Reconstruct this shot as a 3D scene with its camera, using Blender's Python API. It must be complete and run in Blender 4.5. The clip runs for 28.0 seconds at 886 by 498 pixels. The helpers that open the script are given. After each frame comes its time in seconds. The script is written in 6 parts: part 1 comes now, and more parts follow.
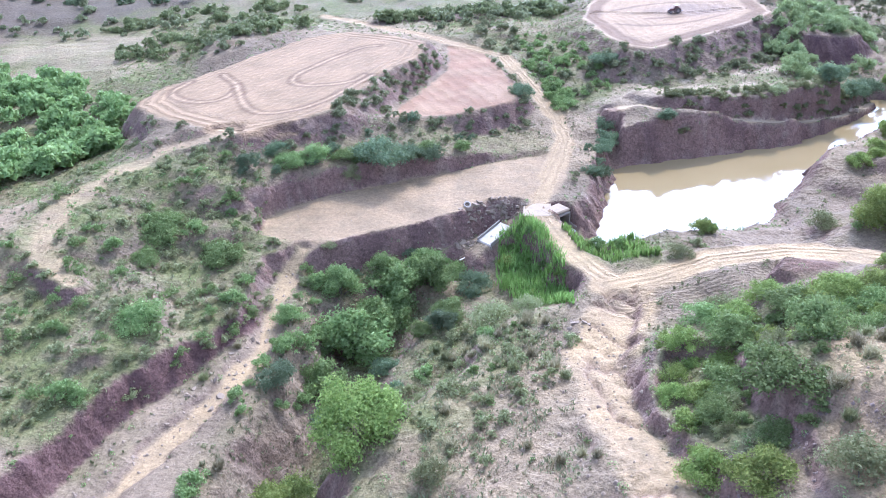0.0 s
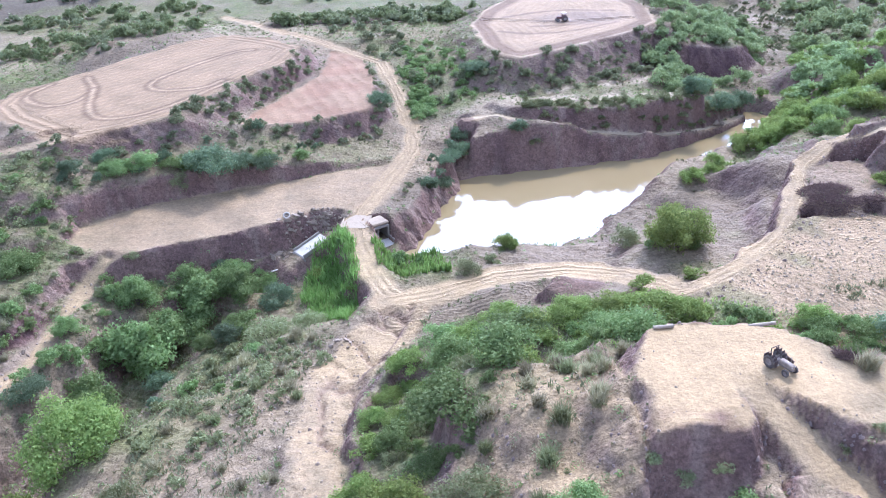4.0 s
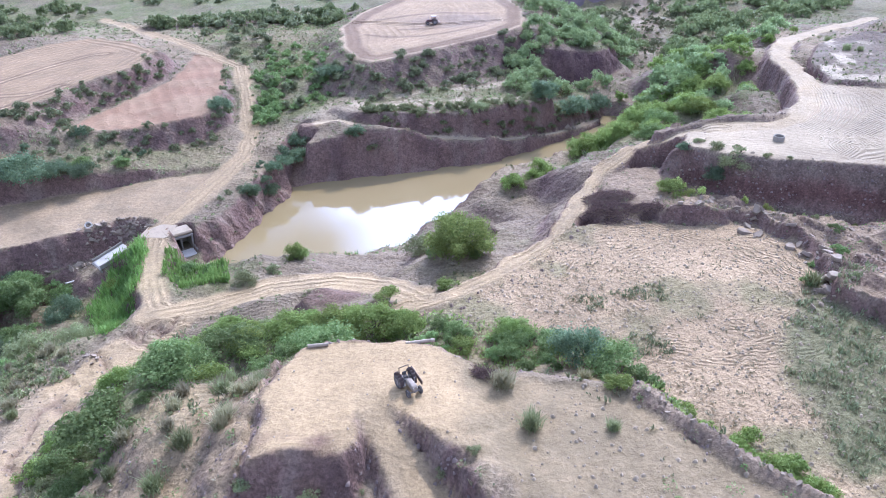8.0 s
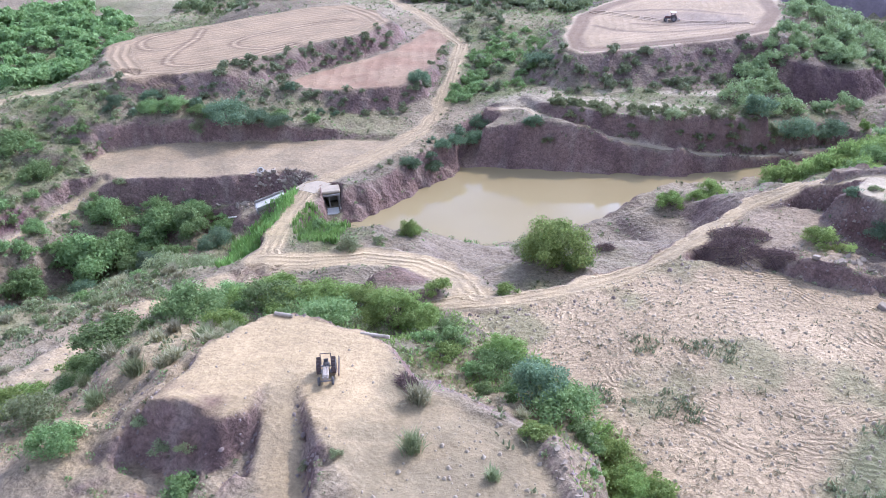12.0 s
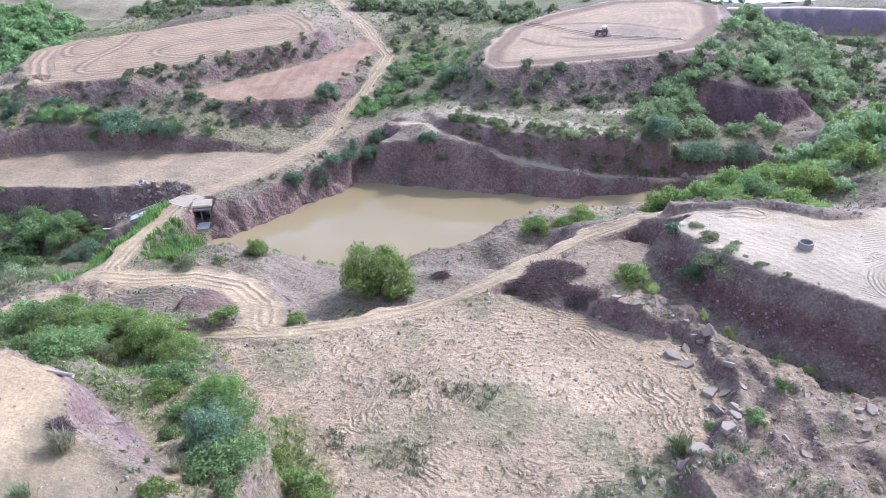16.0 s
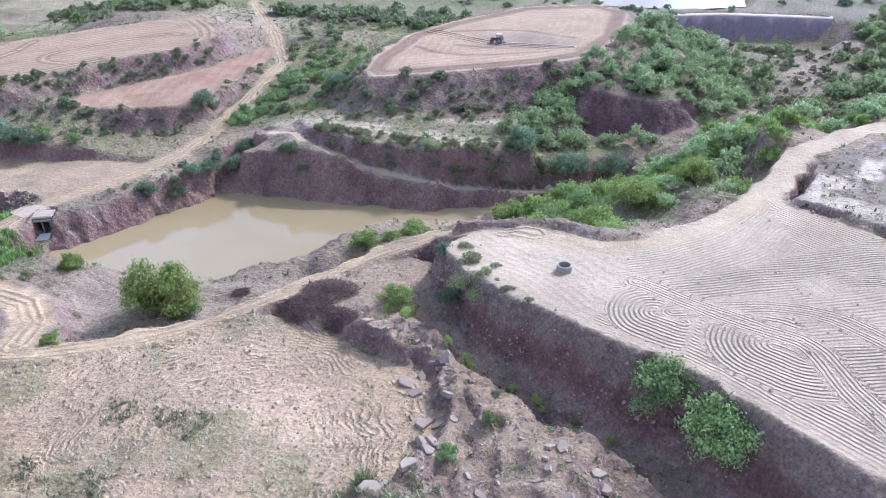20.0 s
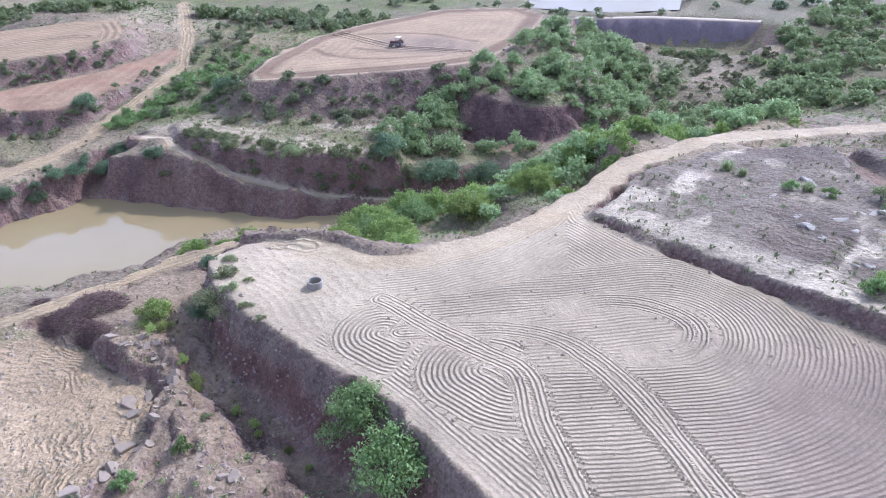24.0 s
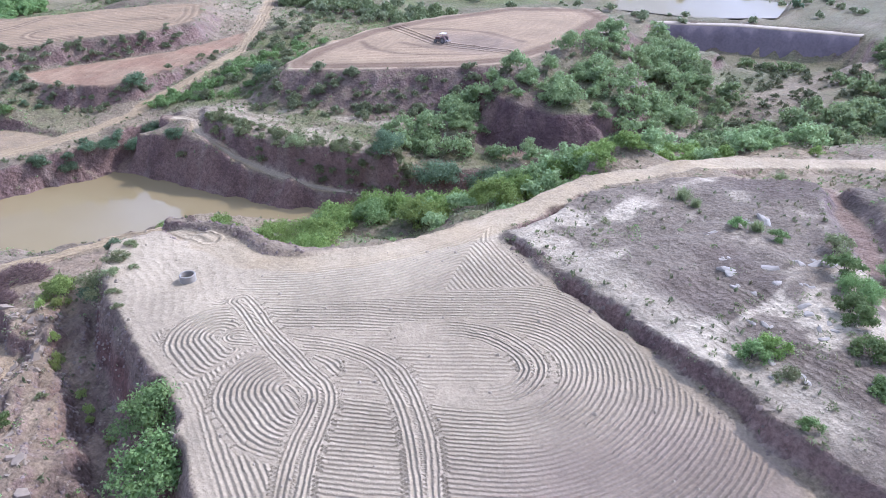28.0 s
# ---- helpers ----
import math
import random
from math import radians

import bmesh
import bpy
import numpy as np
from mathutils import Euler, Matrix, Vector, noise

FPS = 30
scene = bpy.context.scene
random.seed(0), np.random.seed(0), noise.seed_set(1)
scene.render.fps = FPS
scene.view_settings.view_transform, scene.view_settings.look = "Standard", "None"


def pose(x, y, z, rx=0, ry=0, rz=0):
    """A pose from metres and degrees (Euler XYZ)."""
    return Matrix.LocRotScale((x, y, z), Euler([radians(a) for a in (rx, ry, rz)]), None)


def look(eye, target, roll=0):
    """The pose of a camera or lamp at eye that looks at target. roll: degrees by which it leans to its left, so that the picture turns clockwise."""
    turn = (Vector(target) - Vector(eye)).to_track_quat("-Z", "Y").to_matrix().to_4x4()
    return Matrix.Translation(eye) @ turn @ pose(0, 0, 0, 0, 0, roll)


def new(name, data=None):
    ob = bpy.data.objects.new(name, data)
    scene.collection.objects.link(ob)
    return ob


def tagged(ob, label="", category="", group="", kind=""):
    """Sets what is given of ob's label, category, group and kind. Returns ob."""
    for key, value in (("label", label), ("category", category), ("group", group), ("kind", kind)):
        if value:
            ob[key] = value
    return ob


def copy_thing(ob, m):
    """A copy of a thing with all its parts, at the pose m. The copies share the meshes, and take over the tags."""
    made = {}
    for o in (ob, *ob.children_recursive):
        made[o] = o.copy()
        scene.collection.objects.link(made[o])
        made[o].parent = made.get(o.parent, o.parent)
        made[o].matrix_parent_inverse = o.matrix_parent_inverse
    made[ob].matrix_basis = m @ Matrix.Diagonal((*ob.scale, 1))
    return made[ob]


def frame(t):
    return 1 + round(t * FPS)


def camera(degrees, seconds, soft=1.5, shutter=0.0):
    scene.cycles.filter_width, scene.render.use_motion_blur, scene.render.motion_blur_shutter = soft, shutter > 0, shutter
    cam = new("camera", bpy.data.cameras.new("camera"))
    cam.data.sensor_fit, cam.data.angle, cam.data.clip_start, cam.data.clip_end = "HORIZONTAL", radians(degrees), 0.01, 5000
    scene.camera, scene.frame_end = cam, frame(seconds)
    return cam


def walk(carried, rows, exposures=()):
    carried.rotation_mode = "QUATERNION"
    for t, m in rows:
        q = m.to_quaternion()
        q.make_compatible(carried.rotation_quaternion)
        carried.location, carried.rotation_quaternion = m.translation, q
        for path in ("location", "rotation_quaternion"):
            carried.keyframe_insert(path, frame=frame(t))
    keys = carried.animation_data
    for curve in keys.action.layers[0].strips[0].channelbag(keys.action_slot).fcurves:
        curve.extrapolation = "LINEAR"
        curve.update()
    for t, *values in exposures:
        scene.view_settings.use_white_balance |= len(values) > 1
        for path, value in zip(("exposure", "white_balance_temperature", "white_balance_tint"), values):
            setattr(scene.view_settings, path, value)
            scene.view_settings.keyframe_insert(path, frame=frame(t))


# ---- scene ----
cam = camera(59.8, 28.0, soft=0.9)
PATH = [
    (0, (0.096, -1.13, 61.997), (0.045, 0.631, 61.051), -3.1),
    (0.5, (4.537, -0.63, 62.064), (4.481, 1.128, 61.112), -3.2),
    (1, (7.255, -0.336, 62.162), (7.192, 1.421, 61.208), -3.2),
    (1.5, (11.631, 0.075, 62.32), (11.563, 1.831, 61.365), -3.0),
    (2, (14.784, 0.186, 62.353), (14.716, 1.943, 61.401), -2.9),
    (2.5, (19.079, 0.417, 62.519), (19.016, 2.174, 61.566), -2.7),
    (3, (22.957, 0.62, 62.518), (22.897, 2.378, 61.567), -2.7),
    (3.5, (26.672, 0.743, 62.662), (26.624, 2.501, 61.709), -2.4),
    (5.5, (41.109, 1.764, 62.517), (41.094, 3.521, 61.563), -1.9),
    (6, (45.018, 2.045, 62.425), (45.012, 3.802, 61.47), -1.9),
    (6.5, (48.437, 2.319, 62.312), (48.436, 4.076, 61.357), -1.8),
    (7, (52.354, 2.532, 62.37), (52.359, 4.289, 61.413), -1.8),
    (7.5, (55.736, 2.683, 62.384), (55.746, 4.44, 61.428), -1.7),
    (8, (59.282, 2.855, 62.394), (59.3, 4.611, 61.437), -1.7),
    (8.5, (62.823, 3.069, 62.302), (62.849, 4.825, 61.344), -1.6),
    (9, (66.606, 3.348, 62.206), (66.636, 5.102, 61.246), -1.5),
    (9.5, (69.87, 3.642, 61.826), (69.882, 5.396, 60.864), -1.4),
    (9.7, (71.3, 3.93, 61.66), (71.187, 5.673, 60.698), -1.5),
    (9.9, (72.72, 4.3, 61.43), (72.327, 6.011, 60.471), -1.7),
    (10, (73.421, 4.494, 61.35), (72.988, 6.194, 60.391), -1.7),
    (10.5, (75.965, 5.589, 61.243), (75.455, 7.271, 60.288), -1.7),
    (11, (79.812, 7.766, 61.211), (79.262, 9.435, 60.257), -1.8),
    (11.5, (82.556, 9.53, 60.952), (81.919, 11.164, 59.99), -1.8),
    (13.5, (94.402, 17.31, 61.225), (93.637, 18.886, 60.262), -1.6),
    (14, (97.306, 19.319, 61.251), (96.531, 20.893, 60.29), -1.5),
    (14.5, (100.161, 21.281, 61.36), (99.382, 22.853, 60.4), -1.6),
    (15, (103.335, 23.246, 61.476), (102.553, 24.817, 60.516), -1.5),
    (15.5, (105.806, 24.925, 61.485), (105.021, 26.495, 60.525), -1.6),
    (16, (109.396, 27.224, 61.518), (108.609, 28.793, 60.559), -1.5),
    (16.5, (111.938, 28.933, 61.448), (111.146, 30.5, 60.491), -1.6),
    (17, (115.475, 31.234, 61.442), (114.684, 32.802, 60.486), -1.5),
    (17.5, (118.338, 33.177, 61.389), (117.543, 34.743, 60.433), -1.5),
    (18, (121.573, 35.263, 61.337), (120.774, 36.828, 60.383), -1.5),
    (18.5, (124.533, 37.222, 61.327), (123.733, 38.787, 60.373), -1.5),
    (19, (127.357, 39.152, 61.256), (126.553, 40.716, 60.302), -1.5),
    (19.5, (130.341, 41.109, 61.195), (129.534, 42.671, 60.242), -1.4),
    (20, (133.347, 43.038, 61.36), (132.537, 44.597, 60.405), -1.5),
    (20.5, (136.058, 45.036, 61.236), (135.245, 46.594, 60.281), -1.5),
    (21, (139.026, 47.343, 60.972), (138.209, 48.899, 60.018), -1.4),
    (21.5, (141.598, 49.277, 60.87), (140.776, 50.832, 59.917), -1.5),
    (23.5, (153.059, 57.044, 60.258), (152.22, 58.592, 59.308), -1.6),
    (24, (156.13, 59.017, 60.261), (155.287, 60.561, 59.31), -1.6),
    (24.5, (158.973, 61.007, 60.083), (158.12, 62.548, 59.134), -1.5),
    (25, (161.406, 63.057, 59.807), (160.382, 64.486, 58.855), -1.4),
    (25.5, (163.672, 65.469, 59.835), (162.592, 66.859, 58.886), -1.5),
    (26, (166.421, 68.428, 59.884), (165.319, 69.798, 58.93), -1.7),
    (26.5, (168.618, 70.484, 59.85), (167.503, 71.841, 58.893), -1.7),
    (27, (170.949, 72.624, 59.807), (169.822, 73.972, 58.852), -1.7),
    (27.5, (173.709, 75.243, 59.671), (172.574, 76.586, 58.718), -1.6),
    (28, (176.16, 77.571, 59.422), (175.018, 78.906, 58.467), -1.6),
]
walk(cam, [(t, look(eye, target, roll)) for t, eye, target, roll in PATH], exposures=[(0, 0.46, 5180, 21), (3, 0.37, 5180, 21), (7, 0.13, 5180, 21), (9, 0.11, 5180, 21), (12, 0.15, 5180, 21), (20, 0.05, 5180, 21), (28, -0.06, 5180, 21)])


# ---- light ----
SUN_TURN, SUN_UP = 24.0, 41.0            # degrees to the right of +y, and over the horizon
to_sun = Vector((math.sin(radians(SUN_TURN)) * math.cos(radians(SUN_UP)), math.cos(radians(SUN_TURN)) * math.cos(radians(SUN_UP)), math.sin(radians(SUN_UP))))
sun = new("sun", bpy.data.lights.new("sun", "SUN"))
sun.data.energy, sun.data.angle, sun.data.color = 4.6, radians(0.7), (1.0, 0.925, 0.795)
sun.matrix_world = look(to_sun * 300, (0, 0, 0))
world = bpy.data.worlds.new("sky")
scene.world = world
world.use_nodes = True
wn, wl = world.node_tree.nodes, world.node_tree.links
wn.clear()
sky = wn.new("ShaderNodeTexSky")
sky.sky_type, sky.sun_disc, sky.sun_elevation, sky.sun_rotation = "NISHITA", False, radians(SUN_UP), radians(SUN_TURN)
sky.dust_density = 3.0
where = wn.new("ShaderNodeTexCoord")
stretch = wn.new("ShaderNodeMapping")
stretch.inputs["Scale"].default_value = (1.0, 1.0, 2.6)
cloud = wn.new("ShaderNodeTexNoise")
cloud.inputs["Scale"].default_value, cloud.inputs["Detail"].default_value, cloud.inputs["Roughness"].default_value = 2.6, 6.0, 0.55
cover = wn.new("ShaderNodeValToRGB")
cover.color_ramp.elements[0].position, cover.color_ramp.elements[1].position = 0.43, 0.56
white = wn.new("ShaderNodeRGB")
white.outputs[0].default_value = (10.2, 11.9, 15.6, 1)
blend = wn.new("ShaderNodeMix")
blend.data_type = "RGBA"
back = wn.new("ShaderNodeBackground")
back.inputs["Strength"].default_value = 0.15
out = wn.new("ShaderNodeOutputWorld")
wl.new(where.outputs["Generated"], stretch.inputs["Vector"])
wl.new(stretch.outputs["Vector"], cloud.inputs["Vector"])
bank = wn.new("ShaderNodeMapRange")
bank.interpolation_type = "SMOOTHERSTEP"
for socket, v in (("From Min", 0.9), ("From Max", 0.965), ("To Min", 0.0), ("To Max", 0.16)):
    bank.inputs[socket].default_value = v
thick = wn.new("ShaderNodeMath")
thick.operation = "ADD"
wl.new(bank.outputs["Result"], thick.inputs[0])
wl.new(cloud.outputs["Fac"], thick.inputs[1])
wl.new(cover.outputs["Color"], blend.inputs["Factor"])
wl.new(sky.outputs["Color"], blend.inputs["A"])
near_sun = wn.new("ShaderNodeVectorMath")
near_sun.operation = "DOT_PRODUCT"
near_sun.inputs[1].default_value = (0.272, 0.875, 0.40)    # the bright bank of cloud below the sun
glare = wn.new("ShaderNodeMapRange")
glare.interpolation_type = "SMOOTHERSTEP"
for socket, v in (("From Min", 0.84), ("From Max", 0.965), ("To Min", 1.0), ("To Max", 6.5)):
    glare.inputs[socket].default_value = v
lit = wn.new("ShaderNodeVectorMath")
lit.operation = "SCALE"
wl.new(where.outputs["Generated"], near_sun.inputs[0])
wl.new(near_sun.outputs["Value"], glare.inputs["Value"])
wl.new(near_sun.outputs["Value"], bank.inputs["Value"])
wl.new(thick.outputs[0], cover.inputs["Fac"])
wl.new(white.outputs["Color"], lit.inputs[0])
wl.new(glare.outputs["Result"], lit.inputs["Scale"])
wl.new(lit.outputs["Vector"], blend.inputs["B"])
wl.new(blend.outputs["Result"], back.inputs["Color"])
wl.new(back.outputs["Background"], out.inputs["Surface"])


# ---- materials ----
def material(name):
    m = bpy.data.materials.new(name)
    m.use_nodes = True
    nodes, links = m.node_tree.nodes, m.node_tree.links
    return m, nodes, links, nodes["Principled BSDF"], nodes["Material Output"]


def plain(name, colour, rough_=0.8, metal=0.0, vary=0.25, grain=6.0, bump=0.3, second=None):
    """Paint, metal or stone with mottling at two scales and a little relief."""
    m, nodes, links, bsdf, _ = material(name)
    at = nodes.new("ShaderNodeTexCoord")
    big, small = nodes.new("ShaderNodeTexNoise"), nodes.new("ShaderNodeTexNoise")
    big.inputs["Scale"].default_value, small.inputs["Scale"].default_value = grain * 0.2, grain
    big.inputs["Detail"].default_value, small.inputs["Detail"].default_value = 4, 5
    mix, mix2 = nodes.new("ShaderNodeMix"), nodes.new("ShaderNodeMix")
    mix.data_type = mix2.data_type = "RGBA"
    dark = [c * (1 - vary) for c in colour]
    mix.inputs["A"].default_value, mix.inputs["B"].default_value = (*dark, 1), (*[min(1, c * (1 + vary)) for c in colour], 1)
    mix2.inputs["B"].default_value = (*(second or dark), 1)
    ramp = nodes.new("ShaderNodeMapRange")
    ramp.inputs["From Min"].default_value, ramp.inputs["From Max"].default_value = 0.5, 0.75
    links.new(at.outputs["Object"], big.inputs["Vector"])
    links.new(at.outputs["Object"], small.inputs["Vector"])
    links.new(small.outputs["Fac"], mix.inputs["Factor"])
    links.new(big.outputs["Fac"], ramp.inputs["Value"])
    links.new(ramp.outputs["Result"], mix2.inputs["Factor"])
    links.new(mix.outputs["Result"], mix2.inputs["A"])
    links.new(mix2.outputs["Result"], bsdf.inputs["Base Color"])
    relief = nodes.new("ShaderNodeBump")
    relief.inputs["Strength"].default_value, relief.inputs["Distance"].default_value = bump, 0.03
    links.new(small.outputs["Fac"], relief.inputs["Height"])
    links.new(relief.outputs["Normal"], bsdf.inputs["Normal"])
    bsdf.inputs["Roughness"].default_value, bsdf.inputs["Metallic"].default_value = rough_, metal
    return m


def foliage(name, colour, second, through_=0.45, spread=0.5):
    """Leaves: each sprig of its own shade, each plant too, and light shining through."""
    m, nodes, links, bsdf, end = material(name)
    geo, info = nodes.new("ShaderNodeNewGeometry"), nodes.new("ShaderNodeObjectInfo")
    mix = nodes.new("ShaderNodeMix")
    mix.data_type = "RGBA"
    mix.inputs["A"].default_value, mix.inputs["B"].default_value = (*colour, 1), (*second, 1)
    hsv = nodes.new("ShaderNodeHueSaturation")
    value = nodes.new("ShaderNodeMapRange")
    value.inputs["To Min"].default_value, value.inputs["To Max"].default_value = 1 - spread * 0.6, 1 + spread * 0.6
    hue = nodes.new("ShaderNodeMapRange")
    hue.inputs["To Min"].default_value, hue.inputs["To Max"].default_value = 0.485, 0.512
    links.new(geo.outputs["Random Per Island"], mix.inputs["Factor"])
    links.new(info.outputs["Random"], value.inputs["Value"])
    links.new(info.outputs["Random"], hue.inputs["Value"])
    links.new(mix.outputs["Result"], hsv.inputs["Color"])
    links.new(value.outputs["Result"], hsv.inputs["Value"])
    links.new(hue.outputs["Result"], hsv.inputs["Hue"])
    links.new(hsv.outputs["Color"], bsdf.inputs["Base Color"])
    bsdf.inputs["Roughness"].default_value = 0.7
    bsdf.inputs["Specular IOR Level"].default_value = 0.12
    glow = nodes.new("ShaderNodeBsdfTranslucent")
    add = nodes.new("ShaderNodeMixShader")
    add.inputs["Fac"].default_value = through_
    links.new(hsv.outputs["Color"], glow.inputs["Color"])
    links.new(bsdf.outputs["BSDF"], add.inputs[1])
    links.new(glow.outputs["BSDF"], add.inputs[2])
    links.new(add.outputs["Shader"], end.inputs["Surface"])
    return m


def earth():
    """The ground: its soils, and shade painted into them, lie in the attribute 'soil'; clods, pebbles, stains and
    plough lines come on top.
    """
    m, nodes, links, bsdf, _ = material("earth")
    at = nodes.new("ShaderNodeTexCoord")
    soil, plough = nodes.new("ShaderNodeAttribute"), nodes.new("ShaderNodeAttribute")
    soil.attribute_name, plough.attribute_name = "soil", "plough"

    def noise_(scale, detail, rough__=0.55):
        n = nodes.new("ShaderNodeTexNoise")
        n.inputs["Scale"].default_value, n.inputs["Detail"].default_value, n.inputs["Roughness"].default_value = scale, detail, rough__
        links.new(at.outputs["Object"], n.inputs["Vector"])
        return n

    def calc(kind, a, b):
        n = nodes.new("ShaderNodeMath")
        n.operation = kind
        for socket, v in zip(n.inputs, (a, b)):
            if isinstance(v, (int, float)):
                socket.default_value = v
            else:
                links.new(v, socket)
        return n.outputs[0]

    def spread(v, a, b, c, d):
        n = nodes.new("ShaderNodeMapRange")
        links.new(v, n.inputs["Value"])
        for key, val in zip(("From Min", "From Max", "To Min", "To Max"), (a, b, c, d)):
            n.inputs[key].default_value = val
        return n.outputs["Result"]

    stain, clod, grit = noise_(0.14, 5), noise_(1.3, 6, 0.6), noise_(3.6, 5, 0.65)
    split = nodes.new("ShaderNodeSeparateXYZ")
    links.new(plough.outputs["Vector"], split.inputs["Vector"])
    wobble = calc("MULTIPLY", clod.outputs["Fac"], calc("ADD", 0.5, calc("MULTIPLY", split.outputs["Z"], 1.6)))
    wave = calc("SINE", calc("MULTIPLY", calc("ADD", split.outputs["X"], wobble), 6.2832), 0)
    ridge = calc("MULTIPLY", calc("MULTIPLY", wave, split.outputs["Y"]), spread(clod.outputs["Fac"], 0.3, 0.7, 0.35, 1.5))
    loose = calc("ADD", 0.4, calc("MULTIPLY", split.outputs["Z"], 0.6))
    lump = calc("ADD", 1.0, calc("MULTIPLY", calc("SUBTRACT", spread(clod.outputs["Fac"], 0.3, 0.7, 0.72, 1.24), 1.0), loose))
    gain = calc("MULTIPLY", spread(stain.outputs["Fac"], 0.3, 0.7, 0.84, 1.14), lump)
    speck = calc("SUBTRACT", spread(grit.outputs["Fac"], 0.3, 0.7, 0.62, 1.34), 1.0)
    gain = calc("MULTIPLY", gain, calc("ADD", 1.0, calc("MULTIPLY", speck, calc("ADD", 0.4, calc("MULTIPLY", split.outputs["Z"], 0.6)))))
    # furrow shade put into the colour too: crests lighter, hollows darker
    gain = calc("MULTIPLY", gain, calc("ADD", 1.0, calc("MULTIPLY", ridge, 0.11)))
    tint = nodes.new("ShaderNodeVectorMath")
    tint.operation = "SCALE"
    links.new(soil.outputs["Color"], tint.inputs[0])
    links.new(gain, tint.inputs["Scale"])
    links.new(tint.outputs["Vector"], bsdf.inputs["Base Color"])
    height = calc("MULTIPLY", calc("ADD", calc("MULTIPLY", clod.outputs["Fac"], 0.34), calc("MULTIPLY", grit.outputs["Fac"], 0.17)), loose)
    lumps = nodes.new("ShaderNodeTexVoronoi")
    lumps.inputs["Scale"].default_value = 1.5
    links.new(at.outputs["Object"], lumps.inputs["Vector"])
    height = calc("ADD", height, calc("MULTIPLY", calc("MULTIPLY", lumps.outputs["Distance"], split.outputs["Z"]), 0.16))
    height = calc("ADD", height, calc("MULTIPLY", ridge, 0.12))
    relief = nodes.new("ShaderNodeBump")
    relief.inputs["Strength"].default_value, relief.inputs["Distance"].default_value = 0.9, 1.0
    links.new(height, relief.inputs["Height"])
    links.new(relief.outputs["Normal"], bsdf.inputs["Normal"])
    bsdf.inputs["Roughness"].default_value = 0.95
    bsdf.inputs["Specular IOR Level"].default_value = 0.15
    return m


def muddy():
    m, nodes, links, bsdf, _ = material("muddy_water")
    at, n, n2 = nodes.new("ShaderNodeTexCoord"), nodes.new("ShaderNodeTexNoise"), nodes.new("ShaderNodeTexNoise")
    n.inputs["Scale"].default_value, n2.inputs["Scale"].default_value = 0.05, 1.6
    mix = nodes.new("ShaderNodeMix")
    mix.data_type = "RGBA"
    mix.inputs["A"].default_value, mix.inputs["B"].default_value = (0.22, 0.163, 0.075, 1), (0.265, 0.203, 0.105, 1)
    relief = nodes.new("ShaderNodeBump")
    relief.inputs["Strength"].default_value, relief.inputs["Distance"].default_value = 0.12, 0.02
    links.new(at.outputs["Object"], n.inputs["Vector"])
    links.new(at.outputs["Object"], n2.inputs["Vector"])
    links.new(n.outputs["Fac"], mix.inputs["Factor"])
    links.new(n2.outputs["Fac"], relief.inputs["Height"])
    links.new(mix.outputs["Result"], bsdf.inputs["Base Color"])
    links.new(relief.outputs["Normal"], bsdf.inputs["Normal"])
    bsdf.inputs["Roughness"].default_value, bsdf.inputs["IOR"].default_value = 0.05, 1.33
    bsdf.inputs["Specular IOR Level"].default_value = 0.38
    return m


EARTH, MUDDY = earth(), muddy()
LEAF = {"bright": foliage("bright_leaves", (0.153, 0.215, 0.055), (0.289, 0.355, 0.108), 0.58, 0.22), "mid": foliage("green_leaves", (0.133, 0.195, 0.062), (0.245, 0.315, 0.121)),
        "dark": foliage("dark_leaves", (0.100, 0.142, 0.076), (0.187, 0.235, 0.128)), "grey": foliage("greyish_leaves", (0.180, 0.205, 0.089), (0.294, 0.310, 0.155)),
        "yellow": foliage("yellowish_leaves", (0.262, 0.320, 0.087), (0.392, 0.430, 0.149)), "straw": foliage("dry_grass", (0.250, 0.230, 0.120), (0.380, 0.345, 0.210)),
        "brown": foliage("dead_brushwood", (0.078, 0.049, 0.044), (0.190, 0.122, 0.100), 0.1), "reed": foliage("reed_leaves", (0.125, 0.200, 0.045), (0.218, 0.305, 0.087), 0.4),
        # leaf green lightened in colour to stand in for haze over distant thickets
        "pale": foliage("haze_pale_leaves", (0.164, 0.218, 0.088), (0.311, 0.360, 0.164)),
        "scrub": foliage("scrub_leaves", (0.136, 0.155, 0.077), (0.251, 0.260, 0.139))}
BARK = plain("bark", (0.11, 0.085, 0.065), 0.9, 0, 0.35, 8, 0.6)
ROCK = plain("weathered_rock", (0.245, 0.186, 0.125), 0.9, 0, 0.35, 3, 0.9, (0.16, 0.115, 0.09))
CONCRETE = plain("concrete", (0.26, 0.225, 0.178), 0.85, 0, 0.15, 5, 0.3)
WHITEWASH = plain("pale_concrete", (0.46, 0.415, 0.345), 0.8, 0, 0.15, 3, 0.3, (0.33, 0.285, 0.225))
PACKED = plain("packed_dirt", (0.30, 0.232, 0.152), 0.95, 0, 0.2, 4, 0.5)
CLAY = plain("dark_clay", (0.155, 0.117, 0.115), 0.95, 0, 0.3, 1.5, 0.6)
CLOD = plain("dry_clods", (0.265, 0.206, 0.136), 0.95, 0, 0.35, 2.0, 0.4)

FACE_CLOD = plain("broken_clay", (0.19, 0.138, 0.112), 0.95, 0, 0.4, 2.0, 0.5)
DARK_CLOD = plain("dark_earth_clods", (0.165, 0.117, 0.086), 0.95, 0, 0.35, 2.0, 0.5)

# ---- landform ----
WATER = 0.0
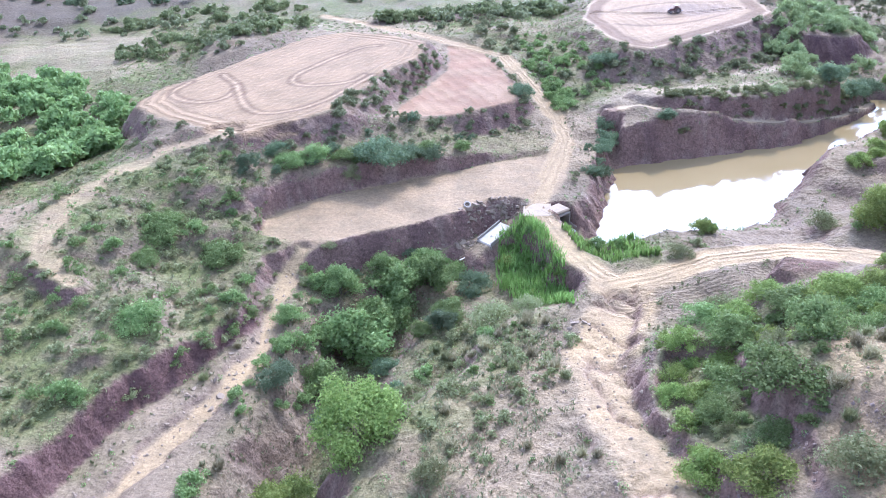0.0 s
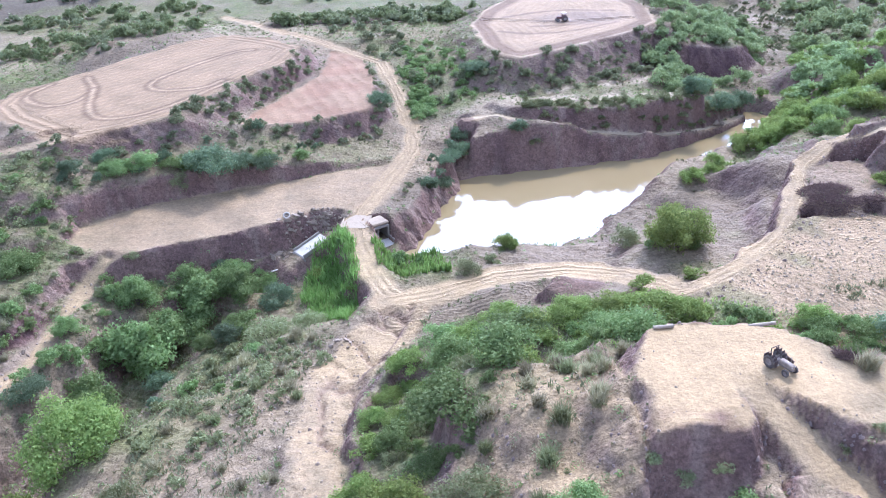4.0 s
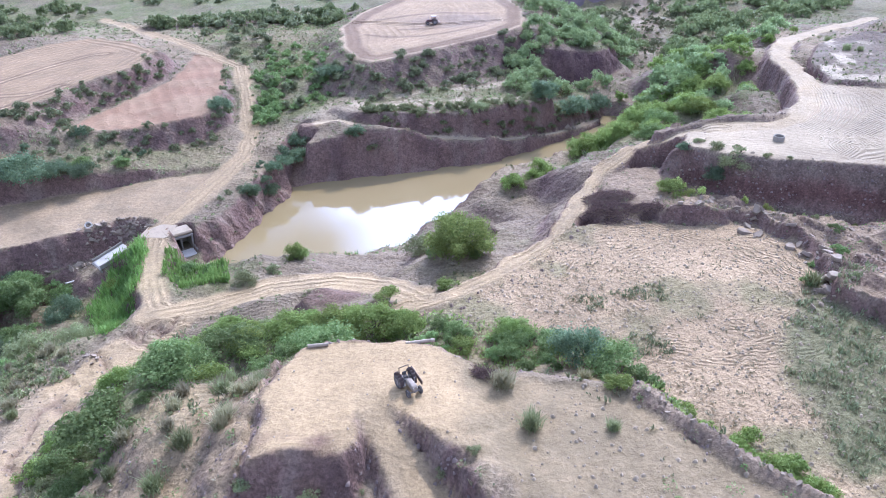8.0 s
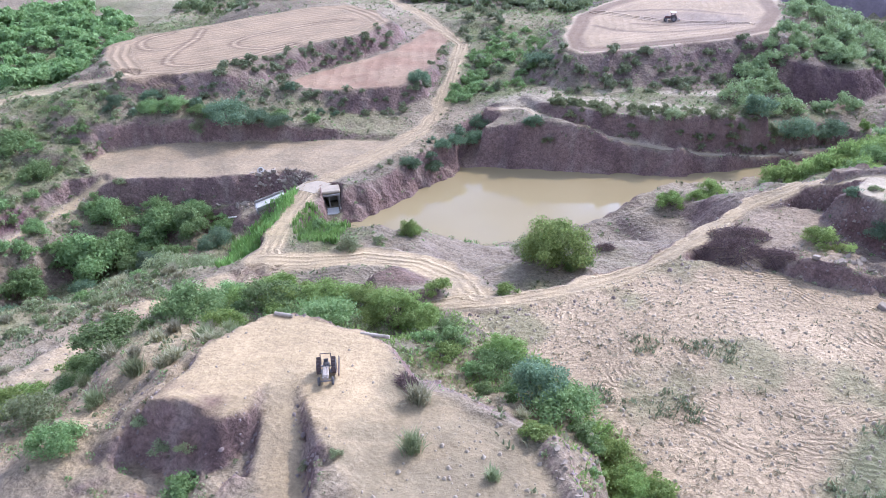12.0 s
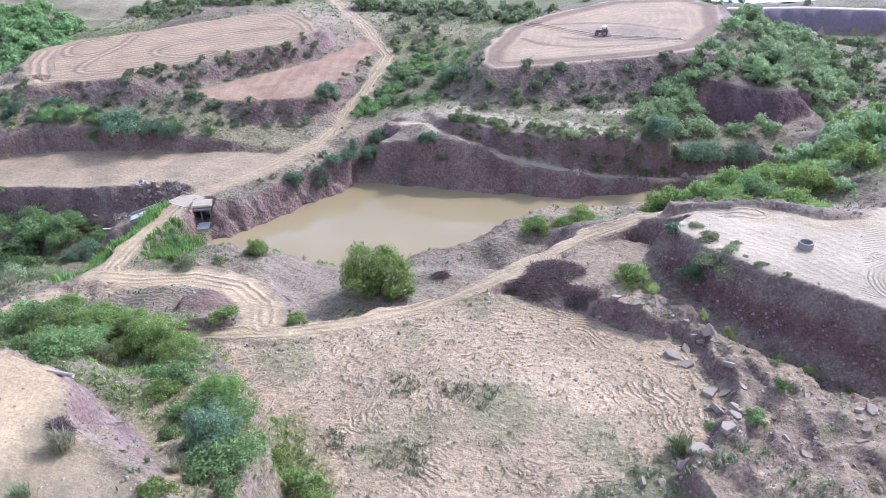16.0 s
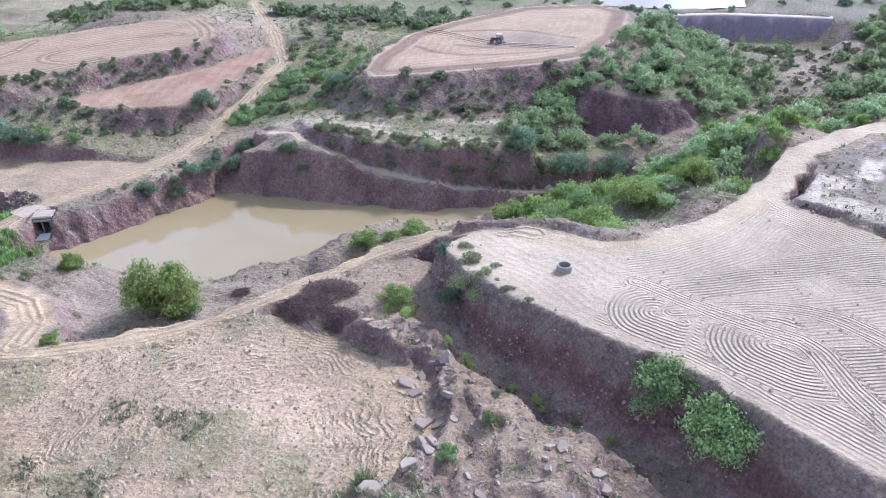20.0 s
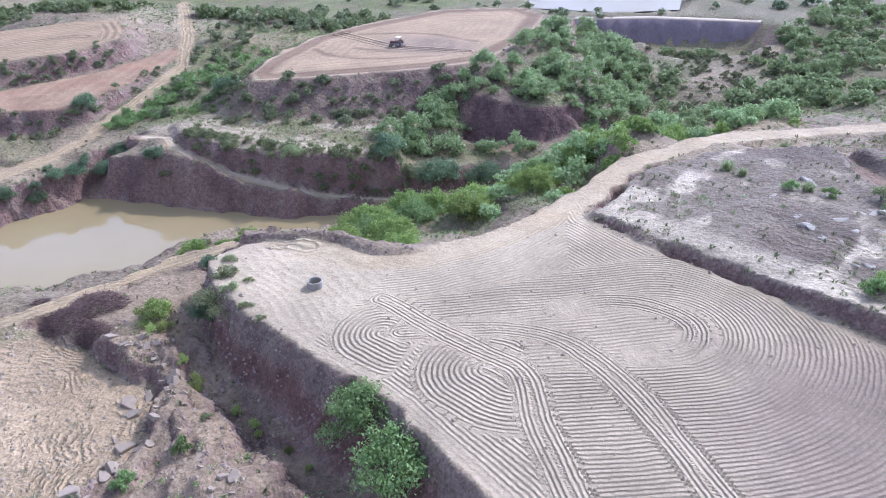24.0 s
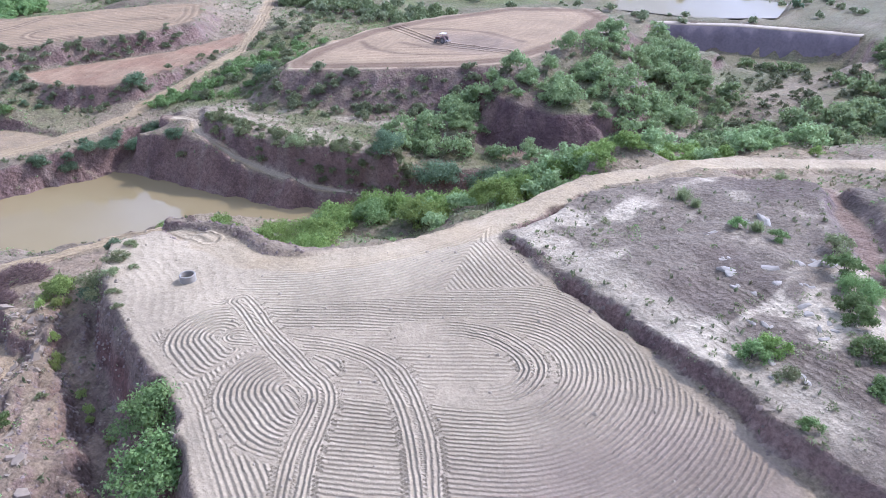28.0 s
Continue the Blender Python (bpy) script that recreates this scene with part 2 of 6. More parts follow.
CORE = (-92.0, 180.0, 38.0, 246.0)      # finely meshed stretch of the valley: x from, x to, y from, y to
STEP = 0.58

# broad levels of the land (x, y, height over the pond)
WEST = [(-45, 125, 13.5), (-50, 141, 15), (-60, 123, 13), (-63, 105, 12.5), (-46, 88, 8.5), (-49, 79, 7.5), (-46, 73, 6), (-36, 92, 5),
        (-75, 130, 9), (-84, 150, 6.5), (-92, 110, 8), (-70, 80, 9.5), (-62, 58, 9), (-76, 170, 9), (-100, 195, 9.5), (-87, 204, 11),
        (-112, 230, 11.5), (-130, 187, 9.5), (-78, 236, 13), (-49, 214, 16), (-142, 150, 6), (-62, 28, 10), (-40, 112, 8.5), (-34, 104, 5.5),
        (-22, 145, 13.5), (-13, 137, 10.5), (-32, 119, 8), (-24, 250, 13)]
GULLY = [(-10, 101, -4.5), (-8, 108.2, 0.8), (-16, 104.6, 0.4), (-1, 110.4, 1.0), (-22, 101.5, 0), (-15, 92, -6), (-19, 80, -5.5), (-20, 68, -6), (-21, 54, -7), (-20, 36, -7), (1, 106, -2.5), (-3, 91, -1), (4, 97, -1.5),
         (-7, 78, -1), (10, 81, 4.4), (2, 70, 4.8), (-4.5, 60, 5), (-9, 53, 4.5), (11, 61, 6.8), (14, 68, 6), (18, 49, 9.5), (6, 46, 7.5),
         (-12, 40, 2), (20, 34, 11)]
MIDDLE = [(24, 62, 10.5), (28, 70, 11), (43, 73, 14.2), (38.5, 71, 14), (30, 84, 6), (26, 78, 6), (34, 58, 18.5), (36, 68, 13), (39, 53, 20), (27, 52, 14), (42, 62, 18.5), (42, 91, 7.5),
          (44, 80, 10), (50, 72, 14), (50, 65, 18.5), (61, 66, 17), (67, 64, 17), (71, 60, 19), (40, 42, 19), (47, 38, 19), (31, 40, 16), (56, 36, 19.5),
          (64, 40, 22.2), (68, 36, 21.6), (75, 34, 21), (69, 45, 22.3), (75, 50, 21.6), (73, 57, 19.6), (72, 40, 21.5), (84, 34, 19), (84, 48, 14.5)]
EAST = [(105, 66, 13), (116, 80, 14.3), (120, 92, 14.5), (110, 52, 13.5), (134, 82, 15.5), (142, 86, 16), (152, 78, 18), (122, 60, 14.5), (164, 98, 20),
        (184, 118, 20), (174, 88, 20), (182, 152, 24), (166, 160, 23), (150, 158, 21.5), (140, 164, 20), (127, 175, 18), (145, 186, 17), (157, 195, 16),
        (172, 180, 21), (198, 190, 22), (108, 146, 10.5), (116, 164, 9.5), (121, 186, 9), (130, 190, 12), (106, 128, 15.5), (113, 131, 16), (112, 148, 12), (119, 157, 13), (121, 148, 16), (100, 138, 9.5), (104, 156, 5.5), (121, 171, 12)]
RIVER = [(101, 168, 2), (106, 182, 2.5), (114, 201, 4), (124, 226, 5), (131, 255, 6.5), (141, 298, 7), (117, 258, 7), (130, 204, 7), (143, 218, 8),
         (146, 250, 7), (160, 270, 9), (98, 263, 10.5), (88, 145, 3), (96, 158, 2), (175, 225, 12), (185, 300, 11), (96, 300, 8)]
NORTH = [(10, 215, 14), (5, 221, 13), (7, 198, 12.7), (-24, 233, 13.3), (1, 247, 13.5), (32, 240, 13), (22, 166, 8.4), (31, 171, 9), (30, 186, 10.5),
         (26, 202, 11.5), (43, 166, 9.5), (72, 182, 9.5), (60, 177, 10), (90, 180, 5.5), (91, 200, 8), (100, 212, 10), (84, 190, 9), (60, 275, 13), (95, 297.5, 10.4), (112, 303, 10.6), (125, 305, 10.8), (136, 298, 10.6), (140, 306, 11), (70, 290, 11), (10, 290, 13), (-125, 285, 15), (-150, 310, 25), (-200, 300, 34), (-180, 360, 40), (-100, 330, 18)]
BANKS = [(40, 101, 5.6), (50, 107, 3), (61, 107, 5.5), (62, 100, 8), (70, 111, 6.5), (75, 124, 3.8), (64, 122, 1.6), (84, 138, 4.5), (96, 126, 14), (88, 129, 11), (50, 116, 1),
         (20, 126, 5), (26, 140, 5.5), (30, 152, 7.5), (80, 108, 11)]


def lattice(x, y, size, seed):
    """Smooth value noise of that cell size, 0 to 1."""
    table = np.random.RandomState(seed).rand(256, 256)
    u, v = x / size, y / size
    i, j = np.floor(u).astype(int), np.floor(v).astype(int)
    a, b = u - i, v - j
    a, b = a * a * (3 - 2 * a), b * b * (3 - 2 * b)
    p, q, r, s = table[i % 256, j % 256], table[(i + 1) % 256, j % 256], table[i % 256, (j + 1) % 256], table[(i + 1) % 256, (j + 1) % 256]
    return (p * (1 - a) + q * a) * (1 - b) + (r * (1 - a) + s * a) * b


def rough(x, y, size, octaves, seed):
    """Fractal noise about 0, roughly -1 to 1."""
    out, gain, total = 0.0, 1.0, 0.0
    for k in range(octaves):
        out, total, gain = out + gain * (2 * lattice(x + 37.7 * k, y - 11.3 * k, size / 2 ** k, seed + k) - 1), total + gain, gain * 0.55
    return out / total * 1.6


def side(x, y, poly):
    """Distance to the outline of poly, negative inside it."""
    near, inside = np.full(x.shape, 1e9), np.zeros(x.shape, bool)
    for (ax, ay), (bx, by) in zip(poly, poly[1:] + poly[:1]):
        dx, dy = bx - ax, by - ay
        k = np.clip(((x - ax) * dx + (y - ay) * dy) / (dx * dx + dy * dy + 1e-9), 0, 1)
        near = np.minimum(near, np.hypot(x - ax - k * dx, y - ay - k * dy))
        if ay != by:
            inside ^= ((ay > y) != (by > y)) & (x < dx * (y - ay) / (by - ay) + ax)
    return np.where(inside, -near, near)


def along(x, y, line):
    """Distance to a line of (x, y, height) and the height at its nearest point."""
    near, level = np.full(x.shape, 1e9), np.zeros(x.shape)
    for (ax, ay, az), (bx, by, bz) in zip(line, line[1:]):
        dx, dy = bx - ax, by - ay
        k = np.clip(((x - ax) * dx + (y - ay) * dy) / (dx * dx + dy * dy + 1e-9), 0, 1)
        d = np.hypot(x - ax - k * dx, y - ay - k * dy)
        level = np.where(d < near, az + k * (bz - az), level)
        near = np.minimum(near, d)
    return near, level


def ease(d, inner, outer):
    """1 up to inner, 0 from outer on."""
    k = np.clip((outer - d) / (outer - inner), 0, 1)
    return k * k * (3 - 2 * k)


FIELD_UPPER = [(-66.9, 155), (-66.8, 165.3), (-61.3, 172), (-54.7, 182), (-47.8, 194.4), (-39.6, 206.3), (-28, 210.5), (-15, 201.3), (-6.8, 192.4),
               (-8.5, 179), (-14.5, 168), (-19.6, 155.7), (-24, 143.3), (-30.2, 135.2), (-38.7, 130.8), (-47.5, 136.6), (-57.6, 144.6)]
FIELD_RED = [(-2, 205), (6.8, 200.3), (10.9, 183), (13.8, 162), (11, 156.2), (3.7, 151.6), (-5.5, 149.3), (-13.7, 150.4), (-12.5, 155), (-7, 168), (-1.5, 183)]
FIELD_NORTH = [(38.3, 194.3), (42, 184), (46.3, 180.2), (53.2, 184.3), (64.7, 192.2), (76.4, 200.7), (84.5, 210), (86.5, 230.3), (81, 257), (70.6, 264), (51.5, 255), (39.4, 230.5), (35.7, 215)]
FIELD_WHITE = [(97.3, 113.4), (99, 109.8), (108.2, 105.6), (115, 103.4), (122, 102), (129.2, 99.6), (135, 96.8), (141, 94), (152, 88), (166, 92), (176, 110),
               (170.4, 122), (167.6, 123.6), (154.7, 130), (139.4, 135.6), (132.2, 139), (128.5, 145), (126.8, 136.3), (123.4, 127.7), (119.3, 122.1), (114.1, 118), (110.5, 119), (105.7, 118.2), (99.7, 117.4)]
FIELD_PEBBLE = [(53, 76), (58.6, 77), (64.8, 73.3), (70.7, 69.3), (75.8, 63.5), (79, 58), (86, 46), (98, 40), (124, 56), (112, 72), (106, 79), (107.5, 90),
                (105, 96), (101, 98), (95, 98.5), (87, 101.5), (78.5, 99.5), (73.5, 92.5), (67.5, 87), (61, 82.7), (54, 79.5)]
SHELF = [(90, 104.4), (91.5, 100.8), (95, 99.5), (101, 99.3), (104, 98.7), (106.5, 96), (108.3, 91.5), (107.8, 86), (106.5, 79), (112, 71), (126, 80), (131, 91), (119, 98), (107, 103), (97, 107)]
TERRACE = [(46.9, 58.7), (55.4, 59.6), (59.3, 58.2), (62.4, 55), (67, 53), (72, 50), (71, 42), (66, 40.5), (62.2, 44.6), (59.4, 46.4), (57.2, 48.2), (55.4, 50.2), (53, 50), (52.6, 47), (51.6, 44.6), (45.2, 45.4), (44.8, 52)]
BENCH = [(-34, 117), (-25.8, 125), (-17, 129.2), (-9.8, 132), (-1.3, 135.3), (7.5, 139.5), (16.6, 142.3), (22, 140), (18, 124), (12, 122.5), (6.6, 122.4), (1.5, 119), (-5.3, 114.2), (-16.2, 110), (-24.3, 106), (-32.5, 111)]
POND = [(21, 113), (26.6, 122), (28.4, 131.6), (33.2, 145.2), (38, 147.5), (45, 148.6), (60.5, 151), (75, 155), (84.2, 162.6), (91, 168.8), (98.5, 176), (103, 181), (104.5, 177), (97, 167.5),
        (86.5, 158), (78.9, 151), (69.5, 143), (64.5, 136), (57, 129), (51, 121), (42, 116.2), (34.5, 112), (24.3, 110.5)]
SPUR = [(38.4, 164), (42, 161.5), (46.5, 159.4), (58.3, 159), (70, 159.6), (80, 162.4), (88, 168), (84, 172), (74, 168), (61.5, 167), (45, 167)]
RISE = [(132.8, 139.8), (139.6, 136.6), (147.9, 133.6), (154.9, 131), (161.2, 128.4), (168, 124.8), (172, 123), (200, 118), (205, 150), (180, 172), (160, 172), (143, 166), (134, 152)]
LEFT_FLAT = [(-30, 88), (-33, 82), (-38, 75.2), (-42, 68.2), (-44.6, 60.5), (-48, 50), (-56, 34), (-34, 34), (-30, 52), (-27.5, 66), (-24, 78), (-24.5, 92), (-25, 103), (-29, 103.5)]
EAST_TOP = [(64, 52), (72, 53.4), (75.4, 51.4), (78, 47.4), (80.4, 44.2), (82.8, 41.6), (88, 37.8), (90, 26), (66, 26), (62, 34), (64.5, 40)]
BENCH_BANK = [(-38, 118.5), (-27.5, 126.8), (-17.6, 130.8), (-10.2, 133.6), (-3, 136.6), (2, 139.6), (-4, 142.5), (-16, 139.5), (-28, 134.5), (-39, 128)]
SHORE = [(40, 97), (52, 91.5), (59, 92), (60, 96.5), (66, 97), (74, 98), (79, 107), (84, 118), (90, 127), (80, 127), (66, 122), (56, 113), (42, 111)]
CORNER = [(80.6, 103), (84.6, 110), (88, 117), (95, 116.4), (97, 111), (100, 106), (97, 103.4), (92, 101), (86, 100.4)]
KNOLL = [(21.6, 43), (20.4, 49), (20, 57), (20.4, 63), (23, 70), (27.5, 68), (28, 50), (27, 41)]
WASH = [(20, 91), (15.5, 85), (12.6, 76), (12, 66), (12.8, 58), (14.4, 49), (15.5, 36), (24, 36), (20.6, 48), (18.6, 55), (18.4, 62), (20.3, 70), (22.5, 78), (26, 86), (27, 91)]
MOUND = [(41.5, 87.5), (44, 90.6), (48, 91), (50.5, 88.2), (48, 85.5), (43, 85.5)]

ROAD_NORTH = [(12.9, 118, 4.7), (15, 125, 5), (18.7, 136.7, 5.5), (21.7, 146.8, 6.3), (21.2, 158, 7.6), (18.8, 168, 9.2), (16.3, 178.6, 10.6), (12.5, 193, 12), (-6, 214, 13), (-23.6, 231.5, 13.3), (-40, 247, 13.5)]
CAUSEWAY = [(12.9, 119, 4.7), (14.5, 110, 4.7), (17.3, 101.3, 4.8), (20, 94.5, 4.9), (24.5, 90.5, 5.2)]
LOOP = [(20, 92, 5), (27, 93, 5.6), (35.9, 95.5, 6.7), (45.5, 94, 8.4), (52.5, 90, 9.8), (57.6, 84, 11.2)]
ROAD_POND = [(49, 78.2, 11.3), (54, 80.9, 11.5), (61, 84.0, 11.8), (67.5, 88.4, 12.1), (73.5, 93.8, 12.5), (78.3, 101.2, 12.9), (82.2, 109.2, 13.2), (86.1, 117, 13.9), (92, 121.5, 15.5), (99, 119.5, 18.4), (106, 119.5, 19.3)]
ROAD_RIM = [(106, 119.2, 19.4), (114, 119.4, 19.5), (119.8, 123.4, 19.6), (124, 129, 19.5), (127.8, 137, 19.4), (130, 145, 19.5), (130.5, 155, 19.4), (133.5, 165, 18.6), (142, 180, 17.6), (153, 191, 16.6), (175, 205, 16)]
PATH_BANK = [(33, 158, 8.6), (39.6, 160.2, 8.8), (46, 156.8, 8), (56.6, 156.8, 6), (65.7, 158, 4.5), (75, 160.6, 3), (82.8, 164.6, 2), (91.4, 170.4, 1.2), (98, 176.5, 1)]
PATH_FRONT = [(20, 86, 4.9), (17.5, 80, 5), (14.4, 74.5, 5.6), (14.6, 65, 6.8), (16.3, 56, 8.6), (18, 49, 10), (21, 40, 12)]
PATH_LEFT = [(-25, 107, 4.6), (-27.2, 102.9, 2.4), (-28, 93.4, 1.6), (-27.4, 85, 1.5), (-30, 76.7, 1.4), (-35, 66.7, 1.2), (-38.3, 59, 1.2), (-42, 46, 1.2)]
PATH_HILL = [(-44, 135, 15), (-52, 132, 13.8), (-59, 123, 13.2), (-63, 110, 12.6), (-62, 98, 11.5), (-54, 90, 9.8)]
RAMP = [(53, 51.5, 22.5), (54.2, 48.8, 22), (56, 46, 21), (58.6, 42.6, 19.8), (62, 37, 18.4)]
DITCH = [(96, 109.4, 13.8), (101, 105, 13.3), (107, 102, 13.0), (114, 99.2, 12.8), (120.4, 96.8, 12.6), (127, 94.4, 12.5), (134, 91.4, 12.4), (145, 86, 12.3)]
WALL_LINE = [(75.5, 52, 21.4), (78.2, 47.9, 21.3), (80.6, 44.7, 21.2), (83, 42.2, 21.1), (88, 38.5, 20.8)]
SCAR = [(90, 188), (96, 188.5), (103, 193), (110, 199.5), (111, 204), (106, 202), (101, 198.6), (95, 196), (89.5, 196)]
BLUFF = [(86, 199.5), (91, 197.4), (95, 196.8), (101.5, 199.4), (106, 203.4), (108, 212), (104, 226), (92, 240), (84, 236)]
SCAR_FACE = [(89.5, 192), (96, 191), (103, 194.6), (109.5, 200.5), (109, 206), (102, 201.6), (96, 199), (89.5, 199)]
FAR_POND = [(62, 298), (87, 300.5), (103, 311), (99, 330), (60, 335), (56, 312)]
FAR_FOOT = [(86, 280), (100, 286), (116, 289), (127, 291), (132, 286), (128, 277), (116, 270), (100, 268), (88, 274)]
FAR_DAM = [(80, 283, 10.6), (88.6, 286, 10.8), (100.8, 291.8, 10.9), (115.4, 294.6, 11), (132, 297.4, 11)]
CULVERT = [(21.4, 111.8, 0.2), (19.0, 115.0, 1.3), (16.4, 119.2, 1.5)]
SPILLWAY = [(9.5, 118, 2.2), (5, 115, 1.4), (1.5, 112, 0.2), (-3, 109, -4)]
RAVINE = [(33, 158, 5.5), (31.5, 152, 4), (31.6, 147.5, 1), (33.5, 144, -1.2)]


def land(x, y):
    """Height of the ground, and how far each kind of cover reaches there (0 to 1)."""
    pts = np.array(WEST + GULLY + MIDDLE + EAST + RIVER + NORTH + BANKS, float)
    top, weight = np.zeros(x.shape), np.zeros(x.shape)
    wx, wy = x + 2.2 * rough(x, y, 13, 3, 5), y + 2.2 * rough(x, y, 13, 3, 9)
    for px, py, pz in pts:
        d2 = (wx - px) ** 2 + (wy - py) ** 2
        w = 1 / (d2 + 9) ** 2
        top, weight = top + w * pz, weight + w
    h = top / weight
    wild = np.ones(x.shape)
    tone = {}

    def flat(poly, plane, skirt, name, calm=1.0, jag=0.0):
        nonlocal h, wild
        d = side(x, y, poly) + (0.15 + 0.13 * np.minimum(skirt, 5)) * rough(x, y, 4.5, 3, 21) + 0.25 * rough(x, y, 1.6, 2, 23) + jag * rough(x, y, 3.4, 3, 25)
        z0, gx, gy, cx, cy = plane
        k = 0.75 * np.clip(1 - d / skirt, 0, 1) + 0.25 * ease(d, 0, skirt)
        h = h * (1 - k) + (z0 + gx * (x - cx) + gy * (y - cy)) * k
        wild = wild * (1 - calm * ease(d, -0.6, 0.8))
        tone[name] = ease(d, -0.5, 0.4)

    def strip(line, half, skirt, name, calm=0.85, ragged=0.5):
        nonlocal h, wild
        d, level = along(x, y, line)
        d = d + ragged * rough(x, y, 4, 2, 33)
        k = ease(d, half, half + skirt)
        h = h * (1 - k) + level * k
        wild = wild * (1 - calm * ease(d, half * 0.6, half + 0.7))
        tone[name] = np.maximum(tone.get(name, 0), ease(d, half * 0.75, half + 0.5))

    flat([(46, 290), (90, 290), (112, 299), (112, 342), (46, 348)], (10.7, 0, 0, 0, 0), 10.0, "farrim", 0.3)
    flat(FAR_POND, (8.6, 0, 0, 0, 0), 4, "farpond", 0.6)
    flat([(129, 290), (150, 291), (152, 312), (128, 308)], (11, 0, 0, 0, 0), 7.0, "farend", 0.2)
    flat(FAR_FOOT, (4.4, 0, 0, 0, 0), 6.0, "farfoot", 0.3)
    flat(SCAR, (5.2, 0.05, 0.05, 95, 198), 2.2, "cut", 0.2)
    flat(BLUFF, (12.8, -0.2, 0.12, 95, 203), 4.4, "bluff", 0.0)
    flat(POND, (-1.6, 0, 0, 0, 0), 4.5, "pond", 0.6)
    strip(RAVINE, 1.2, 1.6, "cut", 0)
    flat(SPUR, (10.3, -0.032, 0, 45, 160), 1.7, "spur", 0.2)
    strip(PATH_BANK, 0.8, 1.7, "track")
    flat(FIELD_UPPER, (16, 0.03, 0, -37, 165), 6.0, "field", 1)
    flat(FIELD_RED, (12, 0, 0.01, 2, 170), 3.2, "redfield", 1)
    flat(FIELD_NORTH, (16.2, 0.01, 0.012, 60, 215), 9.0, "field3", 1)
    flat(BENCH_BANK, (10.0, -0.16, 0.14, -18, 132), 4.5, "benchbank", 0.0)
    flat(BENCH, (5.4, -0.01, 0.0, 0, 125), np.where(y > 121 + 0.5 * x * (x > 0) + 0.42 * np.minimum(x, 0) + 2, 1.1, 2.3), "bench", 0.75)
    strip(ROAD_NORTH, 1.6, 2.2, "track")
    strip(SPILLWAY, 1.7, 1.6, "spill", 0.2)
    strip(CAUSEWAY, 1.9, 2.6, "track")
    strip(CULVERT, 1.35, 0.5, "spill", 0.3, 0.1)
    flat(TERRACE, (22.6, 0, 0, 0, 0), np.where((x > 63) | ((y < 43) & (x > 54)) | (x < 44), 5.0, np.where((x > 51.5) & (y < 51), 1.0, 2.6)), "terrace", 0.9)
    flat(EAST_TOP, (21.7, -0.03, 0.01, 70, 48), 4.0, "easttop", 0.8)
    strip(RAMP, 1.3, 0.9, "track")
    flat(FIELD_PEBBLE, (11.3, 0.022, 0.032, 58, 77), 2.4, "pebble", 0.9)
    flat(SHELF, (14.9, -0.02, 0, 106, 0), 0.9, "shelf", 0.1, np.clip((x - 95) / 6, 0.25, 1.0))
    flat(CORNER, (13.5, 0.09, 0.0, 86, 108), 1.0, "corner", 0.3, 0.4)
    flat(MOUND, (9.9, 0.1, 0, 46, 88), 0.9, "mound", 0.2)
    strip(LOOP, 2.6, 2.5, "track")
    strip([(a, b, c + 0.75) for a, b, c in WALL_LINE], 0.35, 0.8, "stonewall", 0.0, 0.25)
    flat(FIELD_WHITE, (19.6, 0.004, 0.004, 130, 115), 2.9, "white", 1)
    strip(DITCH, 1.0, 2.2, "ditch", 0.2)
    strip(ROAD_POND, 1.5, 0.9, "track", 0.85, 0.7)
    strip(ROAD_RIM, 2.0, 1.8, "track")
    strip([(96, 120.5, 18.6), (102, 121.9, 19.6), (108, 122.3, 20.1), (113, 121.7, 20.1), (116.5, 123.5, 20), (118.5, 126, 19.8)], 0.3, 0.9, "berm", 0, 0.4)
    flat(RISE, (20.6, 0.04, 0.012, 140, 140), 0.9, "rise", 0.25, 0.35)
    strip([(157, 172, 20.2), (163, 161, 20.6), (168, 150, 21), (173, 141, 21), (180, 132, 21)], 0.7, 2.0, "cut", 0)
    right = x > np.interp(y, [46, 59, 66.7, 76.7, 85, 93, 103], [-42, -38.3, -35, -30, -27.4, -28, -27.2])
    flat(LEFT_FLAT, (2.2, 0, 0.012, -30, 85), np.where(right, 6.0, 2.0), "leftflat", 0.5)
    strip(PATH_LEFT, 1.1, 1.4, "track", 0.7, 0.8)
    strip(PATH_HILL, 1.8, 2.5, "track2", 0.5, 1.2)
    flat(KNOLL, (10.6, 0.2, -0.2, 22, 58), 1.2, "knoll", 0.1)
    strip(PATH_FRONT, 2.6, 2.2, "track2", 0.7, 0.9)
    h = h + tone["shelf"] * (0.5 * rough(x, y, 4.5, 3, 63) + 0.8 * np.abs(rough(x + 0.4 * y, y, 6, 3, 65)) - 0.3) * np.clip((x - 92) / 8, 0, 1)
    h = h + tone["shelf"] * 0.42 * np.round(1.7 * rough(x, y + 0.6 * x, 5.5, 3, 64)) * np.clip((x - 96) / 6, 0, 1)
    # gullied and lumpy where nobody has levelled it
    h = h + wild * (0.46 * rough(x, y, 7, 4, 41) + 0.13 * rough(x, y, 1.7, 2, 51)) + (1 - wild) * 0.05 * rough(x, y, 2.5, 3, 61)
    ragged = ease(side(x, y, [(40, 47), (45.5, 46.4), (52, 46), (53.5, 40), (50, 36), (40, 36)]), -1.5, 1.5) + 0.7 * ease(side(x, y, [(55, 51), (57, 48.5), (62.5, 46), (66, 42), (64, 38), (58, 44)]), -1, 1)
    h = h + ragged * (0.4 * rough(x, y, 3.4, 3, 83) + 0.28 * rough(x, y, 1.4, 2, 85))
    wash = ease(side(x, y, WASH) + 0.8 * rough(x, y, 4, 3, 77), -1.0, 0.6)
    tone["wash"] = wash
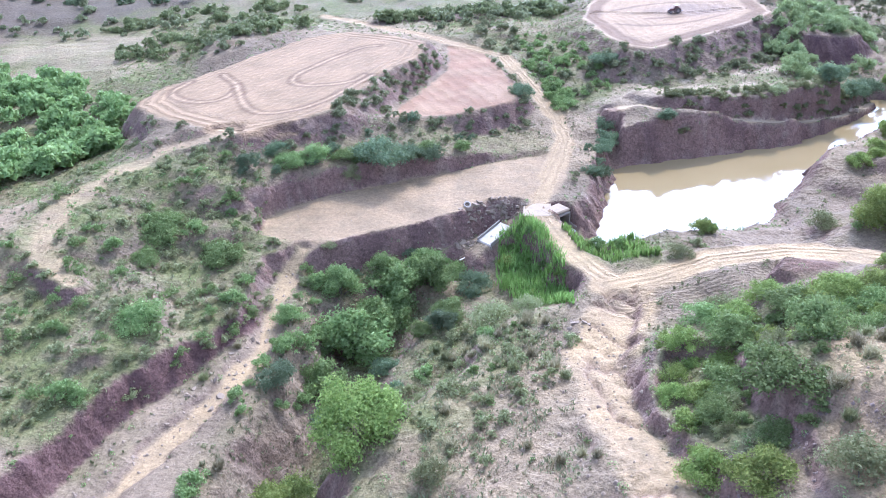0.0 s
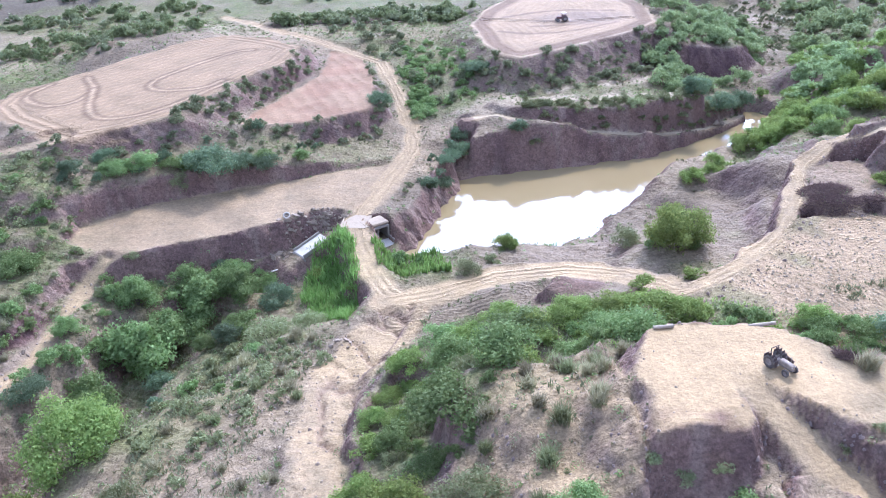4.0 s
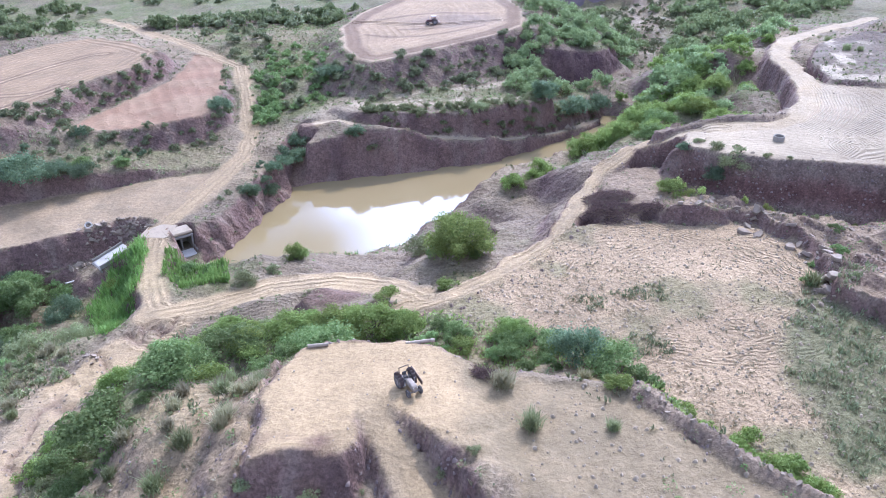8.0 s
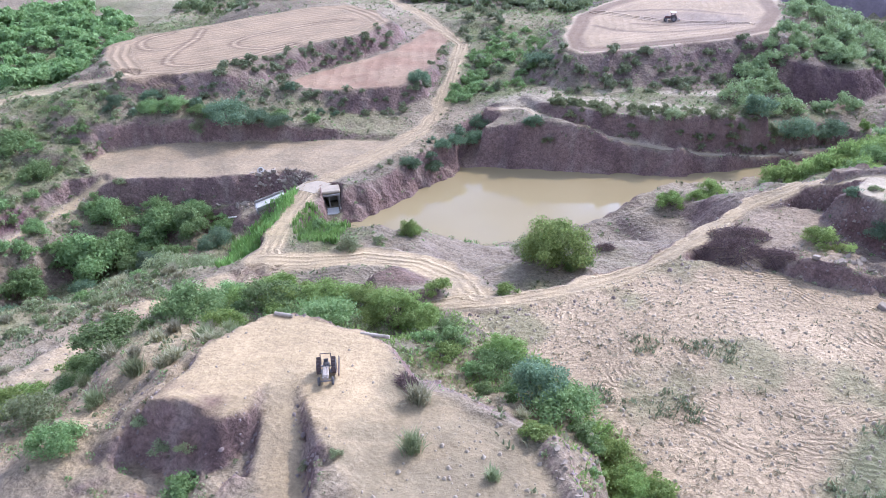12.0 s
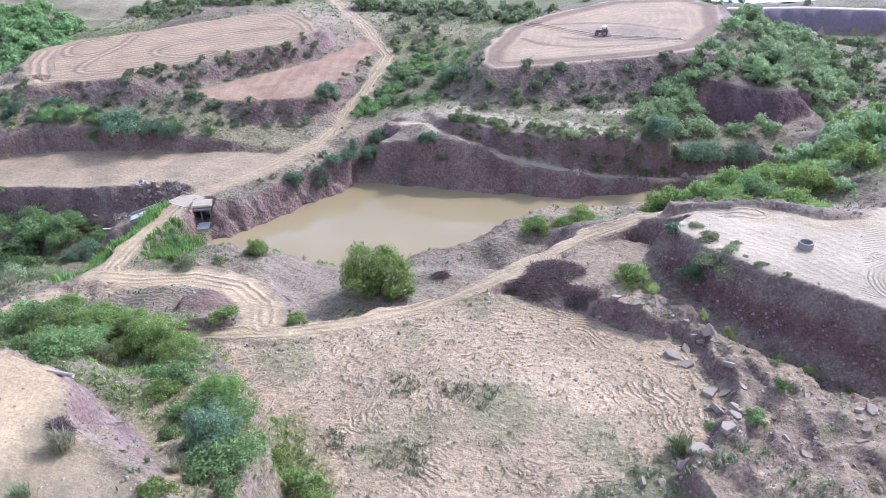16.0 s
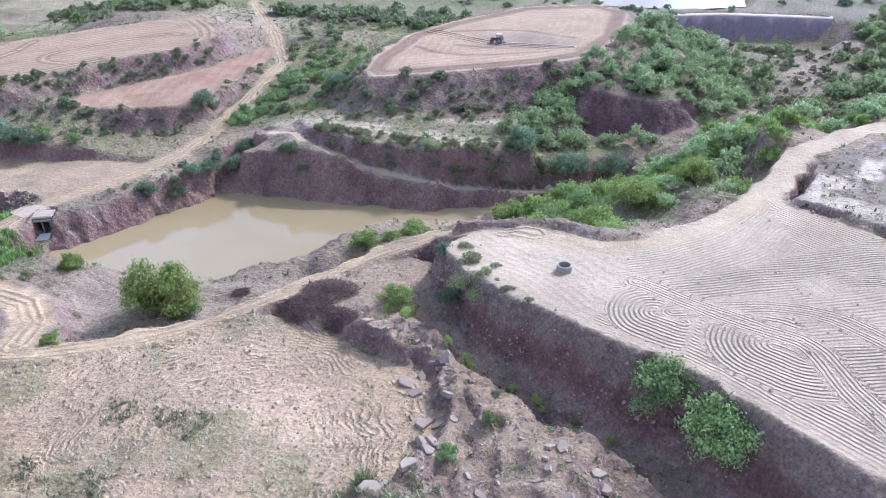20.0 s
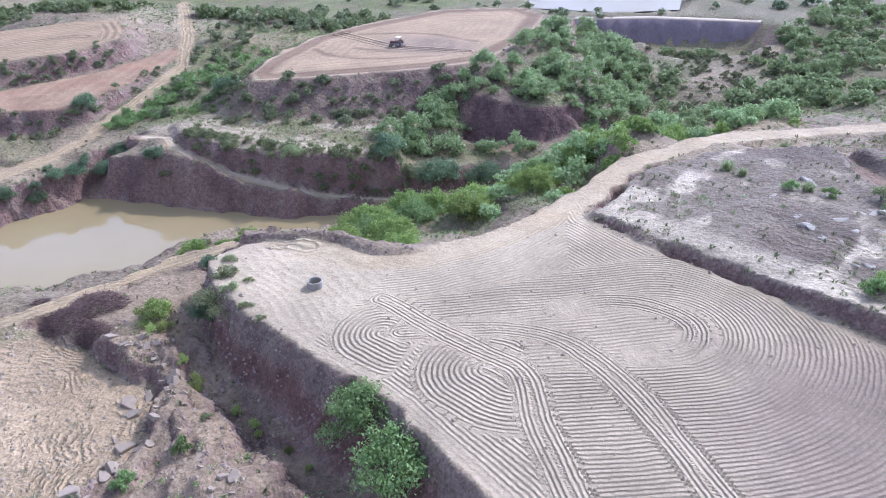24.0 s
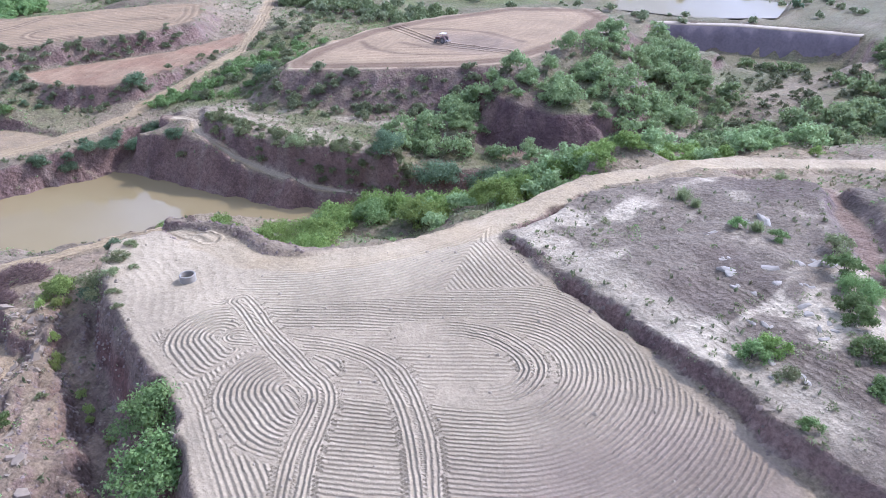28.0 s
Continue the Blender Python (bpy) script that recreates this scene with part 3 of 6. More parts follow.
    # washed-out cracks in the sandy slope below the causeway
    h = h - wash * (0.55 * np.clip(1 - 5 * np.abs(rough(x, 0.6 * y + 0.5 * x, 6, 3, 78)), 0, 1) + 0.25 * np.clip(1 - 4 * np.abs(rough(x, y, 2.6, 2, 79)), 0, 1))
    return h, wild, tone


# ---- ground ----
def spaced(stretches, step, far):
    """Even steps over each stretch (from, to, step), widening ones from there to the horizon."""
    out_, total = [], 0.0
    for w in [step * 1.11 ** k for k in range(1, 90)]:
        total += w
        if total > far:
            break
        out_.append(total)
    a, b = stretches[0][0], stretches[-1][1]
    return np.array([a - v for v in reversed(out_)] + [v for p, q, d in stretches for v in np.arange(p, q - 1e-6, d)] + [b] + [b + v for v in out_])


def sheet(name, verts, faces, mat):
    """A mesh object's data from arrays of corners and of quads or triangles."""
    me = bpy.data.meshes.new(name)
    verts, faces = np.asarray(verts, np.float32), np.asarray(faces, np.int32)
    n, k = faces.shape
    me.vertices.add(len(verts))
    me.vertices.foreach_set("co", verts.ravel())
    me.loops.add(n * k)
    me.loops.foreach_set("vertex_index", faces.ravel())
    me.polygons.add(n)
    me.polygons.foreach_set("loop_start", np.arange(0, n * k, k, dtype=np.int32))
    me.update(calc_edges=True)
    me.materials.append(mat)
    return me


GX, GY = spaced([(CORE[0], 6.0, STEP), (6.0, 98.0, 0.42), (98.0, 168.0, 0.31), (168.0, CORE[1], STEP)], STEP, 1900), spaced([(CORE[2], 90.0, 0.42), (90.0, 140.0, 0.31), (140.0, CORE[3], STEP)], STEP, 1900)
XX, YY = np.meshgrid(GX, GY)
ZZ, WILD, TONE = land(XX, YY)
slope_y, slope_x = np.gradient(ZZ, GY, GX)
STEEP = np.hypot(slope_x, slope_y)
# runnels on the steep cuts
ZZ = ZZ + np.clip(STEEP - 0.55, 0, 1.2) * (0.45 * rough(XX, YY, 2.6, 3, 71) + 0.3 * rough(XX, YY, 6.5, 2, 73) - 0.55 * np.clip(1 - 3.2 * np.abs(rough(XX, YY, 2.2, 2, 75)), 0, 1))


def ground_at(x, y):
    x, y = np.atleast_1d(np.asarray(x, float)), np.atleast_1d(np.asarray(y, float))
    i, j = np.clip(np.searchsorted(GX, x) - 1, 0, len(GX) - 2), np.clip(np.searchsorted(GY, y) - 1, 0, len(GY) - 2)
    u, v = (x - GX[i]) / (GX[i + 1] - GX[i]), (y - GY[j]) / (GY[j + 1] - GY[j])
    return ZZ[j, i] * (1 - u) * (1 - v) + ZZ[j, i + 1] * u * (1 - v) + ZZ[j + 1, i] * (1 - u) * v + ZZ[j + 1, i + 1] * u * v


def near_grid(grid, x, y):
    i, j = np.clip(np.searchsorted(GX, x), 0, len(GX) - 1), np.clip(np.searchsorted(GY, y), 0, len(GY) - 1)
    return grid[j, i]


PLOUGH_LOOPS = ([(-60, 171, 0), (-63, 162, 0), (-54, 153, 0), (-48, 155.3, 0), (-47, 164, 0), (-52, 172, 0), (-53.7, 175.4, 0)], [(-20, 166, 0), (-22.4, 160, 0), (-33, 160, 0), (-37, 167, 0), (-32, 178, 0), (-23, 192, 0), (-19, 192, 0)],
                 [(-48, 165, 0), (-42.6, 148, 0), (-36.8, 142, 0), (-27.5, 145.6, 0), (-18, 165, 0)])


def rounded(line):
    """The same line with its corners cut, three times over."""
    for _ in range(3):
        line = [line[0]] + [tuple(p + k * (q - p) for p, q in zip(a, b)) for a, b in zip(line, line[1:]) for k in (0.25, 0.75)] + [line[-1]]
    return line


def soils():
    """Colour of the ground, place by place: its soils, with some shade painted in."""
    def lay(colour, k):
        nonlocal c
        k = np.clip(k, 0, 1)[..., None]
        c = c * (1 - k) + np.array(colour) * k

    big, mid, fine = rough(XX, YY, 24, 4, 81), rough(XX, YY, 6, 4, 91), rough(XX, YY, 2.2, 3, 101)
    c = np.zeros((*XX.shape, 3)) + np.array((0.19, 0.162, 0.136))
    lay((0.265, 0.222, 0.174), 0.4 + 0.8 * big + 0.3 * fine)
    GREEN = np.zeros(XX.shape)
    lay((0.155, 0.15, 0.105), ease(-(YY + 0.12 * XX) + 6 * mid, -262, -222) * (0.75 + 0.5 * mid))
    for poly, amount in MEADOWS:
        GREEN = np.maximum(GREEN, amount * ease(side(XX, YY, poly) + 3.0 * mid, -2.0, 4.0))
    lay((0.14, 0.165, 0.08), GREEN * (0.6 + 0.5 * mid + 0.4 * fine))
    lay((0.225, 0.172, 0.15), (STEEP - 0.5) * 1.8 + 0.35 * fine + 0.3 * mid)
    lay((0.205, 0.148, 0.132), (STEEP - 1.1) * 1.2 + 0.3 * mid)
    lay((0.28, 0.24, 0.205), TONE["spur"] * 0.6)
    lay((0.36, 0.32, 0.27), ease(along(XX, YY, [(43, 165, 0), (52, 164.6, 0), (61.5, 165.4, 0), (74, 166, 0), (82, 170, 0)])[0] + 0.9 * mid, 0.4, 1.8) * 0.85)
    lay((0.33, 0.29, 0.245), ease(side(XX, YY, [(30, 160), (36, 158), (46, 163), (44, 172), (36, 172)]) + 1.5 * mid, -1, 2) * 0.7)
    lay((0.30, 0.265, 0.215), ease(side(XX, YY, [(-132, 230), (-110, 245), (-88, 236), (-78, 205), (-87, 190), (-118, 203)]) + 3 * mid, -4, 4) * 0.5)
    lay((0.34, 0.30, 0.255), ease(side(XX, YY, [(-47, 236), (-18, 248), (2, 246), (-5, 216), (-28, 216), (-42, 224)]) + 3 * mid, -3, 3) * 0.5)
    lay((0.12, 0.105, 0.10), ease(side(XX, YY, [(-400, 205), (-146, 238), (-116, 256), (-92, 270), (-66, 310), (-60, 600), (-400, 600)]) + 6 * mid, -6, 8) * 0.85)
    lay((0.165, 0.128, 0.122), ease(side(XX, YY, [(36, 196), (40, 180), (46, 174), (58, 176), (74, 182), (90, 190), (98, 200), (90, 212), (80, 203), (64, 192), (46, 181), (40, 188)]) + 2.5 * mid, -2, 2) * 0.75)
    for ledge in ([(52, 172.4, 0), (64, 176, 0), (73, 178.5, 0), (86, 190, 0)], [(42, 168.4, 0), (56, 168.6, 0), (70, 170, 0), (80, 173, 0)]):
        lay((0.36, 0.32, 0.275), ease(along(XX, YY, ledge)[0] + 1.6 * mid, 0.3, 1.6) * 0.85)
    lay((0.3, 0.242, 0.184), TONE["bench"] * (0.85 + 0.3 * fine))
    lay((0.25, 0.21, 0.18), TONE["leftflat"] * (0.5 + 0.6 * mid))
    lay((0.288, 0.222, 0.163), TONE["field"])
    lay((0.255, 0.17, 0.13), TONE["redfield"])
    lay((0.31, 0.232, 0.178), TONE["redfield"] * np.clip(0.3 + mid, 0, 0.7))
    for loop in PLOUGH_LOOPS:
        far = along(XX, YY, rounded(loop))[0] + 0.2 * fine
        lay((0.165, 0.12, 0.09), TONE["field"] * ease(np.abs(far - 0.95), 0.15, 0.75) * 0.9)
        lay((0.4, 0.32, 0.245), TONE["field"] * ease(far, 0.1, 0.6) * 0.7)
    ring = side(XX, YY, FIELD_NORTH)
    lay((0.32, 0.25, 0.188), TONE["field3"])
    lay((0.18, 0.13, 0.1), TONE["field3"] * ease(np.abs(ring + 2.6), 1.2, 2.8) * 0.9)
    for arc in ([(43, 206, 0), (50, 201.5, 0), (62, 203, 0), (74, 211, 0)], [(45, 222, 0), (60, 229, 0), (76, 225, 0)], [(52, 210, 0), (64, 210, 0), (74, 217, 0), (70, 224, 0)]):
        lay((0.175, 0.128, 0.1), TONE["field3"] * ease(along(XX, YY, rounded(arc))[0] + 0.4 * mid, 0.3, 1.3) * 0.8)
    lay((0.37, 0.31, 0.26), TONE["field3"] * ease(np.abs(ring + 0.3), 0.2, 0.7) * 0.6)
    lay((0.24, 0.19, 0.165), TONE["field3"] * ease(np.hypot((XX - 66) / 1.6, YY - 218) - 8, -3, 3) * 0.8)
    lay((0.315, 0.254, 0.178), TONE["easttop"] * (0.7 + 0.4 * mid))
    lay((0.38, 0.302, 0.208), TONE["terrace"])
    grey = ease(side(XX, YY, [(58.6, 60.5), (60, 55), (61.8, 51), (60.5, 46.5), (57, 47), (64, 36), (86, 36), (76, 56), (66, 62)]) + 1.2 * mid, -1.2, 1.2)
    lay((0.24, 0.202, 0.15), np.maximum(TONE["terrace"], TONE["easttop"]) * grey * (0.85 + 0.3 * fine))
    lay((0.17, 0.118, 0.105), (0.6 + 0.9 * fine) * ease(side(XX, YY, [(43.5, 46.6), (46, 47.6), (51, 46.8), (52.6, 44.4), (50, 41), (43, 42)]) + 0.8 * mid, -0.8, 0.8) * 0.85)
    lay((0.25, 0.205, 0.18), TONE["stonewall"])
    lay((0.345, 0.277, 0.208), TONE["pebble"])
    lay((0.42, 0.34, 0.26), TONE["pebble"] * ease(np.hypot((XX - 92) / 1.4, YY - 86), 2, 9) * 0.8)
    lay((0.18, 0.18, 0.115), TONE["pebble"] * np.clip(1.6 * rough(XX, YY, 9, 3, 131) - 0.35, 0, 0.7))
    lay((0.13, 0.145, 0.09), TONE["pebble"] * ease(side(XX, YY, PLOT_GREEN) + 1.5 * mid, -1.5, 1.5) * 0.85)
    lay((0.265, 0.212, 0.172), np.maximum(TONE["shelf"], TONE["corner"]) * 0.85)
    lay((0.235, 0.198, 0.172), ease(side(XX, YY, SHORE) + mid, -1.0, 1.5) * (0.6 + 0.4 * mid))
    lay((0.325, 0.268, 0.214), TONE["shelf"] * np.clip(1.5 * mid, 0, 0.8))
    lay((0.15, 0.105, 0.098), TONE["mound"] * 0.9)
    lay((0.322, 0.28, 0.233), TONE["white"])
    lay((0.405, 0.357, 0.295), TONE["white"] * ease(side(XX, YY, [(98, 112), (104, 118), (118, 119), (130, 140), (124, 108)]) + 2 * mid, -1, 5) * 0.7)
    lay((0.22, 0.18, 0.168), TONE["white"] * ease(np.hypot(XX - 166, YY - 112) + 3 * mid, 6, 20) * 0.75)
    lay((0.19, 0.165, 0.15), TONE["rise"] * 0.9)
    lay((0.12, 0.098, 0.092), TONE["rise"] * np.clip(1.4 * rough(XX, YY * 1.5, 11, 4, 145) - 0.1, 0, 0.7))
    lay((0.46, 0.42, 0.375), TONE["rise"] * np.clip(2.8 * rough(XX * 1.6, YY, 7, 4, 141) - 0.55, 0, 0.85))
    lay((0.40, 0.365, 0.32), TONE["rise"] * ease(along(XX, YY, [(133, 141, 0), (150, 136, 0), (170, 127, 0)])[0] + mid, 0.5, 3.5) * 0.7)
    lay((0.18, 0.14, 0.135), TONE["ditch"] * 0.6)
    lay((0.39, 0.315, 0.222), TONE["track"] * (0.8 + 0.3 * fine))
    lay((0.335, 0.272, 0.198), TONE["track"] * (YY > 112) * (XX < 40) * 0.8)
    lay((0.38, 0.33, 0.265), TONE["track"] * (XX > 97) * (YY > 105) * (0.75 + 0.4 * mid))
    lay((0.46, 0.405, 0.345), ease(along(XX, YY, PATH_BANK)[0] + 0.3 * mid, 0.4, 1.1) * 0.9)
    lay((0.37, 0.3, 0.225), TONE["track2"] * (0.6 + 0.5 * mid))
    lay((0.375, 0.303, 0.212), TONE["wash"] * (0.6 + 0.6 * mid))
    # hollows of the cracks darkened in colour, on top of the shade they cast
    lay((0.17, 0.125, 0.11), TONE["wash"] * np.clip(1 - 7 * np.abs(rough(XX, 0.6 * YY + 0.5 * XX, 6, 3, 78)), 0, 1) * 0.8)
    lay((0.2, 0.165, 0.145), TONE["berm"] * 0.8)
    lay((0.28, 0.22, 0.155), TONE["pond"])
    lay((0.215, 0.156, 0.14), np.maximum(TONE["cut"] * 0.8, (STEEP - 0.95) * 1.2 + 0.3 * mid))
    lay((0.135, 0.095, 0.095), np.clip(STEEP - 0.4, 0, 0.8) * np.clip(1.8 * rough(XX, YY, 5, 3, 123) - 0.3, 0, 0.8))
    lay((0.31, 0.262, 0.23), np.clip(STEEP - 0.5, 0, 0.6) * np.clip(2.2 * rough(XX, YY, 3.2, 3, 121) - 0.7, 0, 0.8))
    # scar clay darkened further in colour for the backlit shade on its face
    lay((0.105, 0.07, 0.078), ease(side(XX, YY, SCAR_FACE) + 0.8 * mid, -0.5, 1.2) * np.clip(STEEP, 0, 1) * (0.8 + 0.3 * fine))
    lay((0.2, 0.185, 0.105), ease(side(XX, YY, [(66, 70), (74, 64), (80, 57), (88, 45), (96, 42), (90, 54), (80, 66), (70, 74)]) + mid, -1, 1) * (0.7 + 0.4 * mid))
    lay((0.21, 0.185, 0.135), ease(side(XX, YY, [(-24.5, 100), (-20, 97), (-18, 76), (-24, 56), (-34, 40), (-41, 40), (-31, 58), (-26.5, 76)]) + mid, -1, 1.5) * (0.75 + 0.4 * mid))
    # shade on the cut beside the left path, painted into its clay colour
    lay((0.135, 0.09, 0.09), ease(side(XX, YY, [(-27, 96), (-29.5, 84), (-34.5, 74), (-40, 62), (-44, 50), (-60, 36), (-64, 44), (-50, 66), (-40, 80), (-33, 92)]) + mid, -0.5, 1.5) * np.clip(1.6 * STEEP - 0.7, 0, 1))
    lay((0.12, 0.09, 0.09), ease(along(XX, YY, [(-22, 234, 0), (0, 236, 0), (28, 238, 0), (36, 246, 0)])[0] + 2 * mid, 1.5, 5) * 0.8)
    # strata of the tall cut below the white field, and darker patches over the eroded shelf before it
    face = ease(side(XX, YY, [(96, 112), (98, 106), (107, 100), (120, 95.5), (134, 90), (146, 84), (152, 88), (141, 94), (129, 99.6), (115, 103.4), (99, 109.8)]), -0.4, 0.6) * np.clip(1.8 * STEEP - 0.5, 0, 1)
    level = ZZ + 0.7 * mid + 0.3 * fine
    lay((0.15, 0.093, 0.085), face * ease(np.abs(level - 15.2), 0.8, 1.6))
    lay((0.2, 0.168, 0.145), face * ease(np.abs(level - 18.4), 0.9, 1.8) * 0.8)
    lay((0.165, 0.128, 0.115), TONE["shelf"] * np.clip(2.2 * rough(XX, YY + 0.5 * XX, 5, 4, 147) - 0.35, 0, 0.75))
    lay((0.33, 0.266, 0.188), ease(side(XX, YY, [(29, 38), (31, 50), (35.5, 61), (40, 66), (44, 62), (44.6, 57), (44.2, 47), (42, 38)]) + 1.2 * mid, -1, 1.5) * np.clip(1.5 - STEEP, 0, 1) * (0.8 + 0.3 * mid))
    lay((0.25, 0.212, 0.178), ease(along(XX, YY, [(100, 178, 0), (106, 186, 0), (114, 202, 0), (122, 224, 0), (128, 250, 0), (136, 276, 0)])[0] + 2.5 * mid, 3, 8) * (0.75 + 0.4 * fine) * np.clip(1.6 - STEEP, 0, 1))
    lay((0.225, 0.19, 0.132), ease(side(XX, YY, [(58, 63.5), (64, 59.5), (70, 56.5), (74.5, 53.6), (79, 48.6), (86, 41), (96, 42), (86, 57), (76, 65.5), (64, 71)]) + 0.8 * mid, -1, 1) * (0.85 + 0.3 * mid))
    # flats warmed, steep clay kept cooler and darker, partly shade put into its colour
    cut = np.clip(STEEP * 1.3 - 0.4, 0, 1)[..., None]
    return np.clip(c * ((1 - cut) * np.array((0.90, 0.80, 0.605)) + cut * np.array((0.84, 0.73, 0.62))), 0.02, 0.8), GREEN


def furrows():
    """Plough lines: cycles across, how deep, and how cloddy."""
    cycles, depth = np.zeros(XX.shape), np.zeros(XX.shape)
    clods = 0.08 + 0.92 * np.clip(WILD, 0, 1)

    def lines(mask, dist, spacing, amount):
        nonlocal cycles, depth
        cycles, depth = np.where(mask, dist / spacing, cycles), np.where(mask, amount, depth)

    white_ = TONE["white"] > 0.3
    wob = 0.45 * rough(XX, YY, 12, 2, 152)
    axis, _ = along(XX, YY, [(128, 108, 0), (146.1, 119.9, 0)])
    lines(white_, axis + wob, 0.46, 0.75)
    rim = -side(XX, YY, FIELD_WHITE)
    lines(white_ & (YY - 113 > 1.05 * (XX - 117) + 1.5 * wob - 4.5), rim + wob, 0.5, 0.55)
    lines(white_ & (axis < 4.5), XX * 0.62 - YY * 0.78 + wob, 0.5, 0.4)
    swirl, _ = along(XX, YY, [(133.5, 107.2, 0), (136.2, 106.4, 0)])
    west = white_ & (XX - 137 < 0.62 * (109 - YY))
    lines(west & (YY < 112), rim + wob, 0.5, 0.6)
    lines(west & (swirl < 6.2), swirl + wob, 0.48, 0.85)
    swirl, _ = along(XX, YY, [(122.6, 108.2, 0), (125.5, 107.6, 0)])
    lines(west & (swirl < 5.0) & (XX < 126.5), swirl + wob, 0.48, 0.8)
    lines(white_ & (XX < 117.5), XX * 0.3 + YY * 0.95 + 4 * wob, 1.1, 0.12)
    oval, _ = along(XX, YY, rounded([(136.2, 119, 0), (138.7, 122.3, 0), (142.9, 123.6, 0), (146.7, 122.9, 0), (148.7, 121, 0), (148.6, 117.3, 0), (145, 115, 0)]))
    ends = np.clip(np.hypot(XX - 136.2, YY - 119) / 5 - 0.3, 0, 1) * np.clip(np.hypot(XX - 145, YY - 115) / 5 - 0.3, 0, 1)
    lines(white_ & (oval < 1.5), oval + 0.2, 0.43, 1.1 * ends)
    for band in ([(124.1, 109.1, 0), (127.9, 111.5, 0), (132.6, 114, 0), (137.5, 114.7, 0), (142, 112.5, 0), (145.4, 110.1, 0), (150.4, 105.3, 0), (160, 95, 0)],
                 [(119.4, 113.2, 0), (121.3, 112.8, 0), (126, 111.1, 0), (133.3, 109.4, 0), (136.3, 108.9, 0), (138.3, 106.2, 0), (140.1, 102.9, 0), (143.1, 99.5, 0), (150, 91, 0)]):
        d, _ = along(XX, YY, rounded(band))
        d = d + 0.12 * rough(XX, YY, 5, 2, 157)
        lines(white_ & (d < 1.5), d + 0.1, 0.43, 0.7)
    depth = np.where(white_ & (rim < 1.3 + wob), 0.1, depth)
    upper = TONE["field"] > 0.3
    edge = -side(XX, YY, FIELD_UPPER)
    lines(upper, XX * 0.75 - YY * 0.66 + 2 * wob, 2.4, 0.6)
    lines(upper & (edge < 6), edge + wob, 2.0, 1.0)
    lines(TONE["redfield"] > 0.3, XX * 0.5 + YY * 0.2 + wob, 1.6, 0.3)
    lines(TONE["field3"] > 0.3, -side(XX, YY, FIELD_NORTH) + 2 * wob, 2.2, 0.3)
    d, _ = along(XX, YY, [(40, 221, 0), (60, 214, 0), (78, 216, 0)])
    lines((TONE["field3"] > 0.3) & (d < 2.4), d, 1.6, 3.0)
    rings = np.hypot(XX - 91, (YY - 84) * 1.15)
    lines(TONE["pebble"] > 0.3, np.where(rings < 20, rings, XX * 0.75 - YY * 0.5) + 1.5 * rough(XX, YY, 5, 3, 151), 0.8, np.clip(0.5 + 0.6 * rough(XX, YY, 5, 2, 154), 0, 1) * np.clip(0.3 + 2.2 * rough(XX, YY, 1.9, 2, 155), 0, 1.2) * np.clip(rings / 6 - 0.6, 0, 1))
    for road in (ROAD_NORTH, CAUSEWAY, ROAD_POND, LOOP, PATH_BANK):
        d, _ = along(XX, YY, road)
        lines(d < 1.7, d + 0.35 * rough(XX, YY, 5, 2, 160), 1.3, np.clip(0.7 + 0.6 * rough(XX, YY, 4, 2, 161), 0, 1.2))
    west_edge, _ = along(XX, YY, [(134, 142, 0), (150, 134, 0), (170, 125, 0)])
    lines((TONE["rise"] > 0.5) & (west_edge > 1.5) & (west_edge < 12), west_edge + 1.4 * wob, 0.9, 0.22 + 0.3 * rough(XX, YY, 9, 2, 159))
    d, _ = along(XX, YY, [(22, 88, 0), (31, 88, 0), (38, 89, 0)])
    lines((d < 4.5) & (WILD > 0.2) & (XX > 18), d, 0.7, 0.5)
    # no line where two patterns meet
    for ax in (0, 1):
        jump = np.abs(np.diff(cycles, axis=ax)) > 0.86
        pad = [(0, 0), (0, 0)]
        pad[ax] = (1, 0)
        after = np.pad(jump, pad)
        pad[ax] = (0, 1)
        depth = np.where(after | np.pad(jump, pad), 0, depth)
    clods = np.where(TONE["pebble"] > 0.3, 0.75, np.maximum(clods, 0.9 * np.clip(STEEP, 0, 1)))
    return np.stack([cycles, depth, clods], -1)


PLOT_GREEN = [(96, 52), (94.5, 63), (97, 72), (104, 82), (110, 84), (124, 76), (124, 50)]
MEADOWS = [([(-140, 110), (-140, 262), (-78, 262), (-66, 206), (-70, 160), (-62, 130), (-80, 108)], 0.9), ([(-72, 60), (-66, 128), (-40, 130), (-22, 108), (-28, 90), (-44, 62)], 1.0),
           ([(-38, 118), (-40, 129), (-24, 142), (14, 152), (18, 143), (-8, 131)], 0.55), ([(-26, 40), (-24, 104), (-2, 114), (14, 92), (8, 80), (-2, 62), (-8, 40)], 0.9),
           ([(20, 46), (20, 74), (32, 84), (60, 78), (78, 62), (84, 48), (76, 50), (70, 62), (44, 61), (34, 52)], 1.0), ([(22, 160), (2, 210), (-40, 250), (30, 260), (38, 200), (44, 168)], 0.8),
           ([(40, 166), (36, 190), (60, 186), (88, 204), (96, 240), (118, 262), (126, 230), (108, 196), (100, 172), (84, 168)], 0.7), ([(84, 142), (104, 124), (124, 150), (118, 180), (100, 176)], 0.9),
           ([(118, 196), (90, 262), (120, 300), (240, 330), (240, 190), (160, 204)], 0.4), ([(-60, 214), (-120, 262), (-200, 300), (-60, 380), (60, 380), (60, 300), (20, 250)], 0.85), ([(52, 100), (60, 114), (74, 108), (64, 92)], 0.6),
           ([(14, 98), (20, 118), (32, 104), (28, 96)], 0.8), ([(86, 36), (80, 54), (88, 60), (100, 44)], 0.9)]
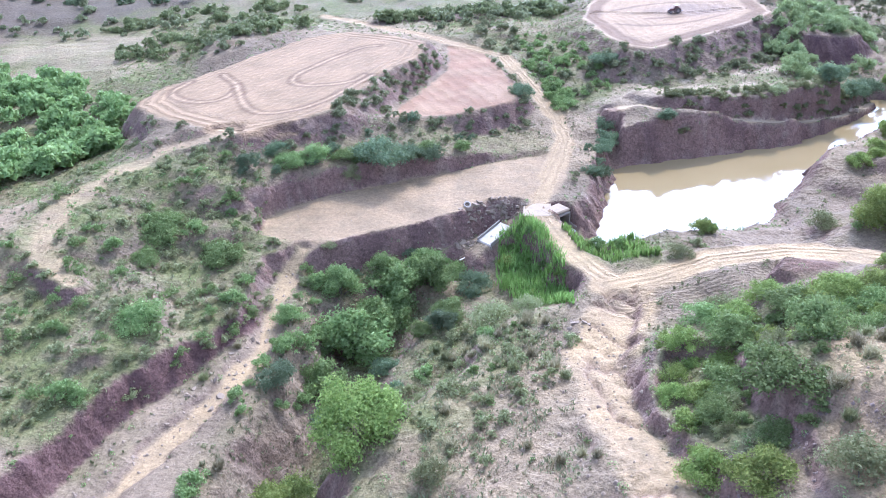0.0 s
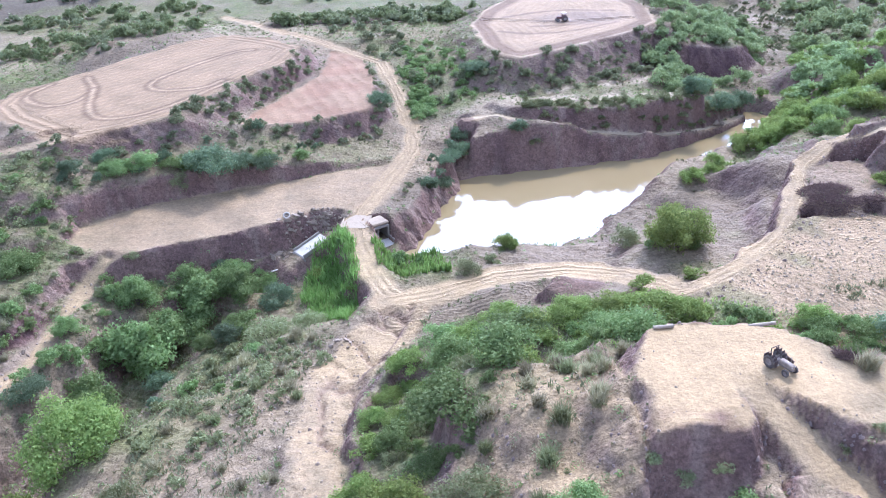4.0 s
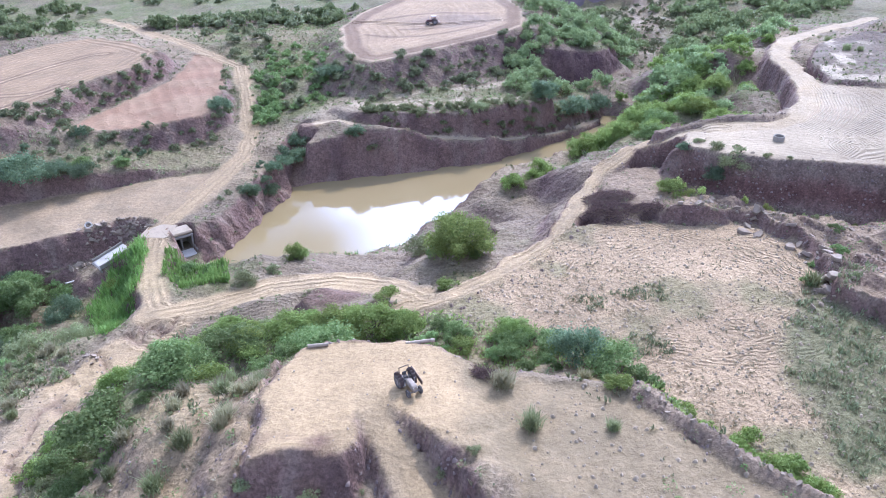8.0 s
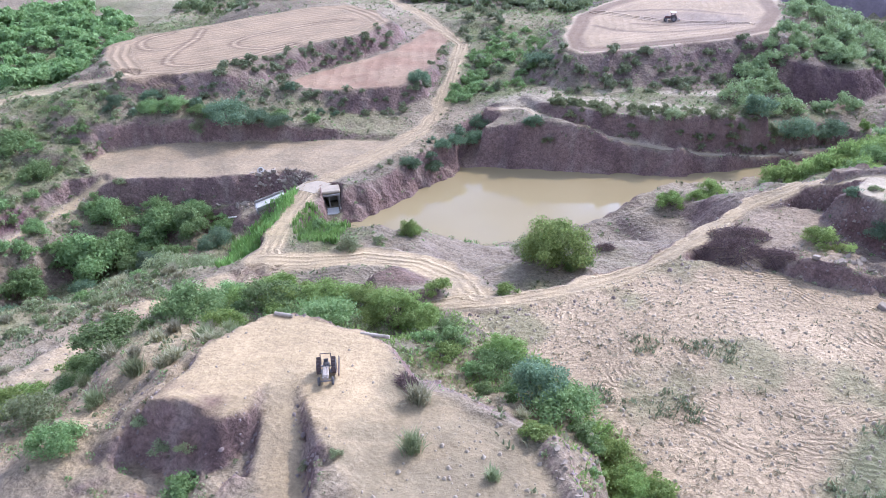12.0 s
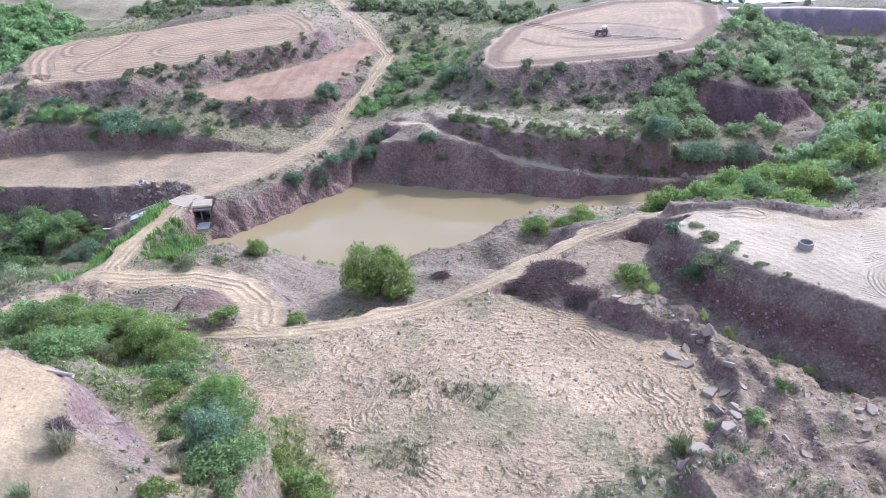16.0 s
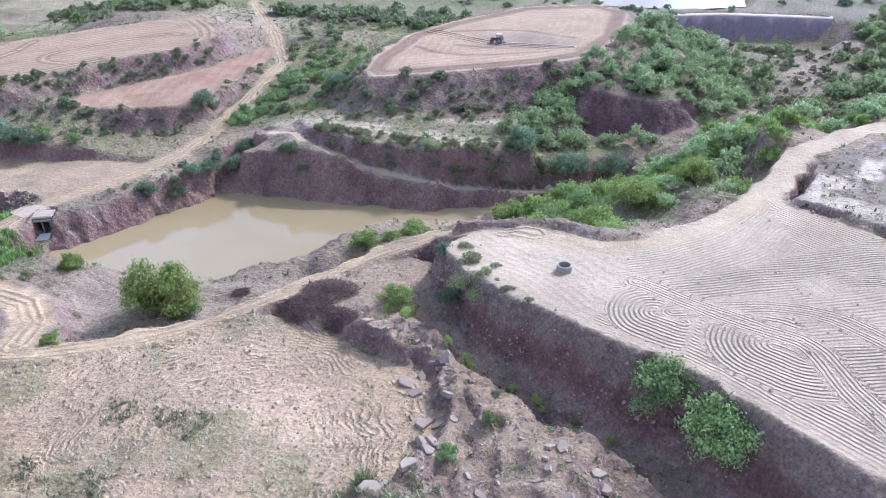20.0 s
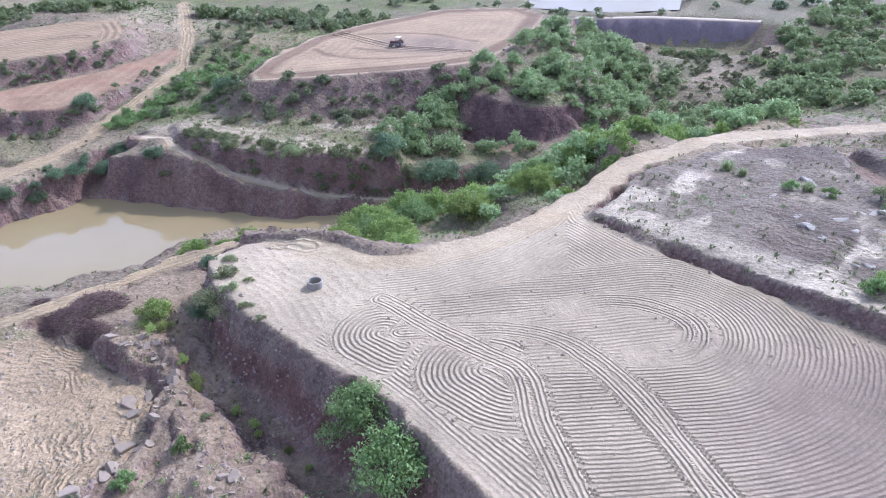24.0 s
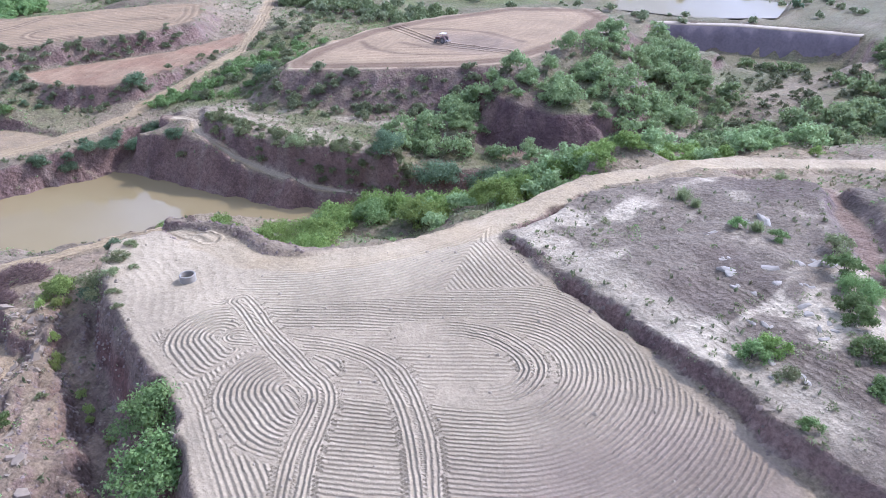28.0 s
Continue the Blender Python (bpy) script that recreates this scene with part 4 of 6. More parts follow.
quads = (np.arange(len(GY) - 1)[:, None] * len(GX) + np.arange(len(GX) - 1)[None, :]).ravel()
quads = np.stack([quads, quads + 1, quads + len(GX) + 1, quads + len(GX)], -1)
ground_mesh = sheet("ground", np.stack([XX, YY, ZZ], -1).reshape(-1, 3), quads, EARTH)
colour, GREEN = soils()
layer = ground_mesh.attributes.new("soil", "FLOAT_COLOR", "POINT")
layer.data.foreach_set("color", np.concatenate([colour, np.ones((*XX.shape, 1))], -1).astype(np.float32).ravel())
layer = ground_mesh.attributes.new("plough", "FLOAT_VECTOR", "POINT")
layer.data.foreach_set("vector", furrows().astype(np.float32).ravel())
ground_mesh.polygons.foreach_set("use_smooth", np.ones(len(quads), bool))
ground = tagged(new("ground", ground_mesh), "dry eroded valley ground with ploughed terraces and dirt tracks", "ground", kind="structure")


def pool(name, outline, level, label):
    bm = bmesh.new()
    bm.faces.new([bm.verts.new((x, y, level)) for x, y in outline])
    bmesh.ops.triangulate(bm, faces=bm.faces)
    me = bpy.data.meshes.new(name)
    bm.to_mesh(me)
    bm.free()
    me.materials.append(MUDDY)
    return tagged(new(name, me), label, "water", kind="structure")


pool("water", [(18.5, 113.5), (24, 128), (30, 150), (60, 157), (88, 170), (101, 184), (109, 182), (101, 162), (80, 144), (66, 128), (54, 114), (36, 107.5), (24, 107)], WATER, "still brown muddy water of the pond")
pool("water", [(60.5, 296.4), (88, 299), (105, 310.4), (101, 332), (58.6, 337), (54, 312)], 9.95, "pale water of the far reservoir")


def embankment(name, line, section, mat, label):
    """An earth dam along a line: its section is given as (step towards -y, height), with rills down the face."""
    v, q, n, k = [], [], 0, len(section)
    for (ax, ay, _), (bx, by, _) in zip(line, line[1:]):
        for j in range(12):
            x, y = ax + j / 12 * (bx - ax), ay + j / 12 * (by - ay)
            r = 0.5 * math.sin(x * 1.3) + 0.4 * math.sin(x * 0.57 + 2)
            v += [(x, y - d + (r if d > 3 else 0), z) for d, z in section]
            n += 1
    for j in range(n - 1):
        for i in range(k - 1):
            q.append((k * j + i, k * j + i + 1, k * j + i + k + 1, k * j + i + k))
    return tagged(new(name, sheet(name, v, q, mat)), label, "dam", kind="structure")


embankment("dam", FAR_DAM, [(-6, 7.5), (-2.2, 10.8), (2.0, 10.8), (3.5, 8), (6.5, 4.0), (7.5, 2)], CLAY, "dark clay embankment of the far reservoir")
embankment("dam_road", FAR_DAM, [(-2.0, 10.7), (-1.9, 10.95), (1.7, 10.95), (1.8, 10.7)], PACKED, "pale dirt road along the dam crest")


# ---- plants ----
dice = np.random.RandomState(7)


def part(name, mesh, parent, label=""):
    ob = new(name, mesh)
    ob.parent = parent
    return tagged(ob, label)


def empty(name, m=None):
    ob = new(name)
    ob.empty_display_size = 0.3
    if m is not None:
        ob.matrix_basis = m
    return ob


def sprigs(centres, outward, size, r):
    """Small leaf sprigs, a pointed blade each, at the centres, facing roughly outward."""
    n = len(centres)
    normal = outward + r.normal(0, 0.65, (n, 3))
    normal /= np.linalg.norm(normal, axis=1)[:, None] + 1e-9
    a = np.cross(normal, r.normal(0, 1, (n, 3)))
    a /= np.linalg.norm(a, axis=1)[:, None] + 1e-9
    b = np.cross(normal, a)
    s = (size * r.uniform(0.6, 1.35, n))[:, None]
    w = s * r.uniform(0.45, 0.75, (n, 1))
    v = np.stack([centres - a * s * 0.6 - b * w, centres - a * s * 0.6 + b * w, centres + a * s + normal * s * 0.25], 1).reshape(-1, 3)
    return v, np.arange(3 * n).reshape(n, 3)


def lobes(r, count, tall):
    """Centres and radii of the clumps that make up a crown about 1 in radius."""
    out_ = []
    for k in range(int(count * 1.7)):
        a, d = r.uniform(0, 6.28), math.sqrt(r.uniform(0.0, 1.0)) * 0.78
        q = r.uniform(0.13, 0.36)
        top = tall * (1.05 - 0.62 * d * d)
        out_.append((d * math.cos(a), d * math.sin(a), r.uniform(0.25, 1.0) * max(0.2, top - q), q))
    out_.append((0, 0, tall * 0.5, 0.42))
    return out_


def crown(r, count, tall, leaves, size):
    clumps = lobes(r, count, tall)
    area = np.array([c[3] ** 2 for c in clumps])
    pick = r.choice(len(clumps), leaves, p=area / area.sum())
    way = r.normal(0, 1, (leaves, 3))
    way /= np.linalg.norm(way, axis=1)[:, None]
    way[:, 2] = np.where(way[:, 2] < -0.35, -way[:, 2] * 0.6, way[:, 2])
    c = np.array(clumps)[pick]
    shell = r.uniform(0.45, 1.2, leaves) + 0.35 * (r.rand(leaves) > 0.9) * (1 + 0.16 * np.sin(5 * way[:, 0] + 3 * way[:, 1] + pick))
    centres = c[:, :3] + way * (c[:, 3] * shell)[:, None]
    centres[:, 2] = np.maximum(centres[:, 2], 0.02 + r.uniform(0, 0.06, leaves))
    return sprigs(centres, way, size, r), clumps


def stems(r, clumps, thick, spread=1.0):
    """Tapered, bent stems from the base into the clumps."""
    v, q = [], []
    for cx, cy, cz, cq in clumps[-6:]:
        pts = [np.array((cx * 0.06, cy * 0.06, -0.06)), np.array((cx * 0.35, cy * 0.35, cz * 0.5)) + r.normal(0, 0.03, 3), np.array((cx, cy, cz + cq * 0.3)) * (spread, spread, 1)]
        for i, p in enumerate(pts):
            w = thick * (1.0, 0.65, 0.2)[i]
            for k in range(5):
                v.append(p + w * np.array((math.cos(k * 1.2566), math.sin(k * 1.2566), 0)))
        base = len(v) - 15
        for i in range(2):
            for k in range(5):
                a, b = base + i * 5 + k, base + i * 5 + (k + 1) % 5
                q.append((a, b, b + 5, a + 5))
    return np.array(v), np.array(q)


def plant(name, seed, leaf, count, tall, leaves, size, thick, label, category, group):
    """A bush or tree about 1 in radius, hidden away to be copied."""
    r = np.random.RandomState(seed)
    (v, q), clumps = crown(r, count, tall, leaves, size)
    thing = empty(name)
    part("crown", sheet("crown", v, q, LEAF[leaf]), thing)
    v, q = stems(r, clumps, thick)
    part("trunk" if name.endswith("tree") else "woody_base", sheet("woody_base", v, q, BARK), thing, "brown woody stems")
    return tagged(thing, label, category, group)


def tuft(name, seed, leaf, blades, label, group):
    """A clump of tall grass about 1 in radius."""
    r = np.random.RandomState(seed)
    v, q = blades_of(r, r.normal(0, 0.22, (blades, 2)), np.ones(blades) * r.uniform(0.5, 1, blades), 1.2, 0.03, 0.8)
    thing = empty(name)
    part("foliage", sheet("foliage", v, q, LEAF[leaf]), thing)
    return tagged(thing, label, "grass", group)


def blades_of(r, at, scale, tall, width, lean):
    """Upright blades: a bent strip of two quads each, rooted at the points given."""
    n = len(at)
    a, l = r.uniform(0, 6.28, n), r.uniform(0.1, 1, n) * lean * scale
    h = tall * scale * r.uniform(0.55, 1.05, n)
    dx, dy, w = np.cos(a), np.sin(a), width * scale * r.uniform(0.6, 1.3, n)
    root = np.stack([at[:, 0] + dx * l * 0.12, at[:, 1] + dy * l * 0.12, np.zeros(n) - 0.03], -1)
    mid = root + np.stack([dx * l * 0.35, dy * l * 0.35, h * 0.62], -1)
    tip = root + np.stack([dx * l, dy * l, h], -1)
    turn = a + r.uniform(-0.9, 0.9, n)
    side_ = np.stack([-np.sin(turn) * w, np.cos(turn) * w, np.zeros(n)], -1)
    v = np.stack([root - side_ * 0.7, root + side_ * 0.7, mid + side_, mid - side_, tip + side_ * 0.15, tip - side_ * 0.15], 1).reshape(-1, 3)
    k = 6 * np.arange(n)
    q = np.concatenate([np.stack([k, k + 1, k + 2, k + 3], -1), np.stack([k + 3, k + 2, k + 4, k + 5], -1)])
    return v, q


STOCK = {}
SORTS = {"bright": ("bright", "leafy light green bush on the slope", "light green bushes"), "mid": ("mid", "dense green bush on dry ground", "green bushes"),
         "dark": ("dark", "dark green thorny bush on the bank", "dark green bushes"), "grey": ("grey", "pale grey-green shrub on dry soil", "grey-green shrubs"),
         "yellow": ("yellow", "young yellow-green sapling beside the ditch", "yellow-green saplings")}
for key, (leaf, label, group) in SORTS.items():
    for k in range(3):
        thin = 0.6 if key in ("grey", "yellow") else 1.0
        STOCK[key, "large", k] = plant("bush", 100 + k + 10 * len(STOCK), leaf, 12 + 2 * k, (1.0, 1.25, 0.85)[k], int(5200 * thin), 0.044, 0.03, label, "bush", group)
        STOCK[key, "small", k] = plant("bush", 300 + k + 10 * len(STOCK), leaf, 6 + k, (0.95, 1.2, 0.8)[k], int(1700 * thin), 0.075, 0.035, label.replace("bush", "low bush").replace("shrub", "low shrub"), "bush", group)
for k in range(2):
    STOCK["tree", "bright", k] = plant("tree", 500 + k, "bright", 14, (1.55, 1.35)[k], 12500, 0.034, 0.045, "broad light green tree standing in the gully", "tree", "trees in the gully")
    STOCK["tree", "dark", k] = plant("tree", 520 + k, "mid", 13, (1.35, 1.2)[k], 8000, 0.043, 0.04, "dense round green tree in the shaded gully", "tree", "trees in the gully")
    STOCK["tuft", "straw", k] = tuft("grass_clump", 540 + k, "straw", 420, "tall dry grass clump on bare ground", "grass clumps")
    STOCK["tuft", "green", k] = tuft("grass_clump", 560 + k, "grey", 420, "tall green grass clump on bare ground", "grass clumps")
TAKEN = []
USED = set()


def put(key, x, y, size, squash=1.0, sink=0.05):
    """Sets a copy of a stock plant on the ground; the stock plant itself takes the first place."""
    size = size * 1.15
    z = float(ground_at(x, y)[0]) - sink * size
    turn = dice.uniform(0, 360)
    m = pose(x, y, z, dice.uniform(-4, 4), dice.uniform(-4, 4), turn) @ Matrix.Diagonal((size, size * dice.uniform(0.88, 1.12), size * squash, 1))
    TAKEN.append((x, y, size))
    if key in USED:
        return copy_thing(STOCK[key], m @ Matrix.Diagonal((*STOCK[key].scale, 1)).inverted())
    USED.add(key)
    STOCK[key].matrix_basis = m
    return STOCK[key]


def bushes(sort, places, squash=1.0):
    for x, y, size in places:
        put((sort, "large" if size > 1.7 else "small", dice.randint(3)), x, y, size, squash * dice.uniform(0.9, 1.1))


def free(x, y, gap):
    return all((x - a) ** 2 + (y - b) ** 2 > (gap + 0.55 * s) ** 2 for a, b, s in TAKEN)


def inside(poly, x, y):
    return side(np.array([x]), np.array([y]), poly)[0] < 0


BARE = sum(TONE[k] for k in ("wash", "cut", "track", "field", "redfield", "field3", "terrace", "white", "pond", "bench", "farpond")) + ease(side(XX, YY, SCAR_FACE), -0.5, 0.8) + 0.8 * TONE["pebble"] + 0.6 * TONE["track2"] + 0.75 * ease(side(XX, YY, SHORE), -1.0, 1.5)


def sow(poly, number, sizes, sorts, gap=0.55, seed=1, squash=1.0):
    """Bushes at random within an outline, clear of roads, fields and one another."""
    r = np.random.RandomState(seed)
    lo, hi = np.min(poly, 0), np.max(poly, 0)
    made = 0
    for _ in range(number * 14):
        x, y = r.uniform(lo[0], hi[0]), r.uniform(lo[1], hi[1])
        size = sizes[0] + (sizes[1] - sizes[0]) * r.rand() ** 1.8
        if not inside(poly, x, y) or near_grid(BARE, x, y) > 0.3 or not free(x, y, gap * size):
            continue
        bushes(sorts[r.randint(len(sorts))], [(x, y, size)], squash)
        made += 1
        if made == number:
            break


# trees and bushes that stand out, by the place they grow in
for x, y, s, k in ((-12.6, 65, 5.2, 0), (-20.5, 60, 4.6, 1)):
    put(("tree", "bright", k), x, y, s)
for x, y, s, k in ((-17, 91.5, 5.8, 0), (-10.5, 104, 5, 1), (-4.6, 104.5, 4, 0), (-20, 82, 3.8, 1), (-13, 97, 4.6, 1), (-19, 101, 3.6, 0)):
    put(("tree", "dark", k), x, y, s)
bushes("bright", [(21.4, 50.6, 2.4), (25, 46.7, 3), (38.6, 72, 2.4), (42.8, 74, 2.9), (47.4, 75, 2.8), (52, 74, 3), (56.4, 72, 2.2), (24.5, 70, 2.2), (28, 65.5, 2.6), (31.5, 73, 2.4), (35, 76, 2.2), (66.2, 67, 2.2), (60.8, 86.4, 1.5), (53, 82.6, 1.7),
                  (61.3, 65.6, 1.5), (94.1, 106, 2), (74.1, 52.6, 1.5), (21, 57, 1.7), (21.6, 62, 1.9), (22.4, 66.4, 1.8), (20.9, 52.4, 1.5), (24.6, 61, 2.2), (23, 72.4, 1.6)], 0.78)
bushes("bright", [(74, 131.4, 2.4), (79.8, 137, 2.6), (77.5, 133.6, 1.8), (91, 150, 3.8), (96, 153, 4.2), (101, 157, 3.8), (105, 164, 4), (109, 172, 3.6), (112, 180, 3.2), (98, 147, 3.2), (106, 153, 3), (106.5, 126.4, 3), (113, 127, 3.2), (110, 131, 3.2), (117.6, 157, 3.2), (112, 148, 3.4), (102, 131, 2.6)])
bushes("mid", [(29.4, 55.5, 4.2), (30.1, 69.2, 3.4), (34.4, 61, 3.4), (26.5, 62, 3), (24, 57, 2.4), (-42.2, 83.4, 3.4), (-47, 107.9, 3.6), (-47.8, 100, 2.6), (-37.4, 103.9, 3.6), (-21.5, 77.2, 1.5), (70.3, 63.2, 2.2),
                (74.2, 59, 2.7), (47.6, 65.5, 3.6), (37, 72, 3.2), (28.9, 75.5, 2.8), (66.3, 65.1, 2.2), (76.8, 56.2, 1.3), (112.1, 92.1, 1), (110.3, 87.5, 0.9), (131.8, 225.3, 3.6), (125.7, 213, 3.4), (121, 203, 3), (-30, 127.6, 3), (-26, 130.4, 3.2), (-21, 131.8, 2.8), (-17.4, 133.4, 3.2), (-6, 137.4, 2.2), (0.5, 139.6, 1.9)], 0.8)
put(("tree", "bright", 1), 62.6, 100.8, 4.9)
bushes("bright", [(81, 59.4, 1.9), (83.6, 57, 2.0), (86, 54.6, 2.2), (88.6, 52.2, 2.4), (91, 49.4, 2.2), (84.8, 55.2, 1.4), (79, 61, 1.5), (93, 46.6, 2)])
bushes("mid", [(125.6, 99.2, 3.0), (131, 96.9, 3.2)], 1.15)
bushes("bright", [(37.6, 106.4, 1.9), (39, 105.6, 1.3)], 1.2)
bushes("bright", [(100, 150, 3.4), (104.4, 150.6, 3.2), (108, 155.6, 3.4), (113, 160.4, 3.2), (116.4, 166, 3), (119.6, 172.6, 3), (95, 148, 3), (111, 152, 2.8)], 1.15)
bushes("mid", [(21.4, 106.6, 1.5), (23.4, 109.6, 1.6), (20, 103.6, 1.3), (24.6, 105.6, 1.2), (59.4, 101.6, 1.7), (65.6, 101.6, 2.0), (-13, 107, 3.0), (-6.5, 108.4, 2.8), (-1, 109.6, 2.4), (-19, 103.6, 2.6), (100, 140, 3.2), (104, 146.5, 3), (110, 158, 3.2), (114, 168, 2.8), (162.3, 131.6, 1.5), (168.6, 125.6, 0.9), (166.8, 142.8, 1.6), (157, 153.4, 1.0), (164.4, 149.6, 1.7), (166.6, 146.6, 1.9), (168, 141, 1.5), (170, 137, 1.7), (172, 132.6, 1.5), (152.4, 153.8, 1.0), (168, 152, 1.8)])
bushes("dark", [(-14.6, 131.6, 4.4), (-9.5, 134, 2.8), (-5, 135.4, 2.5), (-33.2, 132, 2.2), (-37, 125.6, 2.2), (27.9, 138, 2), (31.9, 151.5, 2.6), (30.6, 155.8, 2.4), (25.2, 133.6, 1.9), (29.4, 146, 2.2), (28.2, 142.6, 1.8),
                 (71.8, 60.4, 2.6), (97.7, 112.2, 1.3), (101, 107.6, 2), (92.1, 174.6, 4), (98.7, 181, 3.8), (84.6, 170.5, 3.2), (43.4, 153, 1.9), (14, 163, 2.6), (36, 183, 3.2)])
bushes("grey", [(31, 45, 2.8), (32.5, 82, 2.6), (-19.5, 128.6, 1.9), (-41.8, 76, 1.5), (31.8, 98, 2), (-4.3, 56.4, 2), (3.8, 89.5, 3.6), (56.6, 107.6, 2.6), (35.4, 101.2, 1.2), (13, 78.4, 1.4), (103, 107, 2.2),
                (73.7, 133.2, 1.6), (69.6, 161.6, 2), (165.3, 130.9, 0.9), (162.3, 154.2, 1.6), (9, 92, 2.4), (47.5, 151.8, 1.6)])
bushes("yellow", [(97, 104.8, 1.3), (95, 106.3, 1.3), (-23.6, 61, 1.6)], 1.25)
bushes("yellow", [(97.6, 102.8, 0.6), (103.3, 101.2, 0.55), (106, 100, 0.75), (106.7, 99.4, 0.5), (111.4, 99.4, 0.5), (114.3, 98.6, 0.55), (115, 98.2, 0.45), (118.3, 98.2, 0.45), (122.2, 96.4, 0.45)], 2.0)
bushes("mid", [(50.6, 41.2, 1.5), (38.6, 41, 2.2), (104.4, 82.4, 0.8), (106.8, 86.4, 0.6), (110.4, 86.8, 0.8)])
bushes("bright", [(163.5, 133.4, 1.3), (78.4, 63.2, 1.9), (76, 65.4, 1.6), (82.6, 60.6, 1.5), (72.4, 66.6, 1.7), (87.4, 56.4, 1.5), (90.6, 53, 1.6)])
bushes("grey", [(46.6, 43.6, 0.9), (49.4, 43.2, 0.7), (44.4, 44.4, 0.8), (59, 45, 0.6), (61.6, 45.2, 0.6)], 0.8)
bushes("bright", [(79.6, 59.8, 1.4), (82, 57.6, 1.5), (78.2, 61.6, 1.2), (85.4, 53.4, 1.3), (84, 58.6, 1.2), (80.4, 62.6, 1.1)], 0.8)
bushes("grey", [(101.4, 110.4, 1.4), (104.6, 108.2, 1.0), (108, 106.2, 0.8), (111.3, 96, 0.7), (104.8, 110.4, 0.6), (110.6, 105.2, 0.6), (100, 112.8, 0.9)], 0.8)
for x, y, s in ((64.4, 53.2, 1.3), (66.1, 48.2, 1.3), (104.9, 82.2, 1.5), (144.4, 158.3, 1.2), (149.8, 177, 1.2), (154.4, 154.5, 1), (146.5, 157, 0.9), (36.5, 66.5, 1.2), (34, 64, 1), (40, 57.5, 1.2), (38.5, 50, 1.3), (43, 56, 1.1), (37, 46.5, 1.2), (41.5, 50.5, 1)):
    put(("tuft", ("green", "straw")[dice.randint(2)], dice.randint(2)), x, y, s)

# the thickets, slopes and banks
sow([(-26, 106), (-3, 114), (2, 110), (3, 100), (-4, 90), (-10, 72), (-24, 62), (-25, 85)], 30, (1.0, 3.0), ["dark", "mid", "mid", "grey"], 0.5, 11)
sow([(-3, 92), (10, 86), (8, 81), (-2, 68), (-10, 82)], 16, (0.5, 1.6), ["grey", "mid", "grey"], 0.6, 15)
sow([(20, 50), (21, 66), (27, 80), (46, 82), (60, 76), (52, 66), (44, 62), (34, 60), (30, 47), (24, 42)], 46, (0.8, 2.4), ["mid", "bright", "grey", "bright"], 0.45, 16)
sow([(52, 72), (64, 70), (74, 64), (80, 54), (84, 46), (78, 48), (71, 58), (62, 62)], 20, (0.6, 1.7), ["bright", "mid", "mid"], 0.5, 17)

sow([(10, 117), (12.6, 112), (15, 100), (14.6, 90), (11.5, 95), (6, 104), (6.6, 114)], 12, (0.7, 1.3), ["bright", "mid"], 0.5, 28, 1.3)
tussocks = np.random.RandomState(27)
for (x0, x1, y0, y1), number in (((-6, 14, 48, 88), 34), ((31, 46, 42, 66), 34), ((-36, -26, 60, 96), 10), ((40, 58, 96, 110), 8), ((58, 74, 44, 58), 8)):
    for _ in range(number):
        x, y = tussocks.uniform(x0, x1), tussocks.uniform(y0, y1)
        if free(x, y, 0.5) and near_grid(BARE, x, y) < 0.4:
            put(("tuft", ("straw", "straw", "green")[tussocks.randint(3)], tussocks.randint(2)), x, y, tussocks.uniform(0.6, 1.15))


# ---- built things, stones and vehicles ----
def shape(name, build, mat, smooth=False):
    """A mesh from a function that fills a bmesh."""
    bm = bmesh.new()
    build(bm)
    me = bpy.data.meshes.new(name)
    bm.to_mesh(me)
    bm.free()
    me.materials.append(mat)
    if smooth:
        me.polygons.foreach_set("use_smooth", np.ones(len(me.polygons), bool))
    return me


def block(bm, x, y, z, sx, sy, sz, m=None, bevel=0.02):
    """A box with worn edges, its middle at x, y, z."""
    got = bmesh.ops.create_cube(bm, size=1, matrix=(m or Matrix()) @ Matrix.Translation((x, y, z)) @ Matrix.Diagonal((sx, sy, sz, 1)))
    if bevel:
        edges = list({e for v in got["verts"] for e in v.link_edges})
        bmesh.ops.bevel(bm, geom=edges, offset=bevel, segments=1, affect="EDGES")


def rod(bm, a, b, r, n=8):
    a, b = Vector(a), Vector(b)
    m = Matrix.Translation((a + b) / 2) @ (b - a).to_track_quat("Z", "Y").to_matrix().to_4x4()
    bmesh.ops.create_cone(bm, cap_ends=True, segments=n, radius1=r, radius2=r, depth=(b - a).length, matrix=m)


def lathe(bm, profile, n, m=None):
    """A ring of revolution about z through the closed profile of (radius, height)."""
    m = m or Matrix()
    rings = [[bm.verts.new(m @ Vector((r * math.cos(6.28319 * k / n), r * math.sin(6.28319 * k / n), z))) for r, z in profile] for k in range(n)]
    for k in range(n):
        a, b = rings[k], rings[(k + 1) % n]
        for i in range(len(profile)):
            j = (i + 1) % len(profile)
            bm.faces.new((a[i], b[i], b[j], a[j]))


RED_PAINT = plain("faded_red_paint", (0.13, 0.055, 0.045), 0.6, 0, 0.3, 5, 0.1, (0.15, 0.115, 0.095))
DUSTY = plain("dusty_grey_metal", (0.24, 0.21, 0.19), 0.6, 0.4, 0.25, 6, 0.2)
RUBBER = plain("dusty_rubber", (0.085, 0.073, 0.063), 0.9, 0, 0.3, 8, 0.3, (0.19, 0.155, 0.12))
PALE_PAINT = plain("pale_paint", (0.55, 0.53, 0.5), 0.5, 0, 0.12, 4, 0.1)
WEATHERED = plain("weathered_wood", (0.34, 0.27, 0.19), 0.9, 0, 0.3, 9, 0.6)


